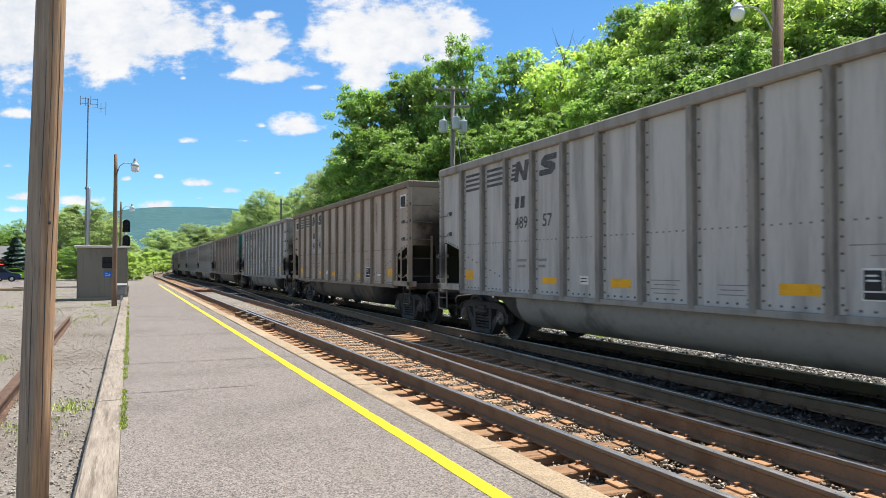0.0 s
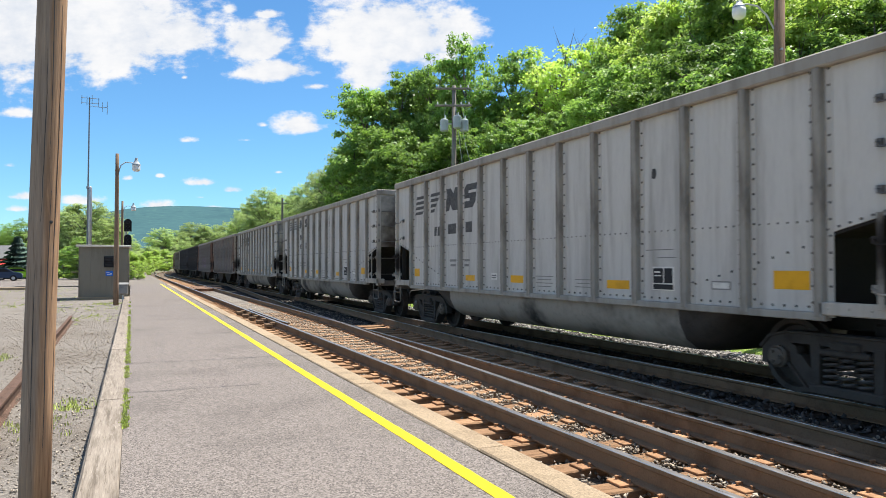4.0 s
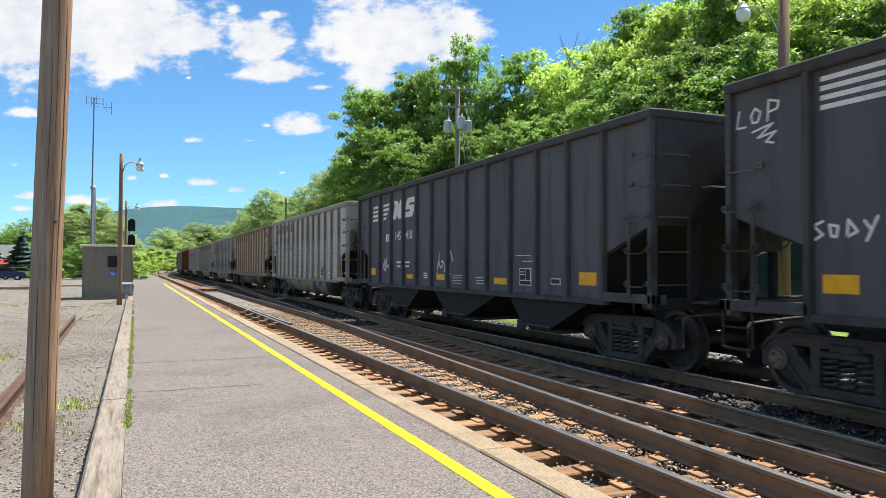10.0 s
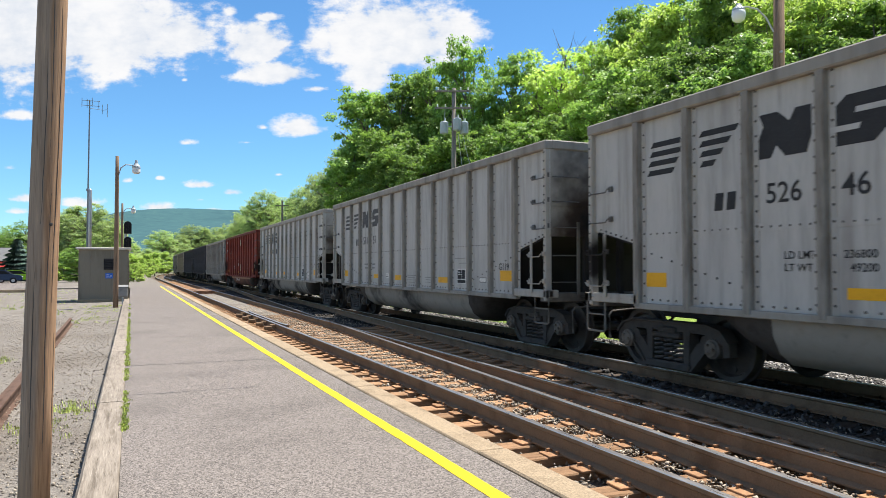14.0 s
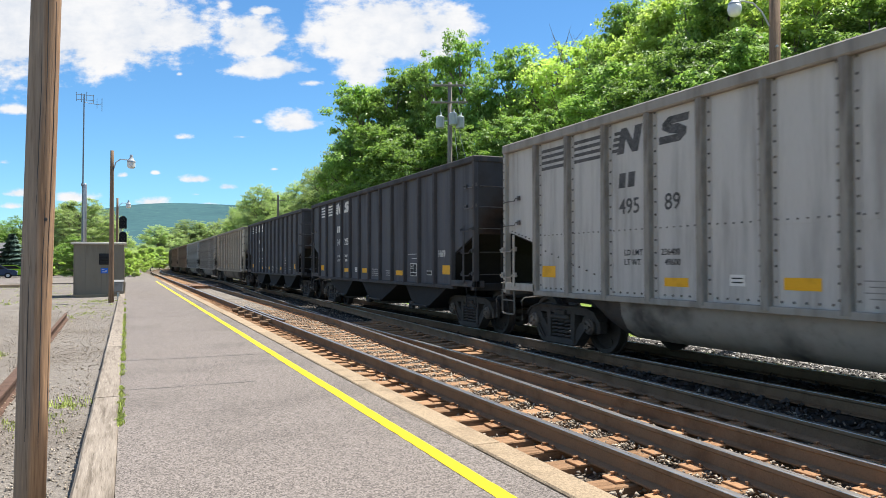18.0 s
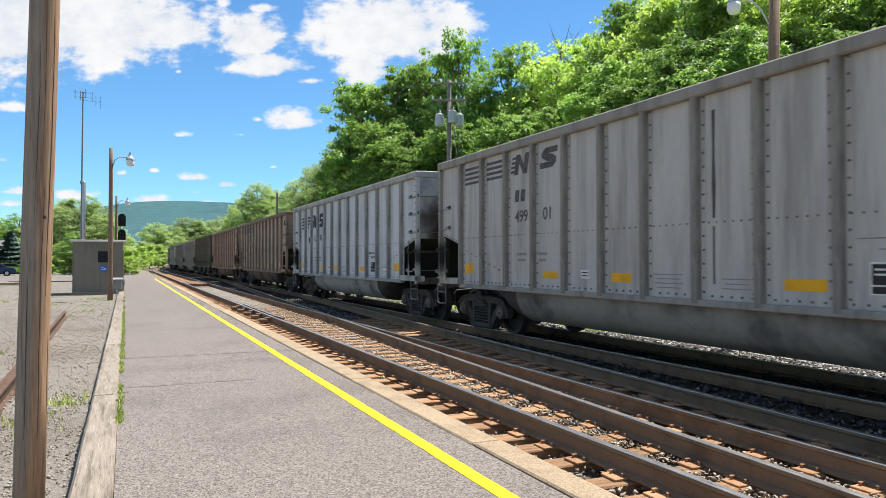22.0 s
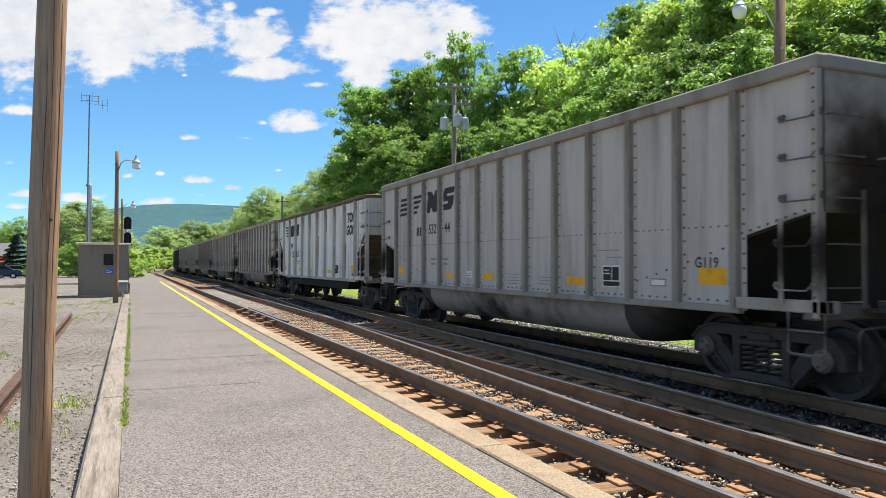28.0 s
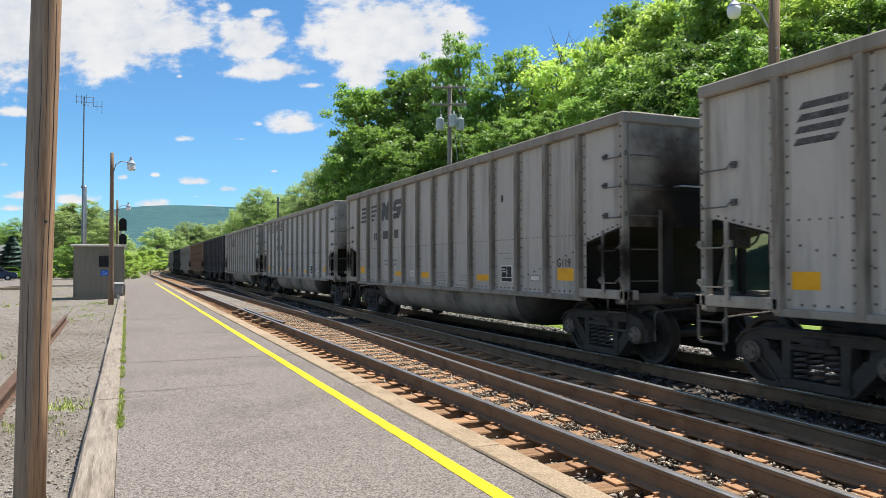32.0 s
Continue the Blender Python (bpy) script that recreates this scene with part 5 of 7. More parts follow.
def lot_far():
    s = Shape().box(-70, -6.5, 56, 96, -0.4, -0.085)
    tagged(part("parking_lot", s, "asphalt"), "faded asphalt parking lot beyond the gravel", "parking lot", kind="structure")
    curb = Shape()
    curb.box(-70, -6.0, 55.4, 55.75, -0.3, 0.06, 0.02)
    tagged(part("kerb", curb, "concrete"), "pale concrete kerb along the parking lot", "kerb", kind="structure")
    s = Shape().box(-40, -7, 40.0, 40.25, -0.3, 0.02, 0.02)
    tagged(part("kerb", s, "concrete"), "weathered concrete kerb in the gravel lot", "kerb", kind="structure")
    s = Shape().box(-90, -8, 100, 200, -0.45, -0.2)
    tagged(part("meadow", s, "grass"), "green grass verge under the far trees", "grass", kind="structure")
    surface("lime_paint", (0.28, 0.55, 0.03), 0.3, grain=(20, 0.03), stain=(2, 0.05), bump=0)
    surface("navy_paint", (0.03, 0.05, 0.10), 0.3, grain=(20, 0.03), stain=(2, 0.05), bump=0)
    surface("red_roof", (0.45, 0.04, 0.03), 0.6, grain=(20, 0.1), stain=(2, 0.15))
    surface("house_wall", (0.5, 0.48, 0.44), 0.8, grain=(20, 0.1), stain=(2, 0.15))
    surface("roof_grey", (0.15, 0.15, 0.155), 0.8, grain=(20, 0.2), stain=(2, 0.15))
    sedan(24, 80, 10, "lime_paint", "small lime-green car parked on the asphalt lot")
    sedan(-4, 76, 5, "navy_paint", "dark blue car parked on the asphalt lot")
    x, y = spot(-38, 96)
    ob = thing("house", "small pale house with grey gable roof and red porch roof", "house", at=pose(x, y, -0.3))
    part("wall", Shape().box(-4, 4, -3, 3, 0, 2.9), "house_wall", ob)
    part("roof", Shape().prism("x", [(-3.4, 2.8), (0, 4.6), (3.4, 2.8), (3.2, 2.75)], -4.3, 4.3), "roof_grey", ob)
    part("porch_roof", Shape().prism("x", [(-5.0, 1.95), (-2.9, 2.75), (-2.9, 2.6), (-5.0, 1.8)], -1.0, 4.6), "red_roof", ob, "red sloping porch roof")
    for xx in (-0.8, 4.4):
        part("porch_post", Shape().box(xx - 0.07, xx + 0.07, -4.9, -4.76, 0, 1.9), "lamp_white", ob)
    for xx in (-2.5, 1.0, 3.0):
        w = part("window", Shape().box(xx - 0.45, xx + 0.45, -3.03, -3.0, 1.0, 2.1), "black_paint", ob)
        part("window_frame", Shape().box(xx - 0.5, xx + 0.5, -3.05, -3.03, 0.93, 1.0).box(xx - 0.5, xx + 0.5, -3.05, -3.03, 2.1, 2.17), "lamp_white", w)


platform_edges()
tufts()
track_bed()
crossing()
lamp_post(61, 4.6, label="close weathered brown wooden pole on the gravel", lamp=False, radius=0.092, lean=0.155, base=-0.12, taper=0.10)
lamp_post(203, 29.2, label="brown wooden lamp post with a curved arm lamp")
lamp_post(213, 50.6, label="distant brown wooden lamp post with a curved arm lamp")
shed()
mast()
signal()
old_rails()
right_poles()
lot_far()

# ---- the freight train ----
HALF, SIDE, PITCH = 7.225, 1.62, 16.0
FACE = -SIDE + 0.085
RIBS = [HALF - 1.15 - 1.01 * k for k in range(13)]
GREY, TAN, BLACK, SOOT, RED, PALE = (0.52, 0.50, 0.46), (0.40, 0.285, 0.20), (0.096, 0.098, 0.107), (0.14, 0.112, 0.094), (0.28, 0.068, 0.05), (0.66, 0.66, 0.62)


def truck_shapes():
    frame = Shape()
    # cast side frame: top member, pedestals round the bearings, slanting arms, spring seat and columns
    frame.prism("x", [(-1.15, 0.56), (-1.02, 0.695), (-0.76, 0.765), (0.76, 0.765), (1.02, 0.695), (1.15, 0.56), (1.0, 0.555), (0.74, 0.635), (-0.74, 0.635), (-1.0, 0.555)], -0.075, 0.075)
    for e in (-1, 1):
        frame.prism("x", [(e * 1.15, 0.57), (e * 1.16, 0.37), (e * 1.06, 0.35), (e * 1.04, 0.53), (e * 0.75, 0.53), (e * 0.73, 0.38), (e * 0.61, 0.44), (e * 0.66, 0.60), (e * 0.80, 0.66)], -0.07, 0.07)
        frame.prism("x", [(e * 0.74, 0.40), (e * 0.66, 0.52), (e * 0.58, 0.50), (e * 0.37, 0.25), (e * 0.37, 0.09), (e * 0.47, 0.10)], -0.07, 0.07)
        frame.prism("x", [(e * 0.43, 0.16), (e * 0.33, 0.16), (e * 0.32, 0.66), (e * 0.45, 0.66)], -0.09, 0.09)
        # rolled lips that stiffen the casting
        frame.prism("x", [(e * 1.165, 0.56), (e * 1.03, 0.71), (e * 0.76, 0.78), (e * 0.76, 0.755), (e * 1.01, 0.685), (e * 1.14, 0.55)], -0.105, 0.105)
        frame.prism("x", [(e * 0.47, 0.085), (e * 0.76, 0.39), (e * 0.735, 0.41), (e * 0.46, 0.115)], -0.105, 0.105)
    frame.box(-0.105, 0.105, -0.78, 0.78, 0.75, 0.78, 0.008)
    frame.box(-0.13, 0.13, -0.46, 0.46, 0.085, 0.20, 0.02)
    wheel = Shape()
    for s in (-1, 1):
        x = s * 0.7525
        rows = [(0.10, x - s * 0.10), (0.13, x + s * 0.05), (0.20, x + s * 0.035), (0.36, x + s * 0.01), (0.39, x + s * 0.07), (0.455, x + s * 0.075), (0.46, x - s * 0.045), (0.485, x - s * 0.05), (0.485, x - s * 0.075), (0.39, x - s * 0.075), (0.36, x - s * 0.04), (0.20, x - s * 0.01)]
        wheel.turned(rows, 36, "x")
        for k in range(4):
            a = k * math.pi / 2 + 0.3
            wheel.turned([(0.045, x + s * 0.012), (0.045, x + s * 0.036)], 8, "x", (0, 0.28 * math.cos(a), 0.28 * math.sin(a)))
    wheel.turned([(0.08, -1.05), (0.08, 1.05)], 10, "x")
    # bearing with its end cap and three cap screws
    cap = Shape().turned([(0.11, -0.16), (0.135, -0.13), (0.135, 0.02), (0.115, 0.03), (0.10, 0.055), (0.05, 0.06)], 18, "x")
    for k in range(3):
        cap.turned([(0.022, 0.05), (0.022, 0.085), (0.012, 0.09)], 6, "x", (0, 0.065 * math.cos(2.094 * k), 0.065 * math.sin(2.094 * k)))
    spring = Shape()
    for y in (-0.21, 0.0, 0.21):
        pts = [(0.088 * math.cos(a * 1.047), y + 0.088 * math.sin(a * 1.047), 0.205 + 0.33 * a / 30) for a in range(31)]
        spring.tube(pts, 0.019, 5)
    bolster = Shape().box(-1.12, 1.12, -0.20, 0.20, 0.56, 0.72, 0.03).box(-0.25, 0.25, -0.3, 0.3, 0.6, 0.86, 0.03)
    for e in (-1, 1):
        bolster.box(*sorted((e * 1.02, e * 1.17)), -0.30, 0.30, 0.535, 0.61, 0.02).box(*sorted((e * 1.04, e * 1.16)), -0.18, 0.18, 0.60, 0.70, 0.02)
    beam = Shape().box(-0.75, 0.75, -0.06, 0.06, 0.4, 0.5, 0.02).box(-0.86, -0.66, -0.10, 0.10, 0.34, 0.58, 0.02).box(0.66, 0.86, -0.10, 0.10, 0.34, 0.58, 0.02)
    return dict(side_frame=frame.mesh("side_frame", "under_steel"), wheelset=wheel.mesh("wheelset", "wheel_steel"), bearing_cap=cap.mesh("bearing_cap", "bearing_steel"),
                spring=spring.mesh("spring", "spring_steel"), bolster=bolster.mesh("truck", "under_steel"), beam=beam.mesh("brake_beam", "under_steel"))


TRUCK = truck_shapes()


def add_trucks(car, centre=5.99):
    for e in (-1, 1):
        t = part("truck", TRUCK["bolster"], None, car, at=pose(0, e * centre, SUNK))
        for s in (-1, 1):
            part("side_frame", TRUCK["side_frame"], None, t, at=pose(s * 1.03, 0, 0))
            part("spring", TRUCK["spring"], None, t, at=pose(s * 1.05, 0, 0))
            part("brake_beam", TRUCK["beam"], None, t, at=pose(0, s * 0.33, 0))
            part("wheelset", TRUCK["wheelset"], None, t, at=pose(0, s * 0.89, 0.457))
        for y in (-0.89, 0.89):
            part("bearing_cap", TRUCK["bearing_cap"], None, t, at=pose(-1.12, y, 0.457, 0, 0, 180))


def hat_rib(z0, z1, deep=0.10, wide=0.13, flange=0.0):
    """A pressed rib; its flat flanges, where it has them, keep the paint of the sheet."""
    s = Shape()
    w, x = wide / 2, -SIDE + deep
    f = w + flange
    if flange:
        o = [(x, -f), (x, f), (x - 0.007, f), (x - 0.007, w), (-SIDE + 0.012, w * 0.86), (-SIDE, w * 0.72), (-SIDE, -w * 0.72), (-SIDE + 0.012, -w * 0.86), (x - 0.007, -w), (x - 0.007, -f)]
    else:
        o = [(x, -w), (x, w), (x - 0.012, w), (-SIDE + 0.012, w * 0.86), (-SIDE, w * 0.72), (-SIDE, -w * 0.72), (-SIDE + 0.012, -w * 0.86), (x - 0.012, -w)]
    me = s.prism("z", o, z0, z1).mesh("rib", "rib_paint")
    me.materials.append(MATS["flange_paint"])
    for face in me.polygons:
        if abs(face.center.y) > w + 0.005:
            face.material_index = 1
    return me


def bars(x, ya, yb, z):
    """A grab iron: a dropped rod that stands off the sheet, bolted at both ends."""
    return Shape().tube([(x + 0.10, ya, z + 0.05), (x, ya, z + 0.05), (x, ya + 0.05, z), (x, yb - 0.05, z), (x, yb, z + 0.05), (x + 0.10, yb, z + 0.05)], 0.011, 6).box(x + 0.045, x + 0.085, ya - 0.035, ya + 0.035, z + 0.01, z + 0.09).box(x + 0.045, x + 0.085, yb - 0.035, yb + 0.035, z + 0.01, z + 0.09)


def rivet(s, x, y, z, r=0.017, high=0.017):
    """One low six-sided rivet head on a sheet facing the near side."""
    ring = [(x, y + r * math.cos(k * 1.0472), z + r * math.sin(k * 1.0472)) for k in range(6)]
    cap = [(x - high, y + 0.5 * r * math.cos(k * 1.0472), z + 0.5 * r * math.sin(k * 1.0472)) for k in range(6)]
    s.add(ring + cap, [(k, (k + 1) % 6, 6 + (k + 1) % 6, 6 + k) for k in range(6)] + [tuple(range(6, 12))])


def add_shell(car, ribs, top=3.75, sill=0.98, cut0=1.83, cut1=2.11, sheet=-SIDE + 0.085, rib_deep=0.085, rivets=True, rib_low=None, rib_wide=0.13, first=1.15, tall_ladder=False, posts=False, rim=0.165):
    """Sides, ends, chords and posts that all open-top cars share."""
    bay = HALF - first
    for s in (-1, 1):
        side = Shape()
        outline = [(-HALF, cut1), (-bay, cut0), (-bay, sill), (bay, sill), (bay, cut0), (HALF, cut1), (HALF, top - 0.1), (-HALF, top - 0.1)]
        side.prism("x", outline, s * -sheet, s * (-sheet - 0.02))
        part("side_sheet", side, "car_paint", car)
        lip = Shape().box(*sorted((s * (SIDE - 0.015), s * (SIDE - 0.12))), -bay - 0.05, bay + 0.05, sill - 0.07, sill + 0.02, 0.01)
        part("side_sill", lip, "car_paint", car)
        for e in (-1, 1):
            post = Shape().box(*sorted((s * SIDE, s * (SIDE - 0.13))), *sorted((e * (HALF - 0.085), e * HALF)), 0.92, top - 0.1, 0.012)
            post.box(*sorted((s * (SIDE - 0.09), s * (SIDE - 0.1))), *sorted((e * (HALF - 0.085), e * (HALF - 0.17))), cut1 - 0.05, top - 0.1)
            part("corner_post", post, "car_paint", car)
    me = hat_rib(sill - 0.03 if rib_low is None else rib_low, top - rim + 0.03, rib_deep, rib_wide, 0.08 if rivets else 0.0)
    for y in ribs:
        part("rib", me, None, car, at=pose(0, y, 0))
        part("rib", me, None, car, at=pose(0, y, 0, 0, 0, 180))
    chord = Shape()
    for s in (-1, 1):
        chord.box(*sorted((s * (SIDE + 0.012), s * (SIDE - 0.15))), -HALF - 0.02, HALF + 0.02, top + 0.02 - rim, top + 0.02, 0.02)
        chord.box(-SIDE + 0.13, SIDE - 0.13, *sorted((s * (HALF + 0.035), s * (HALF - 0.12))), top + 0.025 - rim, top + 0.025, 0.02)
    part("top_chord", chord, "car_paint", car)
    for e in (-1, 1):
        end = Shape().box(-SIDE + 0.1, SIDE - 0.1, *sorted((e * HALF, e * (HALF - 0.02))), cut1 - 0.05, top - 0.08)
        end.box(-SIDE + 0.12, SIDE - 0.12, *sorted((e * HALF, e * (HALF + 0.012))), 2.60, 2.66, 0.004)
        part("end_sheet", end, "end_paint", car)
        if posts:
            for x in (-0.25, 0.45):
                part("end_post", Shape().box(x - 0.05, x + 0.05, *sorted((e * (HALF + 0.013), e * (HALF + 0.09))), 1.0, top - 0.1, 0.012), "car_paint", car)
        slope = Shape()
        slope.prism("x", [(e * (HALF - 0.02), cut1 + 0.02), (e * (HALF - 0.02), cut1 - 0.03), (e * (bay + 0.03), cut0 - 0.03), (e * (bay - 0.22), sill - 0.02), (e * (bay - 0.27), sill - 0.02), (e * (bay - 0.02), cut0 + 0.02)], -SIDE + 0.11, SIDE - 0.11)
        # underside shade is painted in with the soot
        part("slope_sheet", slope, "soot", car, "sloping end floor, sooty and painted dark with its shade")
        beam = Shape().box(-SIDE + 0.02, SIDE - 0.02, *sorted((e * (HALF - 0.22), e * HALF)), 0.90, 1.06, 0.015)
        part("end_sill", beam, "car_grime", car)
        step = Shape().box(-SIDE, -SIDE + 0.1, *sorted((e * (bay - 0.02), e * (HALF + 0.11))), 0.975, 1.115, 0.012)
        step.box(-SIDE, -SIDE + 0.2, *sorted((e * HALF, e * (HALF + 0.11))), 0.975, 1.115, 0.012)
        for k in range(5):
            rivet(step, -SIDE, e * (bay + 0.10 + 0.24 * k), 1.05, 0.016, 0.012)
        part("corner_sill", step, "car_paint", car)
        a, b = sorted((e * (HALF - 0.50), e * (HALF - 0.03)))
        hi = 2.30 if tall_ladder else 2.02
        lad = Shape().box(-SIDE - 0.035, -SIDE - 0.012, e * (HALF - 0.455) - 0.032, e * (HALF - 0.455) + 0.032, 1.06, hi, 0.004)
        part("ladder", lad, "car_paint", car)
        stirrup = Shape().tube([(-SIDE + 0.02, e * (HALF - 0.40), 1.0), (-SIDE + 0.02, e * (HALF - 0.40), 0.55), (-SIDE + 0.02, e * (HALF - 0.36), 0.52), (-SIDE + 0.02, e * (HALF + 0.02), 0.52), (-SIDE + 0.02, e * (HALF + 0.06), 0.55), (-SIDE + 0.02, e * (HALF + 0.06), 1.0)], 0.019, 6)
        stirrup.tube([(-SIDE + 0.02, e * (HALF - 0.40), 0.78), (-SIDE + 0.02, e * (HALF + 0.06), 0.78)], 0.014, 6)
        part("stirrup", stirrup, "car_grime", car)
        for z in (1.22, 1.70, *((2.17,) if tall_ladder else ())):
            part("rung", bars(-SIDE - 0.085, a, b, z), "car_paint", car)
        for z in ((2.20, 2.66, 3.10) if e < 0 else (2.20, 2.66))[1 if tall_ladder else 0:]:
            part("grab_iron", bars(sheet - 0.09, a, b, z), "worn_steel", car)
        y = e * (HALF + 0.06)
        if e < 0:
            for z in (1.25, 1.72, 2.22, 2.68, 3.12):
                part("end_rung", Shape().tube([(-1.47, y + 0.06, z), (-1.47, y, z), (-0.95, y, z), (-0.95, y + 0.06, z)], 0.011, 6), "worn_steel", car)
            part("end_stile", Shape().box(-1.0, -0.94, y - 0.01, y + 0.02, 1.02, 2.32, 0.004), "car_grime", car)
            part("end_handrail", Shape().tube([(-0.66, y + 0.05, 2.68), (-0.66, y - 0.10, 2.68), (1.0, y - 0.10, 2.68), (1.0, y + 0.05, 2.68)], 0.014, 6), "galvanised", car)
            wheel = Shape().tube([(0.62 + 0.26 * math.cos(a * 0.3927), y - 0.16, 2.05 + 0.26 * math.sin(a * 0.3927)) for a in range(17)], 0.018, 6, caps=False)
            wheel.tube([(0.36, y - 0.16, 2.05), (0.88, y - 0.16, 2.05)], 0.014, 6).tube([(0.62, y - 0.16, 1.79), (0.62, y - 0.16, 2.31)], 0.014, 6).tube([(0.62, y - 0.2, 2.05), (0.62, y + 0.1, 2.05)], 0.03, 8)
            part("brake_wheel", wheel, "under_steel", car)
            part("brake_stand", Shape().box(0.45, 0.79, y - 0.08, y + 0.08, 1.75, 2.35, 0.02), "under_steel", car)
            part("end_platform", Shape().box(-0.9, 0.9, y - 0.28, y + 0.06, 0.98, 1.02), "under_steel", car)
            for x in (-0.75, 0.0, 0.75):
                part("end_brace", Shape().box(x - 0.05, x + 0.05, -HALF - 0.02, -HALF + 0.08, 1.0, cut1 - 0.03), "soot", car)
        # uncoupling lever along the end sill, its handle hanging at the corner
        lever = Shape().tube([(-1.13, y + e * 0.05, 0.36), (-1.14, y + e * 0.05, 0.74), (-1.09, y + e * 0.05, 0.80), (-0.8, y + e * 0.06, 0.82), (0.05, y + e * 0.10, 0.86), (0.08, y + e * 0.3, 0.86)], 0.016, 6)
        part("uncoupling_lever", lever, "worn_steel", car)
        coup = Shape().box(-0.09, 0.09, *sorted((e * (HALF - 0.1), e * (HALF + 0.55))), 0.80, 0.98, 0.02).box(-0.2, 0.16, *sorted((e * (HALF + 0.5), e * (HALF + 0.775))), 0.76, 1.02, 0.05)
        part("coupler", coup, "under_steel", car)
        hose = Shape().tube([(0.3, e * HALF, 0.9), (0.3, e * (HALF + 0.3), 0.6), (0.22, e * (HALF + 0.55), 0.42), (0.15, e * (HALF + 0.77), 0.5)], 0.025, 6)
        part("brake_hose", hose, "black_paint", car)
    part("centre_sill", Shape().box(-0.18, 0.18, -HALF, HALF, 0.70, 1.0, 0.02), "under_steel", car)
    part("floor", Shape().box(-SIDE + 0.12, SIDE - 0.12, -bay + 0.2, bay - 0.2, sill, sill + 0.02), "car_grime", car, "coal-blackened floor")
    s = Shape()
    x = sheet
    if rivets:
        for z, gap in ((1.98, 0.13), (sill + 0.07, 0.16)):
            y = -bay + 0.20
            while y < bay - 0.15:
                if min(abs(y - q) for q in ribs) > 0.13:
                    rivet(s, x, y, z, 0.018, 0.014)
                y += gap
        for yr in ribs:
            for k in range(15):
                for d in (-0.11, 0.11):
                    rivet(s, x - 0.007, yr + d, 1.10 + 0.178 * k)
        for e in (-1, 1):
            for k in range(8):
                rivet(s, x, e * (bay + 0.05 + 0.125 * k), cut0 + 0.05 + 0.0310 * k)
            for k in range(9):
                rivet(s, x, e * (bay - 0.26 - 0.205 * k), 1.70 - 0.055 * k)
        part("seam_strip", Shape().box(sheet - 0.006, sheet, -bay, bay, 1.93, 2.03), "car_paint", car)
    for e in (-1, 1):
        for k in range(17):
            rivet(s, -SIDE, e * (HALF - 0.042), 1.15 + 0.15 * k)
    part("rivets", s, "rivet_steel", car, kind="stuff")
    return sheet


def tub_gondola(name, riveted=True):
    car = thing(name, "open-top coal gondola", "rail car")
    add_shell(car, RIBS, rivets=riveted)
    sec = lambda d: [(-1.50, 0.97), (-1.47, 0.97 - 0.26 * d), (-1.36, 0.97 - 0.47 * d), (-1.15, 0.97 - 0.62 * d), (-0.8, 0.97 - 0.66 * d), (0.8, 0.97 - 0.66 * d), (1.15, 0.97 - 0.62 * d), (1.36, 0.97 - 0.47 * d), (1.47, 0.97 - 0.26 * d), (1.50, 0.97)]
    k = 10
    # the curving tub ends get under-car shade through a darker material
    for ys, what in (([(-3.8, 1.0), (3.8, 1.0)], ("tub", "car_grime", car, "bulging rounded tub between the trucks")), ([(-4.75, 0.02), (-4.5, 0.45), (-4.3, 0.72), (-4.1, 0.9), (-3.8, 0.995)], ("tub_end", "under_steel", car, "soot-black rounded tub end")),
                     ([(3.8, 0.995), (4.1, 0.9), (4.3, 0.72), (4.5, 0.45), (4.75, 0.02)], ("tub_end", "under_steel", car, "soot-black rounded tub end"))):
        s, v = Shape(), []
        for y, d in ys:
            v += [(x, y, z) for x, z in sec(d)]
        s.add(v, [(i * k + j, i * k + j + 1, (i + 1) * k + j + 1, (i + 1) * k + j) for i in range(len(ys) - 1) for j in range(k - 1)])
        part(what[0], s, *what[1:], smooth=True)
    if not riveted:
        part("rust_band", Shape().box(-1.512, -1.495, -4.3, 4.3, 0.80, 0.93), "rust_band", car, "orange-brown rusty band along the tub")
    add_trucks(car)
    return car


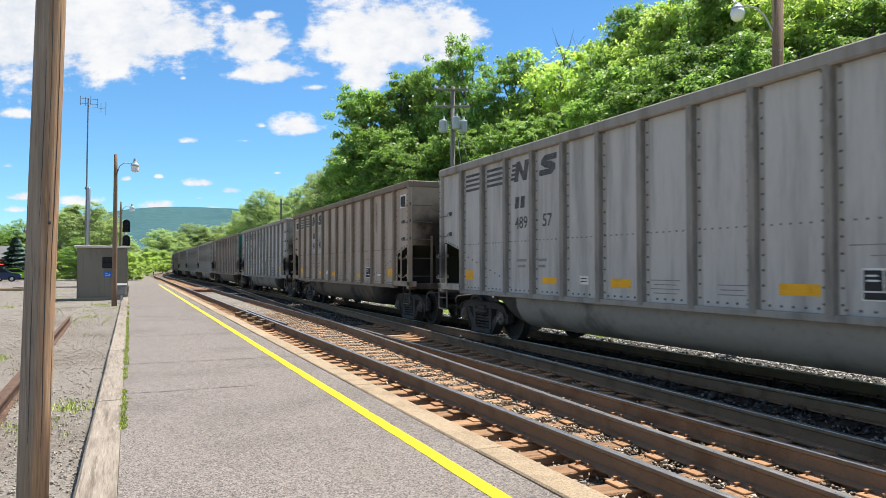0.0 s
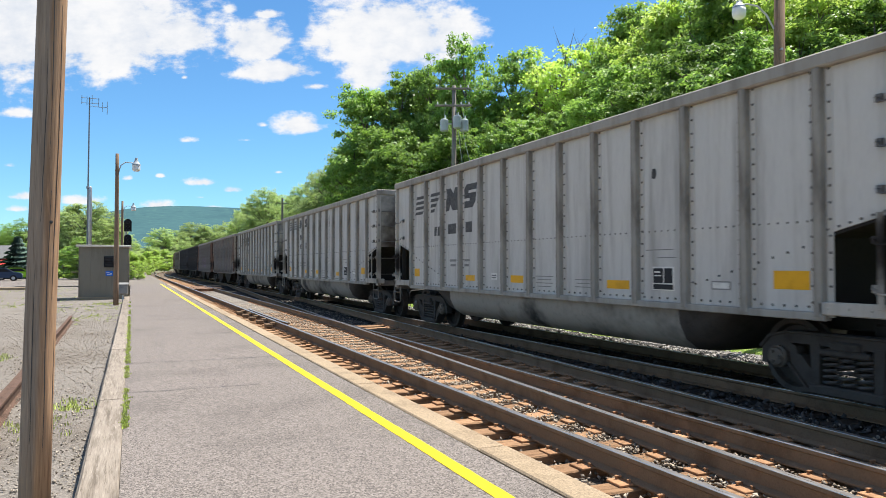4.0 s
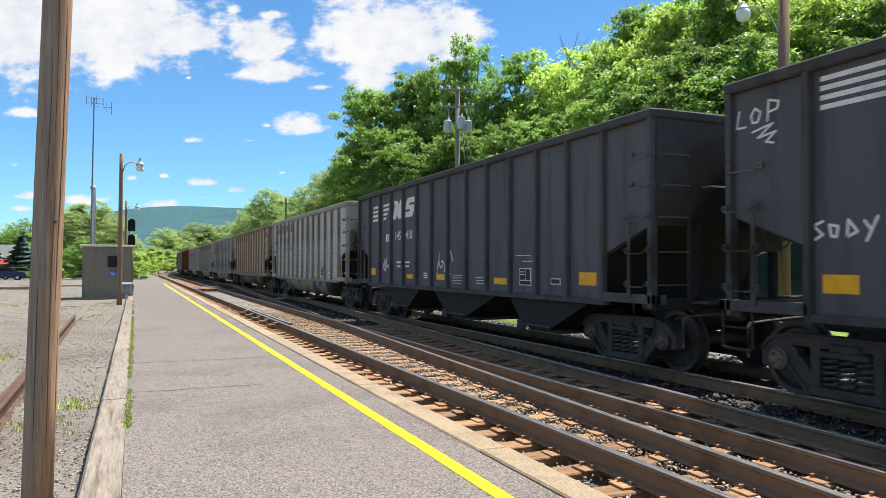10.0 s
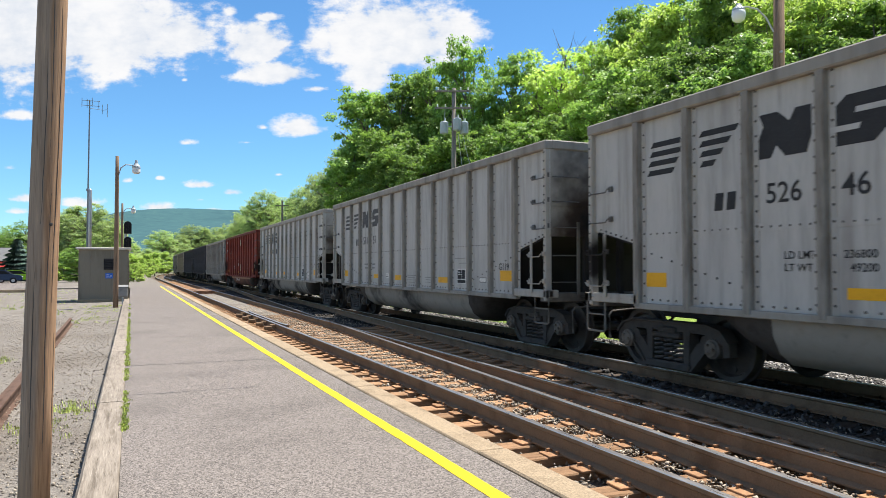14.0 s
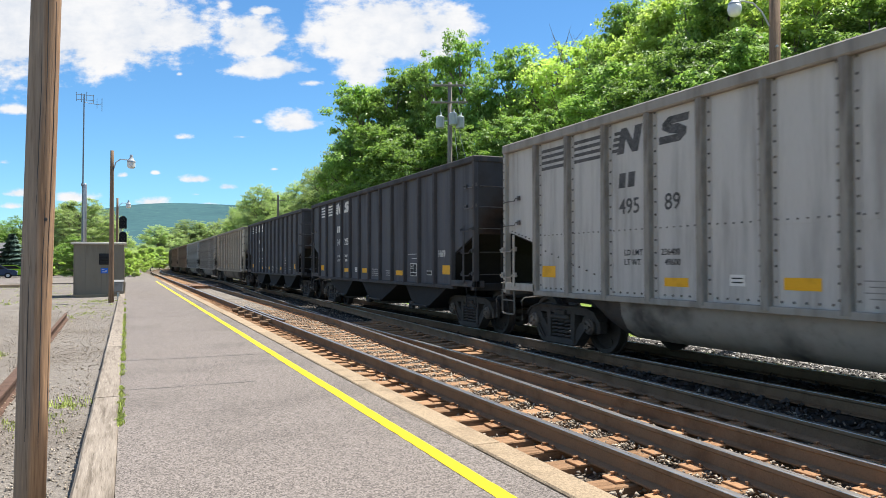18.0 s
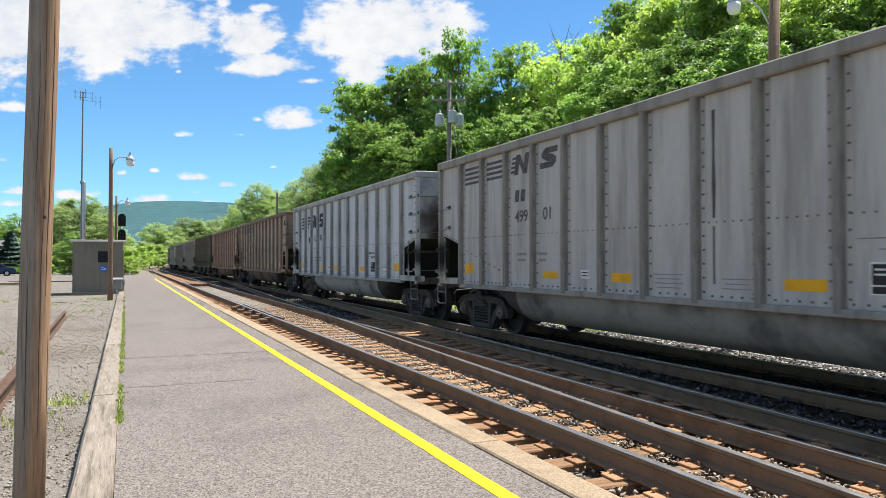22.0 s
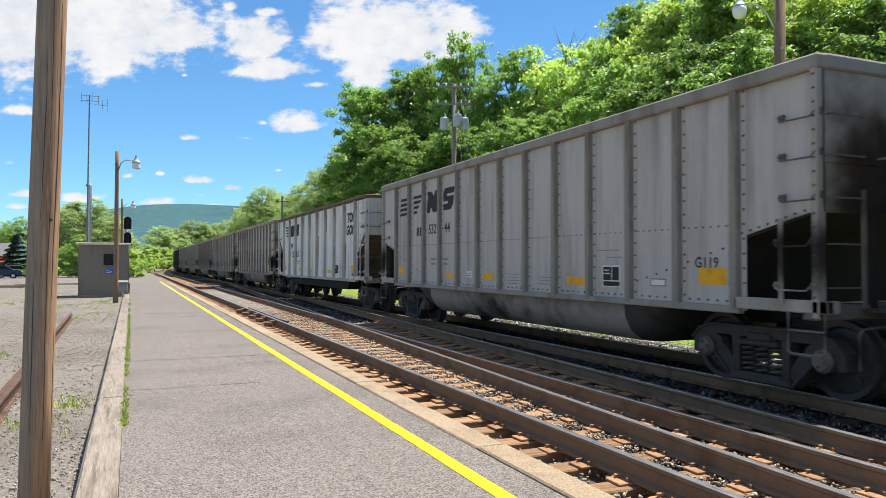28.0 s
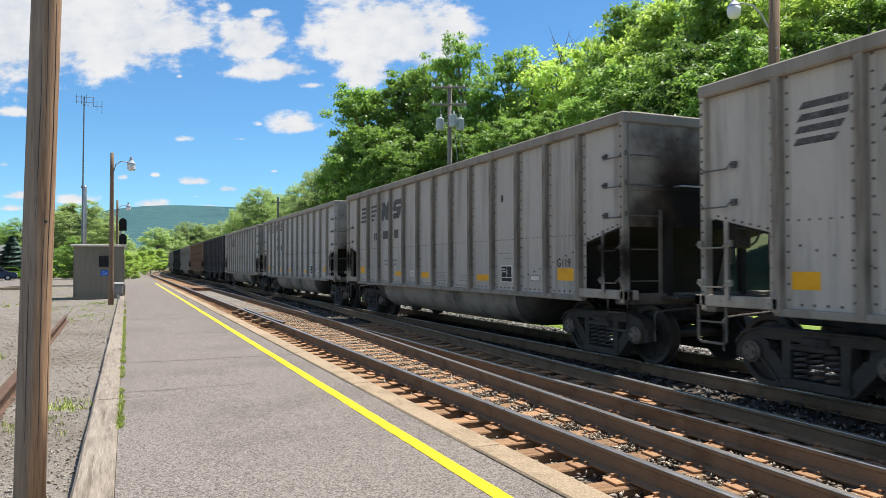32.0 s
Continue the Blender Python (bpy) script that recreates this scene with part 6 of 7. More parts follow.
def bay_hopper(name, rounded=False):
    car = thing(name, "open-top coal hopper car", "rail car")
    if rounded:
        add_shell(car, [HALF - 0.90 - 1.012 * k for k in range(13)], rivets=False, cut0=1.72, cut1=2.15, rib_wide=0.10, first=0.90, tall_ladder=True)
        bays = ([(2.2, 0.98), (2.6, 0.90), (3.34, 0.57), (3.95, 0.38), (4.47, 0.28), (5.1, 0.25), (5.6, 0.29), (6.2, 0.50), (6.85, 0.98)], [(7.25, 0.98), (8.2, 0.59), (8.65, 0.43), (9.08, 0.34), (9.6, 0.27), (10.1, 0.30), (10.8, 0.46), (11.75, 0.98)])
    else:
        add_shell(car, RIBS, rivets=False, cut0=1.72, cut1=2.15, rib_wide=0.10, tall_ladder=True, rim=0.135)
        bays = ([(1.75, 0.98), (2.35, 0.90), (3.55, 0.38), (4.25, 0.36), (5.25, 0.98)], [(6.05, 0.98), (6.95, 0.38), (7.95, 0.37), (9.65, 0.98)], [(9.98, 0.98), (10.6, 0.38), (11.5, 0.37), (12.7, 0.90), (12.9, 0.98)])
    for o in bays:
        pts = [(HALF - a, z) for a, z in o]
        part("hopper_bay", Shape().prism("x", pts, -1.47, 1.47), "car_grime", car)
        if rounded:
            continue
        (y1, _), (y0, _) = sorted(pts, key=lambda q: q[1])[:2]
        y0, y1 = sorted((y0, y1))
        d = Shape().box(-1.3, 1.3, y0 - 0.1, y1 + 0.1, 0.30, 0.37, 0.01).tube([(-1.5, y0 - 0.1, 0.42), (-1.5, y1 + 0.1, 0.42)], 0.03, 6)
        d.box(-1.54, -1.44, y1 - 0.06, y1 + 0.16, 0.30, 0.50, 0.02).tube([(-1.56, y1 + 0.05, 0.40), (-1.40, y1 + 0.05, 0.40)], 0.05, 8)
        part("discharge_door", d, "under_steel", car)
    if rounded:
        for o in car.children:
            if o.name.split(".")[0] == "end_sheet":
                o.data.materials[0] = MATS["car_paint"]
        for e, high in ((-1, 3.5), (1, 2.4)):
            s = Shape().tube([(-SIDE - 0.03, e * (HALF - 0.66), 1.9), (-SIDE - 0.03, e * (HALF - 0.66), high)], 0.02, 6).tube([(-SIDE - 0.03, e * (HALF - 0.08), 1.0), (-SIDE - 0.03, e * (HALF - 0.08), high)], 0.02, 6)
            for z in (2.05, 2.4, 2.75, 3.1, 3.45):
                if z < high + 0.05:
                    s.tube([(-SIDE - 0.03, e * (HALF - 0.66), z), (-SIDE - 0.03, e * (HALF - 0.08), z)], 0.016, 6)
            part("side_ladder", s, "ladder_rust", car, "rusty tall side ladder")
    add_trucks(car)
    return car


def flat_gondola(name):
    car = thing(name, "open-top gondola", "rail car")
    add_shell(car, [HALF - 1.28 - 1.3217 * k for k in range(10)], rivets=False, cut0=1.80, cut1=2.46, top=3.66, rim=0.10, first=1.16, posts=True, tall_ladder=True)
    part("belly_sill", Shape().prism("x", [(-4.95, 0.97), (-4.6, 0.62), (4.6, 0.62), (4.95, 0.97)], -1.44, 1.44), "soot", car, "deep black belly girder")
    for o in car.children:
        if o.name.split(".")[0] == "end_sheet":
            o.data.materials[0] = MATS["car_paint"]
        if o.name.split(".")[0] == "slope_sheet":
            o.data.materials[0] = MATS["slope_rust"]
    for e in (-1,):
        s = Shape().tube([(-SIDE - 0.03, e * (HALF - 0.66), 1.9), (-SIDE - 0.03, e * (HALF - 0.66), 3.5)], 0.025, 6)
        for z in (2.1, 2.45, 2.8, 3.15, 3.45):
            s.tube([(-SIDE - 0.03, e * (HALF - 0.66), z), (-SIDE - 0.03, e * (HALF - 0.08), z)], 0.022, 6)
        part("side_ladder", s, "car_paint", car)
    add_trucks(car)
    return car


# where the far end of each car stands along the track at the start, and what each car is
FAR_END = {0: 15.47, 1: 31.99, 2: 48.01, 3: 64.5, 4: 80.8, 5: 96.82, 6: 112.88, 7: 128.9, 8: 144.83, 9: 160.89, 10: 176.73, 11: 192.59, 12: 208.65, 13: 224.66, 14: 240.4, 15: 256.4, 16: 272.38, 17: 288.23,
           18: 303.96, 19: 320.16, 20: 336.42, 21: 352.2, 22: 368.05, 23: 384.13, 24: 400.2, 25: 416.2, 26: 432.13, 27: 447.9, 28: 463.91, 29: 479.69, 30: 495.7, 31: 511.7}


def gone(t):
    """How far the train has gone by t seconds."""
    u = t / 32
    return 500.949 * u - 34.710 * u ** 2 + 38.635 * u ** 3 - 17.153 * u ** 4 + 0.984 * u ** 5


SPECS = [("tub", GREY), ("tub", TAN), ("tub", GREY), ("tub", TAN), ("tub", GREY), ("tub", GREY), ("tub", GREY), ("round", SOOT), ("round", SOOT), ("bay", BLACK), ("bay", BLACK), ("tub", GREY), ("tub", TAN), ("tub", GREY), ("tub", GREY),
         ("tub", GREY), ("red", RED), ("tub", GREY), ("bay", BLACK), ("bay", BLACK), ("tub", TAN), ("tub", GREY), ("tub", PALE), ("tub", TAN), ("tub", TAN), ("bay", SOOT), ("tub", GREY), ("tub", GREY), ("flat", PALE), ("tub", GREY), ("tub", GREY),
         ("tub", GREY)] + [("tub", GREY), ("tub", GREY), ("bay", BLACK), ("tub", TAN), ("tub", GREY), ("bay", BLACK), ("tub", GREY), ("tub", GREY), ("tub", TAN), ("bay", BLACK), ("tub", GREY), ("tub", GREY), ("tub", GREY)]
CARS = []
ONTO = Matrix(((0, 0, -1, 0), (-1, 0, 0, 0), (0, 1, 0, 0), (0, 0, 0, 1)))      # lettering reads along the near side
MADE = {}


def decal(car, name, a, z, w, h, material, label="", lift=0.0, slant=0.0):
    """A painted or glued-on patch, its middle a metres from the far end and z over the rail."""
    key = (name, round(w, 3), round(h, 3), material, slant)
    if key not in MADE:
        s = Shape()
        o = [(-w / 2 - slant, -h / 2), (w / 2 - slant, -h / 2), (w / 2 + slant, h / 2), (-w / 2 + slant, h / 2)]
        s.prism("z", o, 0.0015, 0.004)
        MADE[key] = s.mesh(name, material)
    return part(name, MADE[key], None, car, label, at=Matrix.Translation((FACE - lift, HALF - a, z)) @ ONTO)


def words(car, name, text, a, z, tall, material, label="", lift=0.0, bold=0.012, slant=0.0):
    key = (text, round(tall, 3), material)
    if key not in MADE:
        c = bpy.data.curves.new("lettering", "FONT")
        c.body, c.size, c.align_x, c.align_y, c.extrude, c.resolution_u = text, tall / 0.69, "CENTER", "CENTER", 0.0015, 3
        c.offset, c.shear = bold * tall, slant
        tmp = bpy.data.objects.new("lettering", c)
        me = bpy.data.meshes.new_from_object(tmp)
        bpy.data.objects.remove(tmp)
        me.materials.clear()
        me.materials.append(MATS[material])
        MADE[key] = me
    return part(name, MADE[key], None, car, label, at=Matrix.Translation((FACE - 0.0045 - lift, HALF - a, z)) @ ONTO)


def outline(car, name, pts, material, label="", lift=0.0):
    """A flat painted shape from an outline in metres along the side and up."""
    s = Shape().prism("z", pts, 0.0015, 0.0035)
    return part(name, s, material, car, label, at=Matrix.Translation((FACE - lift, HALF, 0)) @ ONTO)


def scribble(car, a, z, w, h, material, seed, thick=0.022, turns=5, lift=0.0, label="loose spray-painted scrawl"):
    rnd = random.Random(seed)
    ph = [rnd.uniform(0, 6.28) for _ in range(4)]
    n = 60
    pts = []
    for i in range(n + 1):
        t = i / n
        x = w * (t - 0.5) + 0.16 * w / turns * math.sin(6.28 * turns * t * 1.5 + ph[0]) * 1.6
        y = h * 0.42 * math.sin(6.28 * turns * t + ph[1]) * (0.6 + 0.4 * math.sin(6.28 * 1.3 * t + ph[2])) + 0.1 * h * math.sin(9 * t + ph[3])
        pts.append((x, y))
    v, f = [], []
    for i in range(n + 1):
        p, q = pts[max(i - 1, 0)], pts[min(i + 1, n)]
        d = Vector((q[0] - p[0], q[1] - p[1])).normalized()
        k = thick * (0.7 + 0.5 * abs(math.sin(i * 0.37 + ph[0])))
        v += [(pts[i][0] - d.y * k, pts[i][1] + d.x * k, 0.003), (pts[i][0] + d.y * k, pts[i][1] - d.x * k, 0.003)]
        if i:
            f.append((2 * i - 2, 2 * i - 1, 2 * i + 1, 2 * i))
    s = Shape().add(v, f)
    return part("scrawl", s, material, car, label, at=Matrix.Translation((FACE - lift, HALF - a, z)) @ ONTO)


def strokes(car, lines, thick, material, label="", lift=0.0, name="spray_stroke"):
    """Sprayed lines: each one a ribbon with rounded bends and ends, through points along the side and up."""
    for line in lines:
        s = Shape()
        for (a0, z0), (a1, z1) in zip(line, line[1:]):
            d = math.hypot(a1 - a0, z1 - z0)
            nx, nz = -(z1 - z0) / d * thick / 2, (a1 - a0) / d * thick / 2
            s.add([(a0 + nx, z0 + nz, 0.003), (a0 - nx, z0 - nz, 0.003), (a1 - nx, z1 - nz, 0.003), (a1 + nx, z1 + nz, 0.003)], [(0, 1, 2, 3)])
        for k, (a, z) in enumerate(line):
            up = 0.003 + 0.0002 * (k % 3 + 1)
            s.add([(a + thick / 2 * math.cos(j * 0.5236), z + thick / 2 * math.sin(j * 0.5236), up) for j in range(12)], [tuple(range(12))])
        part(name, s, material, car, label, at=Matrix.Translation((FACE - lift, HALF, 0)) @ ONTO)


def blot(car, a, z, w, h, material, seed, label="", name="paint_patch", lift=0.0, jag=0.18, n=28):
    """An uneven rounded patch."""
    rnd = random.Random(seed)
    pts = []
    for i in range(n):
        t = 6.28319 * i / n
        k = 1 + jag * (noise.noise((math.cos(t) * 1.5, math.sin(t) * 1.5, seed * 3.1)) + 0.4 * rnd.uniform(-1, 1))
        pts.append((a + w / 2 * math.copysign(abs(math.cos(t)) ** 0.7, math.cos(t)) * k, z + h / 2 * math.copysign(abs(math.sin(t)) ** 0.7, math.sin(t)) * k))
    return outline(car, name, pts, material, label, lift)


def streak(car, a, top, long, wide, material, seed, label="dark run of spilt tar", lift=0.0):
    rnd = random.Random(seed)
    n = 14
    l, r = [], []
    for i in range(n + 1):
        t = i / n
        k = wide * (0.35 + 0.65 * abs(noise.noise((t * 3.3, seed, 1.7))) + 0.25 * rnd.random()) * (1 - 0.6 * t ** 2)
        m = 0.25 * wide * noise.noise((t * 2.2, seed, 8.1))
        l.append((a + m - k / 2, top - long * t))
        r.append((a + m + k / 2, top - long * t))
    return outline(car, "streak", l + r[::-1], material, label, lift)


def emblem(car, style, material, field=None, z=3.31, start=1.15):
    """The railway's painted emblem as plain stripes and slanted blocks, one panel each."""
    p = [start + 1.01 * k + 0.505 for k in range(4)]
    if style == 1:
        for k in (0, 1):
            if field:
                decal(car, "emblem_field", p[k], z, 0.80, 0.48, field)
            for j in range(4):
                decal(car, "emblem_stripe", p[k], z + 0.155 - 0.103 * j, 0.74, 0.055, material, lift=0.0045 if field else 0)
        for k in (2, 3):
            if field:
                decal(car, "emblem_field", p[k], z, 0.80, 0.50, field)
        up = 0.0045 if field else 0
        x = p[2]
        # slanted block with a sloping waist, trailing stripes to one side
        outline(car, "emblem_block", [(x - 0.24, z - 0.19), (x - 0.08, z - 0.19), (x - 0.04, z + 0.02), (x + 0.11, z - 0.19), (x + 0.24, z - 0.19), (x + 0.34, z + 0.19), (x + 0.18, z + 0.19), (x + 0.13, z - 0.02), (x - 0.01, z + 0.19), (x - 0.14, z + 0.19)], material, lift=up)
        for j in range(4):
            decal(car, "emblem_stripe", x - 0.27 + 0.02 * (3 - j), z + 0.13 - 0.085 * j, 0.18, 0.05, material, lift=up)
        x = p[3] - 0.03
        outline(car, "emblem_block", [(x - 0.29, z - 0.18), (x + 0.12, z - 0.18), (x + 0.24, z - 0.10), (x + 0.25, z - 0.01), (x + 0.10, z + 0.06), (x - 0.06, z + 0.075), (x + 0.28, z + 0.075), (x + 0.30, z + 0.18), (x - 0.10, z + 0.18), (x - 0.22, z + 0.10),
                                      (x - 0.23, z + 0.02), (x - 0.08, z - 0.05), (x + 0.07, z - 0.075), (x - 0.29, z - 0.075)], material, lift=up)
    else:
        z -= 0.28
        for j in range(4):
            y = z + 0.2 - 0.13 * j
            decal(car, "emblem_stripe", p[0] + 0.06 - 0.05 * j + 0.05, y, 0.66 - 0.10 * j * 0.5, 0.075, material, slant=0.03)
            decal(car, "emblem_stripe", p[1] + 0.02 - 0.06 * j, y, 0.62 - 0.13 * j, 0.075, material, slant=0.03)
        x = p[2] - 0.05
        outline(car, "emblem_block", [(x - 0.42, z - 0.26), (x - 0.14, z - 0.26), (x - 0.06, z - 0.12), (x + 0.06, z - 0.26), (x + 0.34, z - 0.26), (x + 0.48, z + 0.14), (x + 0.42, z + 0.26), (x + 0.2, z + 0.26), (x + 0.12, z + 0.13), (x - 0.04, z + 0.26), (x - 0.3, z + 0.26), (x - 0.24, z + 0.12)], material)
        x = p[3] - 0.12
        outline(car, "emblem_block", [(x - 0.36, z - 0.26), (x + 0.18, z - 0.26), (x + 0.32, z - 0.13), (x + 0.40, z + 0.26), (x - 0.12, z + 0.26), (x - 0.27, z + 0.14)], material)
        outline(car, "emblem_slit", [(x - 0.33, z - 0.11), (x + 0.02, z - 0.11), (x + 0.04, z - 0.05), (x - 0.32, z - 0.05)], "own_flat", lift=0.004).color = car.children[0].color
        outline(car, "emblem_slit", [(x - 0.02, z + 0.06), (x + 0.36, z + 0.06), (x + 0.37, z + 0.12), (x - 0.01, z + 0.12)], "own_flat", lift=0.004).color = car.children[0].color


def numbering(car, style, left, right, material, field=None, bars_only=False, shift=0.0, drop=0.0):
    """Reporting mark as a bar pair, then the car's number to both sides of a rib."""
    p = [1.15 + 1.01 * k + 0.505 + shift for k in range(5)]
    up = 0.0
    if field:
        for k in (2, 3):
            decal(car, "number_field", p[k], 2.44, 0.80, 0.84, field)
        up = 0.0045
    if style == 1:
        for d in (-0.12, 0.09):
            decal(car, "mark_bar", p[2] + d, 2.72 - 0.5 * drop, 0.15, 0.22, material, slant=0.012, lift=up)
        la, ra, z, tall = p[2] + 0.04, p[3] - 0.06, 2.32 - drop, 0.22
    else:
        for d in (-0.10, 0.10):
            decal(car, "mark_bar", p[1] + 0.12 + d, 2.33, 0.14, 0.22, material, slant=0.012, lift=up)
        la, ra, z, tall = p[2] - 0.02, p[3] - 0.14, 2.35, 0.23
    if bars_only:
        decal(car, "number_bar", la, z, 0.45, tall, material, lift=up)
        decal(car, "number_bar", ra, z, 0.32, tall, material, lift=up)
    else:
        words(car, "car_number", left, la, z, tall, material, lift=up)
        words(car, "car_number", right, ra, z, tall, material, lift=up)


def small_marks(car, kind, ink, rnd, worded=False, far=False, sized=False):
    """Reflectors, placards and fine stencilling along the foot of the side."""
    sill = 1.30
    up = 1.80 if kind == "round" else 1.33
    for a, z, w, h in ((1.47, up, 0.42, 0.20), (4.66, 1.25, 0.46, 0.12), (6.66, 1.25, 0.48, 0.14), (9.78, 1.23, 0.54, 0.13), (12.84, up, 0.48, 0.21)):
        decal(car, "reflector", a + rnd.uniform(-0.05, 0.05), z + rnd.uniform(-0.02, 0.02), w, h, "orange_mark", "orange reflective patch")
    if far:
        return
    decal(car, "placard", 5.74, 1.28, 0.24, 0.14, "white_letter")
    for j in range(2):
        decal(car, "placard_line", 5.74, 1.305 - 0.05 * j, 0.17, 0.016, "black_letter", lift=0.0045)
    decal(car, "stencil_box", 10.78, 1.32, 0.44, 0.33, "white_letter", "white-edged black stencil box")
    decal(car, "stencil_panel", 10.68, 1.36, 0.20, 0.205, "black_letter", lift=0.0045)
    decal(car, "stencil_panel", 10.885, 1.36, 0.165, 0.205, "black_letter", lift=0.0045)
    decal(car, "stencil_panel", 10.78, 1.205, 0.40, 0.07, "black_letter", lift=0.0045)
    decal(car, "stencil_line", 10.67, 1.41, 0.12, 0.02, "white_letter", lift=0.009)
    decal(car, "stencil_line", 10.68, 1.36, 0.14, 0.02, "white_letter", lift=0.009)
    for a, z, w, n in ((3.72, 1.62, 0.36, 2), (4.40, 1.62, 0.40, 2), (10.70, 1.72, 0.56, 1), (10.85, 1.61, 0.38, 1), (7.66, 1.31, 0.58, 4), (8.86, 1.27, 0.46, 3)):
        if (worded and a < 6) or (sized and a > 10) or (kind == "round" and 6 < a < 10):
            continue
        for j in range(n):
            decal(car, "stencil_bar", a, z - (0.11 if a < 7 or a > 10 else 0.06) * j, w * (1 - 0.2 * (j % 2)), 0.05 if a < 6 else 0.014, ink)
    s = decal(car, "end_plate", 11.84, 1.25, 0.32, 0.11, ink)
    decal(car, "end_plate_face", 11.84, 1.25, 0.28, 0.075, "white_letter" if kind != "bay" else "black_letter", lift=0.0045)


NUMBERS = {0: (1, "489", "57"), 1: (1, "461", "40"), 2: (1, "491", "74"), 3: (0, "43", "006"), 4: (2, "", ""), 5: (1, "497", "13"), 6: (2, "528", "57"), 9: (1, "146", "744"), 10: (2, "145", "418"), 11: (1, "496", "63"), 12: (1, "464", "58"),
           13: (2, "526", "46"), 14: (2, "511", "51"), 15: (2, "", ""), 17: (1, "495", "89"), 18: (1, "149", "205"), 19: (1, "148", "941"), 20: (1, "516", "65"), 21: (1, "499", "01"), 22: (2, "513", "97"), 23: (1, "465", "67"), 24: (1, "469", "33"),
           25: (1, "", ""), 26: (1, "501", "51"), 27: (2, "532", "44"), 29: (1, "481", "32"), 30: (2, "523", "66"), 31: (2, "", "")}


def dress(i, car, kind, colour):
    rnd = random.Random(400 + i)
    dark = kind in ("bay", "round")
    ink = "white_letter" if (dark or kind == "red") else "black_letter"
    if not dark and kind == "tub" and i not in (13, 22, 27):
        ink = "worn_black"
    faint = "white_letter" if (dark or kind == "red") else "dim_letter"
    style, left, right = NUMBERS.get(i, (1 + i % 2, "", ""))
    tan = colour is TAN
    if kind in ("tub", "bay"):
        patch = "old_white" if (tan and i not in (3, 20)) else None
        if style:
            emblem(car, style, ink, patch, z=3.38 if kind == "bay" else 3.31)
        numbering(car, style or 1, left, right, ink, patch, bars_only=not left, shift=0 if style else -1.01, drop=0.12 if kind == "bay" else 0.0)
    small_marks(car, kind, faint, rnd, i in (9, 13, 17, 18, 19), i > 32, i == 22)
    if kind == "tub" and i in (6, 29, 17, 13, 14, 27, 31, 30):
        words(car, "class_mark", {6: "G119", 29: "G116"}.get(i, "G119"), 12.76, 1.52, 0.13, "black_letter")
    if i == 9:
        words(car, "class_mark", "H65", 12.72, 1.75, 0.16, ink)
        words(car, "notice", "EMPTY LOAD", 12.76, 2.30, 0.075, ink)
        words(car, "notice", "1/4 ADJ BLOCK", 12.76, 2.17, 0.066, ink)
    if i == 18:
        words(car, "class_mark", "H69", 12.6, 1.70, 0.16, ink)
    for n, load, light in ((9, "229200", "56800"), (18, "230000", "56000"), (19, "229900", "56100")):
        if i == n:
            for txt, a, z in (("LD LMT", 3.74, 1.73), (load, 4.58, 1.73), ("LT WT", 3.72, 1.58), (light, 4.60, 1.58)):
                words(car, "weight_mark", txt, a, z, 0.078, ink)
    if i == 13:
        for txt, a, z in (("LD LMT", 3.86, 1.64), ("236800", 4.58, 1.64), ("LT WT", 3.84, 1.50), ("49200", 4.62, 1.50)):
            words(car, "weight_mark", txt, a, z, 0.085, "black_letter")
    if i == 17:
        for txt, a, z in (("LD LMT", 3.80, 1.64), ("236400", 4.58, 1.64), ("LT WT", 3.78, 1.50), ("49600", 4.62, 1.50)):
            words(car, "weight_mark", txt, a, z, 0.085, "black_letter")
    if i == 22:
        words(car, "size_mark", "EXW 10-8  H 12-7", 10.75, 1.72, 0.07, "black_letter")
        words(car, "size_mark", "CU FT 4022", 10.82, 1.60, 0.07, "black_letter")
    # wear and paint of single cars
    if i == 2:
        streak(car, 6.48, 3.42, 0.80, 0.10, "tar", 3)
        streak(car, 7.62, 3.10, 1.95, 0.17, "tar", 4)
        streak(car, 3.42, 2.30, 1.15, 0.16, "tar", 8)
        outline(car, "tar_patch", [(8.50, 1.10), (8.46, 1.72), (8.56, 1.86), (8.72, 1.93), (8.84, 1.86), (8.90, 1.60), (8.88, 1.10)], "tar", "dark patch of spilt tar")
        streak(car, 7.45, 3.3, 0.8, 0.05, "tar", 6)
        streak(car, 8.42, 2.95, 0.5, 0.05, "tar", 9)
        blot(car, 9.6, 1.62, 0.85, 0.55, "dust_pink", 12, "pinkish dusty stain", jag=0.3, lift=-0.0005)
    if i == 3:
        decal(car, "repaint_panel", 13.72, 2.85, 1.0, 1.15, "teal_paint", "teal-green repainted end panel")
        end = [o for o in car.children if o.name.split(".")[0] == "end_sheet"][0]
        end.color = (0.02, 0.17, 0.13, 0.4)
        blot(car, 10.6, 1.45, 0.12, 0.16, "tar", 4, "small black paint blot")
    if i == 6:
        blot(car, 9.65, 2.75, 0.14, 0.2, "tar", 2, "small black paint blot")
        blot(car, 9.78, 2.55, 0.09, 0.12, "tar", 5, "small black paint blot")
        streak(car, 3.3, 1.98, 0.9, 0.45, "under_steel", 9, "soot stain under the number")
    if i in (5, 11, 21):
        streak(car, 6.2 if i != 11 else 7.6, 3.35, 1.2, 0.09, "tar", 11 + i)
        streak(car, 8.5, 3.4, 2.2, 0.18 if i == 11 else 0.08, "tar", 12 + i)
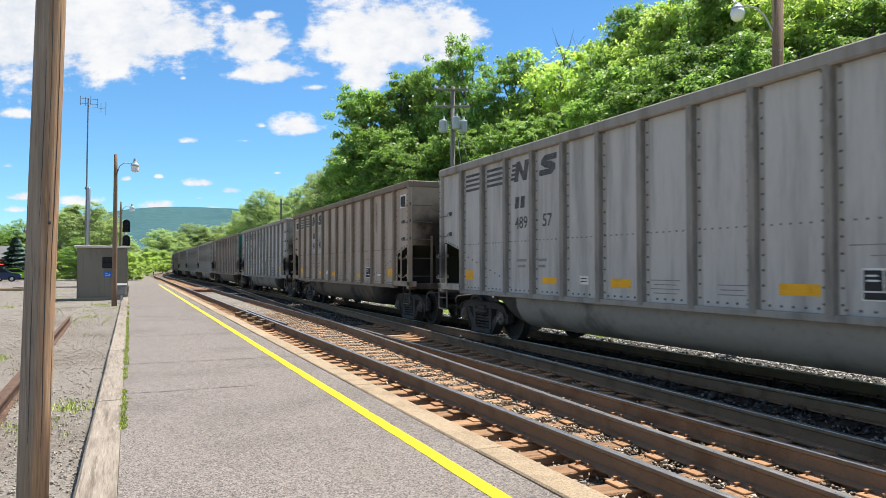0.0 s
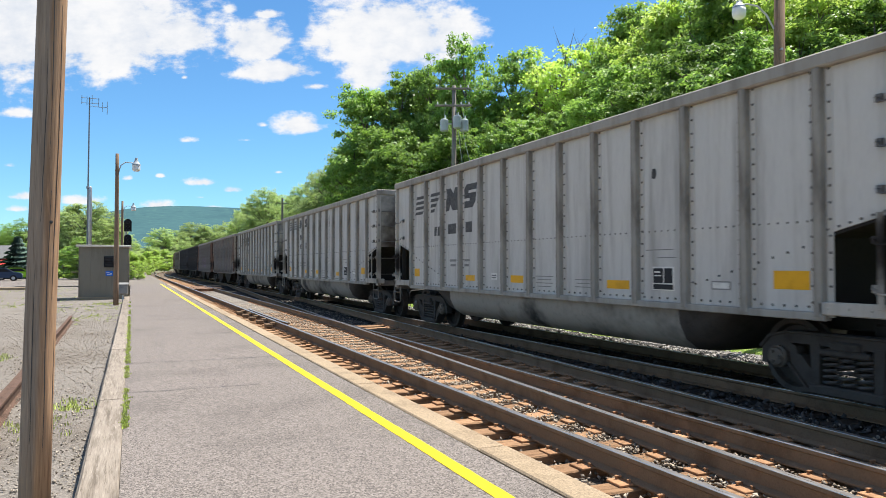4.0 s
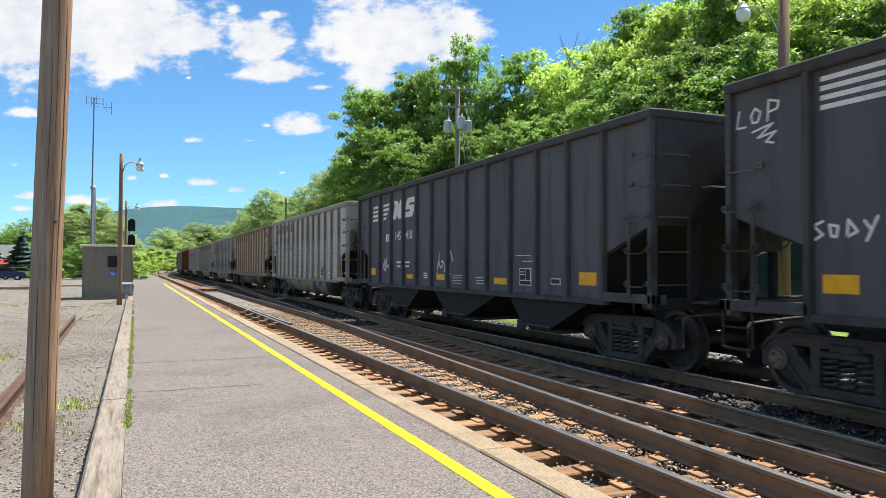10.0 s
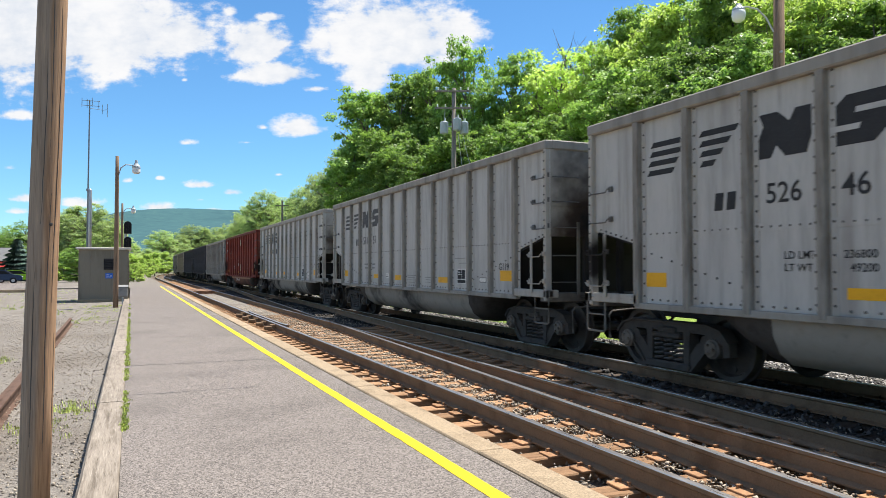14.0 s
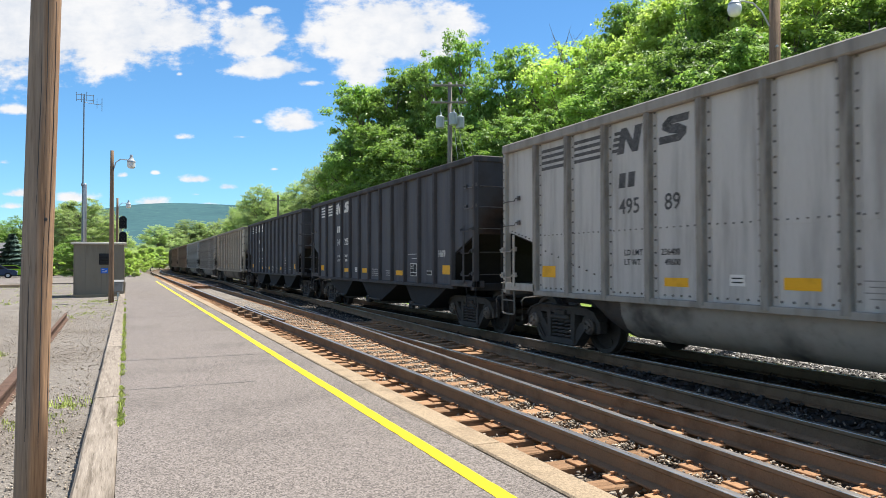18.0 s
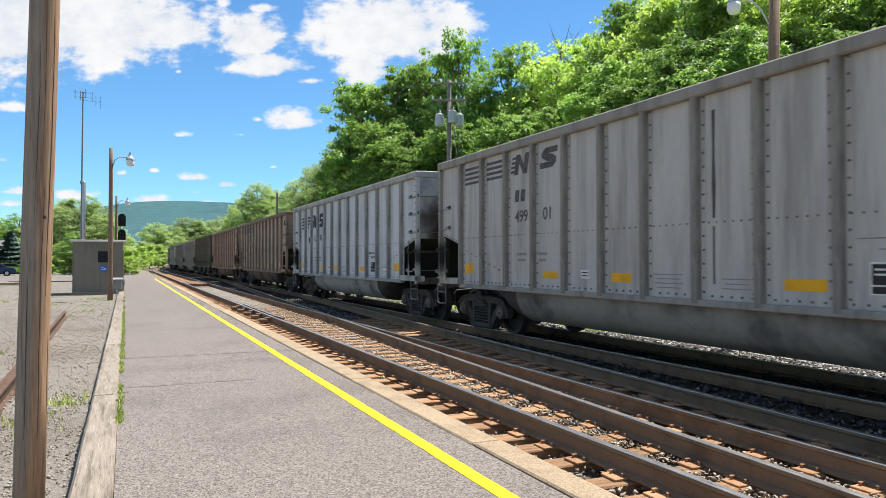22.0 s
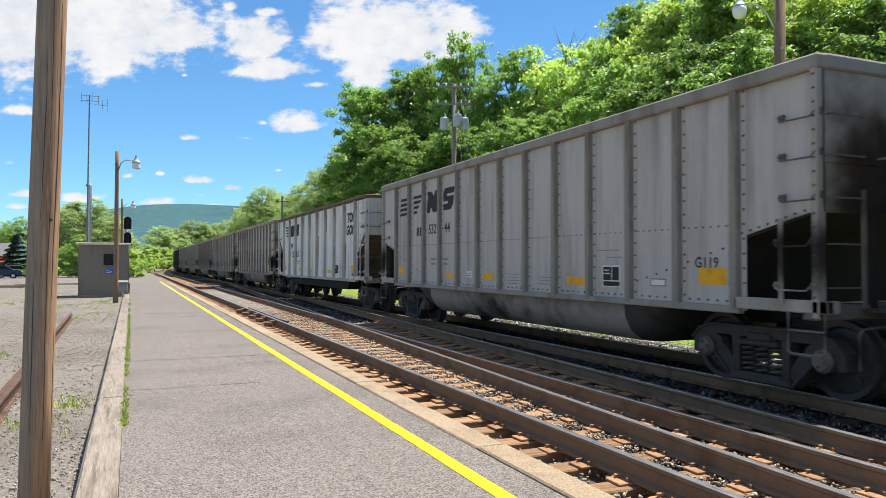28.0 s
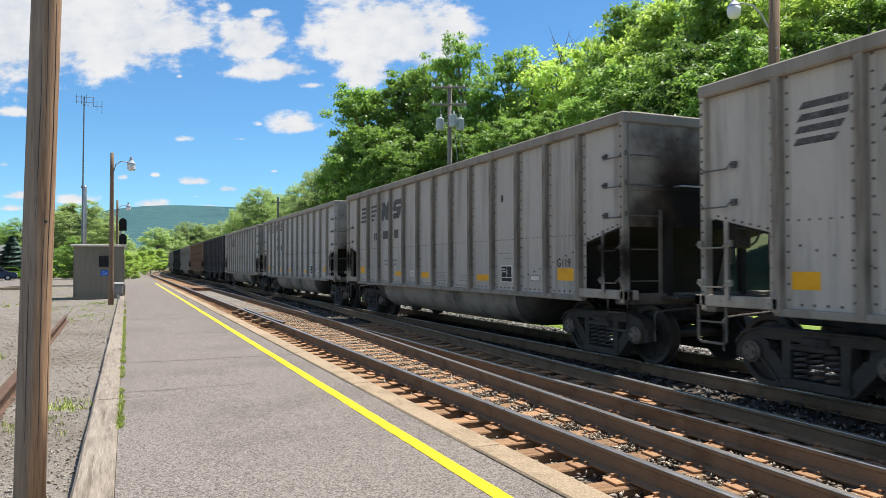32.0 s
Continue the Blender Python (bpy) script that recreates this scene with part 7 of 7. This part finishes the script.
    if i in (1, 12, 23, 24):
        for k in range(6 if i in (1, 12) else 0):
            streak(car, rnd.uniform(1.5, 12.5), 3.4, rnd.uniform(0.5, 1.8), 0.05, "rust_heavy", 30 + k + i, "rust run")
        for k in (0,):
            decal(car, "data_panel", 0.55, 3.27, 0.46, 0.36, "white_letter")
            decal(car, "data_panel_face", 0.55, 3.27, 0.36, 0.27, "dark_steel", lift=0.0045)
            decal(car, "data_panel", 13.85, 3.27, 0.46, 0.36, "white_letter")
            decal(car, "data_panel_face", 13.85, 3.27, 0.36, 0.27, "dark_steel", lift=0.0045)
    if i == 24:
        decal(car, "primer_patch", 4.8, 1.5, 0.5, 0.45, "pale_blue", "pale blue primer patch")
        decal(car, "primer_patch", 8.3, 1.22, 0.7, 0.22, "pale_blue", "pale blue primer patch")
        streak(car, 6.6, 2.2, 1.1, 0.3, "tar", 77)
    if i in (7, 8):
        cream = "worn_cream"
        for j in range(6):
            decal(car, "emblem_stripe", 1.40, 3.38 - 0.115 * j, 0.84, 0.045, cream)
            decal(car, "emblem_stripe", 2.42 - 0.03 * j, 3.38 - 0.115 * j, 0.70 - 0.09 * j, 0.045, cream)
        outline(car, "emblem_block", [(2.14, 2.76), (2.34, 2.76), (2.42, 3.0), (2.60, 2.76), (2.80, 2.76), (2.86, 3.29), (2.68, 3.29), (2.64, 3.06), (2.48, 3.29), (2.32, 3.29)], cream)
        outline(car, "emblem_block", [(3.09, 2.78), (3.60, 2.78), (3.74, 2.92), (3.70, 3.04), (3.36, 3.14), (3.80, 3.14), (3.82, 3.28), (3.28, 3.28), (3.16, 3.16), (3.20, 3.04), (3.50, 2.92), (3.08, 2.92)], cream)
        decal(car, "number_field", 3.44, 2.08, 0.72, 0.70, "white_letter")
        words(car, "car_number", "19" if i == 7 else "247", 3.48, 1.88, 0.20, "black_letter", lift=0.0045)
        words(car, "car_number", "10", 2.62, 1.88, 0.20, cream)
        blot(car, 2.62, 2.3, 0.5, 0.4, cream, 5, "worn cream paint", jag=0.4)
    if i == 8:
        # fat bent strokes with an orange edge, painted over the ribs too
        fat = [[(5.20, 1.98), (5.28, 1.42), (5.56, 1.46), (5.62, 1.80), (5.80, 2.05)], [(6.02, 1.98), (6.50, 2.0), (6.08, 1.44), (6.54, 1.42)], [(6.74, 2.14), (7.40, 2.10), (6.82, 1.48), (7.26, 1.42)],
               [(7.74, 2.14), (7.68, 1.80), (7.66, 1.46)], [(8.40, 2.20), (8.06, 2.20), (8.04, 1.46), (8.40, 1.44)], [(8.06, 1.83), (8.36, 1.83)]]
        strokes(car, fat, 0.31, "orange_spray", "orange edge of spray paint")
        strokes(car, fat, 0.245, "purple_spray", "fat purple spray-painted strokes", lift=0.004)
        strokes(car, [[(5.3, 1.9), (5.34, 1.5)], [(6.1, 1.96), (6.35, 1.96)], [(6.9, 2.1), (7.2, 2.08)], [(8.08, 2.1), (8.08, 1.7)]], 0.05, "pink_spray", "paler purple highlights", lift=0.0085)
        for a, z0, z1 in ((5.962, 1.42, 2.02), (6.974, 1.40, 2.24), (7.986, 1.36, 2.30)):
            decal(car, "paint_on_rib", a, (z0 + z1) / 2, 0.07, z1 - z0, "purple_spray", lift=0.0862)
        for k, (a, z) in enumerate(((4.70, 1.95), (4.78, 1.72), (4.74, 1.50), (8.85, 2.2), (5.4, 1.12), (8.88, 1.62))):
            blot(car, a, z, 0.11, 0.12, "orange_spray", 70 + k, "orange sprayed dot")
    if i == 7:
        for k in range(7):
            decal(car, "overpaint_band", 5.46 + 1.012 * k, 1.66 + 0.03 * (k % 3), 0.84, 1.04, "slate_paint", "slate-grey overpainted band")
    if i == 9:
        outline(car, "cream_patch", [(5.16, 1.05), (5.02, 2.60), (5.14, 2.68), (5.90, 2.72), (5.90, 1.05)], "faded_cream", "cream spray-painted panel")
        outline(car, "cream_patch", [(6.18, 1.05), (6.18, 2.80), (6.44, 2.80), (6.58, 2.66), (6.60, 2.40), (6.80, 2.56), (6.84, 1.10)], "faded_cream", "cream spray-painted panel")
        outline(car, "brown_patch", [(5.12, 2.30), (5.12, 2.60), (5.40, 2.70), (5.90, 2.70), (5.90, 2.38), (5.78, 2.32), (5.64, 2.40), (5.48, 2.30), (5.32, 2.38)], "olive_spray", "olive-brown sprayed band", lift=0.0045)
        outline(car, "brown_patch", [(6.18, 2.42), (6.18, 2.72), (6.40, 2.74), (6.52, 2.60), (6.52, 2.44), (6.34, 2.36)], "olive_spray", "olive-brown sprayed band", lift=0.0045)
        strokes(car, [[(5.14, 2.25), (5.14, 1.85), (5.30, 1.74), (5.58, 1.74), (5.74, 1.92), (5.74, 2.3), (5.3, 2.22)], [(5.36, 1.76), (5.42, 1.9), (5.7, 2.0)], [(6.22, 1.80), (6.38, 1.74), (6.62, 1.9), (6.66, 2.4), (6.24, 2.3)], [(6.3, 1.76), (6.4, 1.92), (6.62, 2.04)],
                       [(5.3, 1.6), (5.86, 1.62)], [(6.2, 1.5), (6.44, 1.42), (6.5, 1.2)], [(6.2, 1.36), (6.5, 1.40)]], 0.028, "black_letter", "black sprayed lines", lift=0.009)
        outline(car, "cream_patch", [(7.22, 2.00), (7.22, 2.72), (7.32, 2.76), (7.92, 2.74), (7.98, 2.66), (7.96, 2.06), (7.88, 1.99), (7.56, 1.99), (7.46, 1.80), (7.42, 1.99)], "faded_cream", "cream spray-painted panel")
        for k, (a, w) in enumerate(((7.58, 0.56), (7.60, 0.64), (7.56, 0.36))):
            decal(car, "writing_bar", a, 2.60 - 0.20 * k, w, 0.07, "black_letter", lift=0.0045)
        strokes(car, [[(8.28, 2.62), (8.22, 2.86), (8.40, 2.74), (8.52, 2.90), (8.64, 2.74), (8.82, 2.86), (8.78, 2.62), (8.28, 2.62)]], 0.05, "white_letter", "white sprayed zigzag")
        for z in (2.38, 1.95, 1.55):
            strokes(car, [[(8.26, z - 0.04), (8.36, z + 0.18), (8.44, z - 0.06), (8.52, z + 0.06), (8.58, z - 0.06), (8.62, z + 0.16), (8.66, z - 0.04), (8.74, z + 0.04), (8.86, z - 0.06)]], 0.035, "white_letter", "white sprayed scrawl")
        strokes(car, [[(9.36, 1.66), (9.26, 1.68), (9.28, 1.86), (9.38, 1.86)], [(9.27, 1.77), (9.36, 1.77)], [(9.46, 1.66), (9.48, 1.88), (9.58, 1.82), (9.48, 1.76), (9.60, 1.70), (9.46, 1.66)], [(9.68, 1.88), (9.86, 1.88), (9.78, 1.70), (9.68, 1.70)]], 0.03, "white_letter", "white sprayed letters")
        strokes(car, [[(10.34, 1.92), (10.22, 1.92), (10.22, 2.18), (10.34, 2.18)], [(10.22, 2.05), (10.32, 2.05)], [(10.44, 1.92), (10.46, 2.20), (10.58, 2.14), (10.46, 2.06), (10.60, 1.98), (10.44, 1.92)], [(10.66, 2.2), (10.86, 2.2), (10.78, 1.96), (10.68, 1.98)]], 0.032, "white_letter", "white sprayed letters")
        strokes(car, [[(11.22, 1.86), (11.34, 2.16), (11.40, 1.84), (11.5, 1.96), (11.56, 1.84), (11.6, 2.1), (11.66, 1.86), (11.86, 1.90)], [(11.30, 1.70), (11.42, 1.40), (11.5, 1.66), (11.6, 1.36), (11.7, 1.40)]], 0.05, "white_letter", "white sprayed scrawl")
        strokes(car, [[(0.16, 3.40), (0.12, 3.20), (0.26, 3.20)], [(0.40, 3.40), (0.34, 3.32), (0.36, 3.23), (0.44, 3.23), (0.48, 3.34), (0.40, 3.40)], [(0.58, 3.22), (0.60, 3.46), (0.74, 3.42), (0.72, 3.34), (0.60, 3.32)], [(0.36, 3.12), (0.66, 3.18), (0.44, 3.04), (0.70, 3.08), (0.56, 2.98), (0.66, 2.95)]], 0.026, "white_letter", "white sprayed letters")
        for a0, z0 in ((1.18, 1.88), (3.34, 1.34)):
            strokes(car, [[(a0 + 0.12, z0 + 0.12), (a0, z0 + 0.08), (a0 + 0.12, z0 - 0.02), (a0 + 0.01, z0 - 0.08)], [(a0 + 0.22, z0 - 0.04), (a0 + 0.2, z0 + 0.08), (a0 + 0.3, z0 + 0.06), (a0 + 0.28, z0 - 0.05), (a0 + 0.22, z0 - 0.04)],
                           [(a0 + 0.4, z0 - 0.06), (a0 + 0.42, z0 + 0.12), (a0 + 0.52, z0), (a0 + 0.4, z0 - 0.06)], [(a0 + 0.6, z0 + 0.1), (a0 + 0.66, z0 + 0.02)], [(a0 + 0.74, z0 + 0.14), (a0 + 0.62, z0 - 0.1)]], 0.032, "white_letter", "white sprayed scrawl")
        strokes(car, [[(2.24, 2.1), (2.34, 2.3), (2.42, 2.06), (2.5, 2.24), (2.56, 2.08), (2.7, 2.14)]], 0.03, "white_letter", "white sprayed scrawl")
        scribble(car, 2.5, 1.55, 0.5, 0.6, "dim_letter", 49, 0.012, 5)
    if i == 10:
        scribble(car, 6.9, 1.55, 0.9, 0.75, "white_letter", 51, 0.02, 4)
        scribble(car, 2.66, 1.55, 0.6, 0.5, "white_letter", 52, 0.02, 4)
    if kind == "red":
        strokes(car, [[(0.88, 2.92), (0.86, 3.08), (0.72, 3.18), (0.54, 3.14), (0.44, 2.98), (0.42, 2.84), (0.14, 2.84)], [(0.74, 2.94), (0.68, 3.02), (0.58, 2.98), (0.56, 2.72), (0.14, 2.72)]], 0.085, "white_letter", "white bent-track painted emblem", name="emblem_band")
        decal(car, "emblem_bar", 0.5, 3.44, 0.72, 0.10, "white_letter")
        for d in (-0.14, 0.14):
            decal(car, "mark_bar", 2.65 + d, 2.63, 0.2, 0.25, "white_letter")
        for txt, a in (("50", 1.70), ("77", 2.64), ("40", 3.65)):
            words(car, "car_number", txt, a, 2.10, 0.27, "white_letter")
        scribble(car, 6.0, 0.72, 1.8, 0.25, "white_letter", 75, 0.018, 8, lift=-0.035)
        decal(car, "notice_panel", 7.72, 3.2, 0.78, 0.42, "faded_cream", "faded cream notice panel")
        decal(car, "notice_panel", 7.72, 1.55, 0.62, 0.45, "faded_cream", "faded cream notice panel")
        strokes(car, [[(6.48, 2.0), (6.56, 2.04), (6.66, 2.0), (6.56, 1.97), (6.48, 2.0)], [(6.40, 1.66), (6.46, 1.86), (6.54, 1.76), (6.42, 1.74), (6.56, 1.64)], [(6.60, 1.84), (6.60, 1.66), (6.70, 1.66)], [(6.74, 1.84), (6.72, 1.66), (6.82, 1.72), (6.80, 1.84)], [(6.88, 1.86), (6.94, 1.66), (7.0, 1.8), (7.06, 1.66), (7.1, 1.88)],
                       [(6.5, 1.52), (6.66, 1.58), (6.86, 1.5), (6.72, 1.24), (6.60, 1.48)]], 0.032, "white_letter", "white sprayed scrawl")
        for txt, a, z in (("LD LMT", 2.66, 1.49), ("232600", 3.66, 1.49), ("LT WT", 2.64, 1.36), ("53400", 3.70, 1.36)):
            words(car, "weight_mark", txt, a, z, 0.075, "faded_cream")
        words(car, "class_mark", "G52X", 13.2, 1.6, 0.2, "faded_cream")
    if i == 20:
        for k, (a, z, w) in enumerate(((4.75, 1.85, 0.4), (7.0, 1.9, 0.45), (7.95, 1.85, 0.5), (5.5, 1.55, 0.3))):
            blot(car, a, z, w, 0.3, "brick_stain", 33 + k, "reddish primer stain", jag=0.3)
        streak(car, 8.9, 2.0, 1.0, 0.35, "tar", 19)
        streak(car, 7.0, 1.9, 0.9, 0.3, "tar", 20)
        scribble(car, 9.1, 2.0, 0.5, 0.3, "white_letter", 22, 0.018, 3)
    if i == 26:
        decal(car, "primer_patch", 1.65, 2.5, 0.55, 0.28, "pale_blue", "pale blue repaint patch")
        decal(car, "primer_patch", 2.65, 2.55, 0.42, 0.25, "pale_blue", "pale blue repaint patch")
    if i == 29:
        decal(car, "repaint_patch", 5.85, 1.62, 0.72, 0.62, "tar", "square black repaint patch")
        blot(car, 6.9, 1.62, 0.3, 0.36, "tar", 6, "black paint blot")
        decal(car, "repaint_patch", 8.0, 1.68, 0.8, 0.50, "tar", "square black repaint patch")
        streak(car, 9.1, 2.1, 1.1, 0.5, "tar", 45)
        streak(car, 12.7, 1.95, 0.75, 0.25, "tar", 46)
    if i in (31, 4):
        blot(car, 10.6, 2.8, 0.1, 0.14, "tar", 7, "small black paint blot")
    if kind == "flat":
        for j in range(4):
            decal(car, "emblem_stripe", 1.95 + 0.03 * j, 3.20 - 0.13 * j, 0.95 - 0.1 * j, 0.07, "black_letter")
        decal(car, "emblem_block", 3.08, 3.0, 0.82, 0.5, "black_letter", slant=0.1)
        decal(car, "emblem_block", 4.12, 3.0, 0.62, 0.5, "black_letter", slant=0.08)
        for d in (-0.1, 0.1):
            decal(car, "mark_bar", 3.0 + d, 2.32, 0.14, 0.22, "black_letter")
        words(car, "car_number", "25", 3.25, 1.92, 0.24, "black_letter")
        words(car, "car_number", "657", 4.25, 1.92, 0.24, "black_letter")
        words(car, "series_name", "TOP", 12.53, 3.05, 0.30, "black_letter", "slanted black series lettering", bold=0.07, slant=0.2)
        words(car, "series_name", "GON", 12.53, 2.63, 0.30, "black_letter", "slanted black series lettering", bold=0.07, slant=0.2)
        words(car, "class_mark", "G-85R", 12.80, 1.15, 0.12, "black_letter")
        for k in range(10):
            a = 1.28 + 1.3217 * k + 0.10
            streak(car, a, 3.5, 0.3 + 0.25 * (k % 3), 0.07, "rust_heavy", 90 + k, "brown rust below the rim")
        # rust along the sloping end
        outline(car, "rust_edge", [(13.3, 1.78), (13.5, 1.83), (13.75, 2.08), (14.0, 2.22), (14.3, 2.45), (14.36, 2.9), (14.3, 2.65), (14.0, 2.40), (13.72, 2.22), (13.5, 1.98), (13.32, 1.90)], "rust_heavy", "rust-eaten edge over the sloping end")
        outline(car, "rust_edge", [(1.12, 1.78), (1.10, 1.90), (0.92, 1.98), (0.70, 2.22), (0.42, 2.40), (0.12, 2.65), (0.06, 2.9), (0.12, 2.45), (0.42, 2.22), (0.67, 2.08), (0.92, 1.83)], "rust_heavy", "rust-eaten edge over the sloping end")
        for o in car.children:
            if o.name.split(".")[0] == "top_chord":
                o.color = (0.13, 0.085, 0.06, 0.3)
        for k, (a, t, l) in enumerate(((3.85, 2.4, 1.1), (6.5, 3.3, 1.2), (7.9, 2.6, 1.3), (9.2, 3.3, 0.6), (5.2, 3.4, 0.5), (11.85, 2.2, 1.0))):
            streak(car, a + 0.1, t, l, 0.14, "rust_heavy", 80 + k, "orange-brown rust run")


LOOK = {id(GREY): "dusty grey", id(TAN): "dirty tan-brown", id(BLACK): "sooty black", id(SOOT): "grimy brown-black", id(RED): "faded dark red", id(PALE): "pale grey"}


SHADES = {29: (0.47, 0.435, 0.375), 30: (0.49, 0.46, 0.405), 31: (0.47, 0.44, 0.39), 1: (0.464, 0.377, 0.296), 3: (0.441, 0.389, 0.331), 11: (0.46, 0.44, 0.395), 12: (0.47, 0.353, 0.254), 20: (0.58, 0.52, 0.43), 22: (0.557, 0.580, 0.574), 23: (0.44, 0.33, 0.25), 24: (0.46, 0.33, 0.245), 25: (0.186, 0.168, 0.128), 26: (0.499, 0.464, 0.406)}


def train():
    for name, c in (("teal_paint", (0.02, 0.20, 0.15)), ("pale_blue", (0.35, 0.42, 0.50)), ("faded_cream", (0.55, 0.46, 0.35)), ("worn_cream", (0.22, 0.18, 0.14)), ("purple_spray", (0.40, 0.22, 0.50)), ("pink_spray", (0.45, 0.22, 0.42)), 
                    ("orange_spray", (0.62, 0.27, 0.05)), ("slate_paint", (0.135, 0.118, 0.108)), ("rust_band", (0.36, 0.20, 0.12)), ("brick_stain", (0.26, 0.10, 0.07)), ("olive_spray", (0.15, 0.125, 0.07)), ("ladder_rust", (0.23, 0.135, 0.095)), ("dust_pink", (0.47, 0.41, 0.37))):
        surface(name, c, 0.7, grain=(30, 0.2), stain=(4, 0.25), bump=0)
    makers = {"tub": lambda: tub_gondola("coal_gondola"), "bay": lambda: bay_hopper("coal_hopper"), "round": lambda: bay_hopper("coal_hopper", True), "flat": lambda: flat_gondola("gondola"), "red": lambda: tub_gondola("coal_gondola", False)}
    proto = {}
    for i, (kind, colour) in enumerate(SPECS):
        if kind not in proto:
            proto[kind] = makers[kind]()
    order = []
    used = set()
    for i, (kind, colour) in enumerate(SPECS):
        order.append(copy_thing(proto[kind], Matrix()) if kind in used else proto[kind])
        used.add(kind)
    CARS.extend(order)
    for i, car in enumerate(CARS):
        kind, base = SPECS[i]
        colour = SHADES.get(i, base)
        rnd = random.Random(100 + i)
        k, seed = rnd.uniform(0.9, 1.1), rnd.random()
        extra = {2: ", tar streaks", 3: ", teal end", 7: ", rusty ladder", 8: ", purple spray paint", 9: ", white spray paint", 16: ", rusty tub", 28: ", rust runs", 29: ", black patches", 24: ", blue patches", 20: ", reddish stains"}.get(i, "")
        what = {"tub": "open-top coal gondola with ribbed sides", "bay": "open-top hopper car with three sloping bays", "round": "hopper car with two rounded bays", "flat": "open-top gondola with flat belly", "red": "open-top coal gondola with broad ribs"}[kind]
        tagged(car, LOOK[id(base)] + " " + what + extra, "rail car", "cars of the freight train")
        for ob in (car, *car.children_recursive):
            name = ob.name.split(".")[0]
            # colour share by part: grimy ribs and rims; tubs hold painted under-car shade
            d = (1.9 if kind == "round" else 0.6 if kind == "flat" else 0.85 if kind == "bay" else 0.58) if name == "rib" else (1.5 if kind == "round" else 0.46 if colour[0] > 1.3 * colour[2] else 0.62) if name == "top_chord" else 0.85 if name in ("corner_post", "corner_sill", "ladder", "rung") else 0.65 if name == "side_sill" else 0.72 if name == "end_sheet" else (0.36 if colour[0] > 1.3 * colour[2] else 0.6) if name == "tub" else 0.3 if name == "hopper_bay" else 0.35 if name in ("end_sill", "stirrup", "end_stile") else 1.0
            if kind == "round" and name in ("rib", "top_chord", "side_sill"):
                ob.color = (0.30, 0.275, 0.25, seed) if name != "side_sill" else (0.17, 0.152, 0.135, seed)
                continue
            if kind == "round" and name in ("corner_post", "corner_sill"):
                ob.color = (0.40, 0.335, 0.27, seed) if i == 7 else (0.23, 0.125, 0.085, seed)
                continue
            if kind == "red" and name == "tub":
                ob.color = (0.20, 0.085, 0.05, seed)
                continue
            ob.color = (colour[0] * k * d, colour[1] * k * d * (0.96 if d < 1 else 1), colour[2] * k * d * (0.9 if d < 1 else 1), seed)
        dress(i, car, kind, base)


train()


def motions():
    for i, car in enumerate(CARS):
        far = FAR_END.get(i, 511.7 + 16.0 * (i - 31))
        rows = []
        for k in range(33):
            x, y, a = on_track(far - HALF - gone(k))
            rows.append((k, pose(x, y, 0, 0, 0, a)))
        walk(car, rows)
        # the wheels roll while the car goes by
        near = [f for f in range(0, 961) if -10 < far - HALF - gone(f / 30) < 42]
        if not near:
            continue
        for t in car.children:
            if t.name.split(".")[0] != "truck":
                continue
            for w in t.children:
                if w.name.split(".")[0] == "wheelset":
                    p = w.matrix_basis.translation.copy()
                    turn = lambda f: pose(p.x, p.y, p.z, math.degrees(gone(f / 30) / 0.457), 0, 0)
                    rows = [(f / 30, turn(f)) for f in range(near[0], near[-1] + 1)]
                    if near[0] > 0:
                        rows.insert(0, (0, turn(near[0])))
                    if near[-1] < 960:
                        rows.append((32, turn(near[-1])))
                    walk(w, rows)


motions()
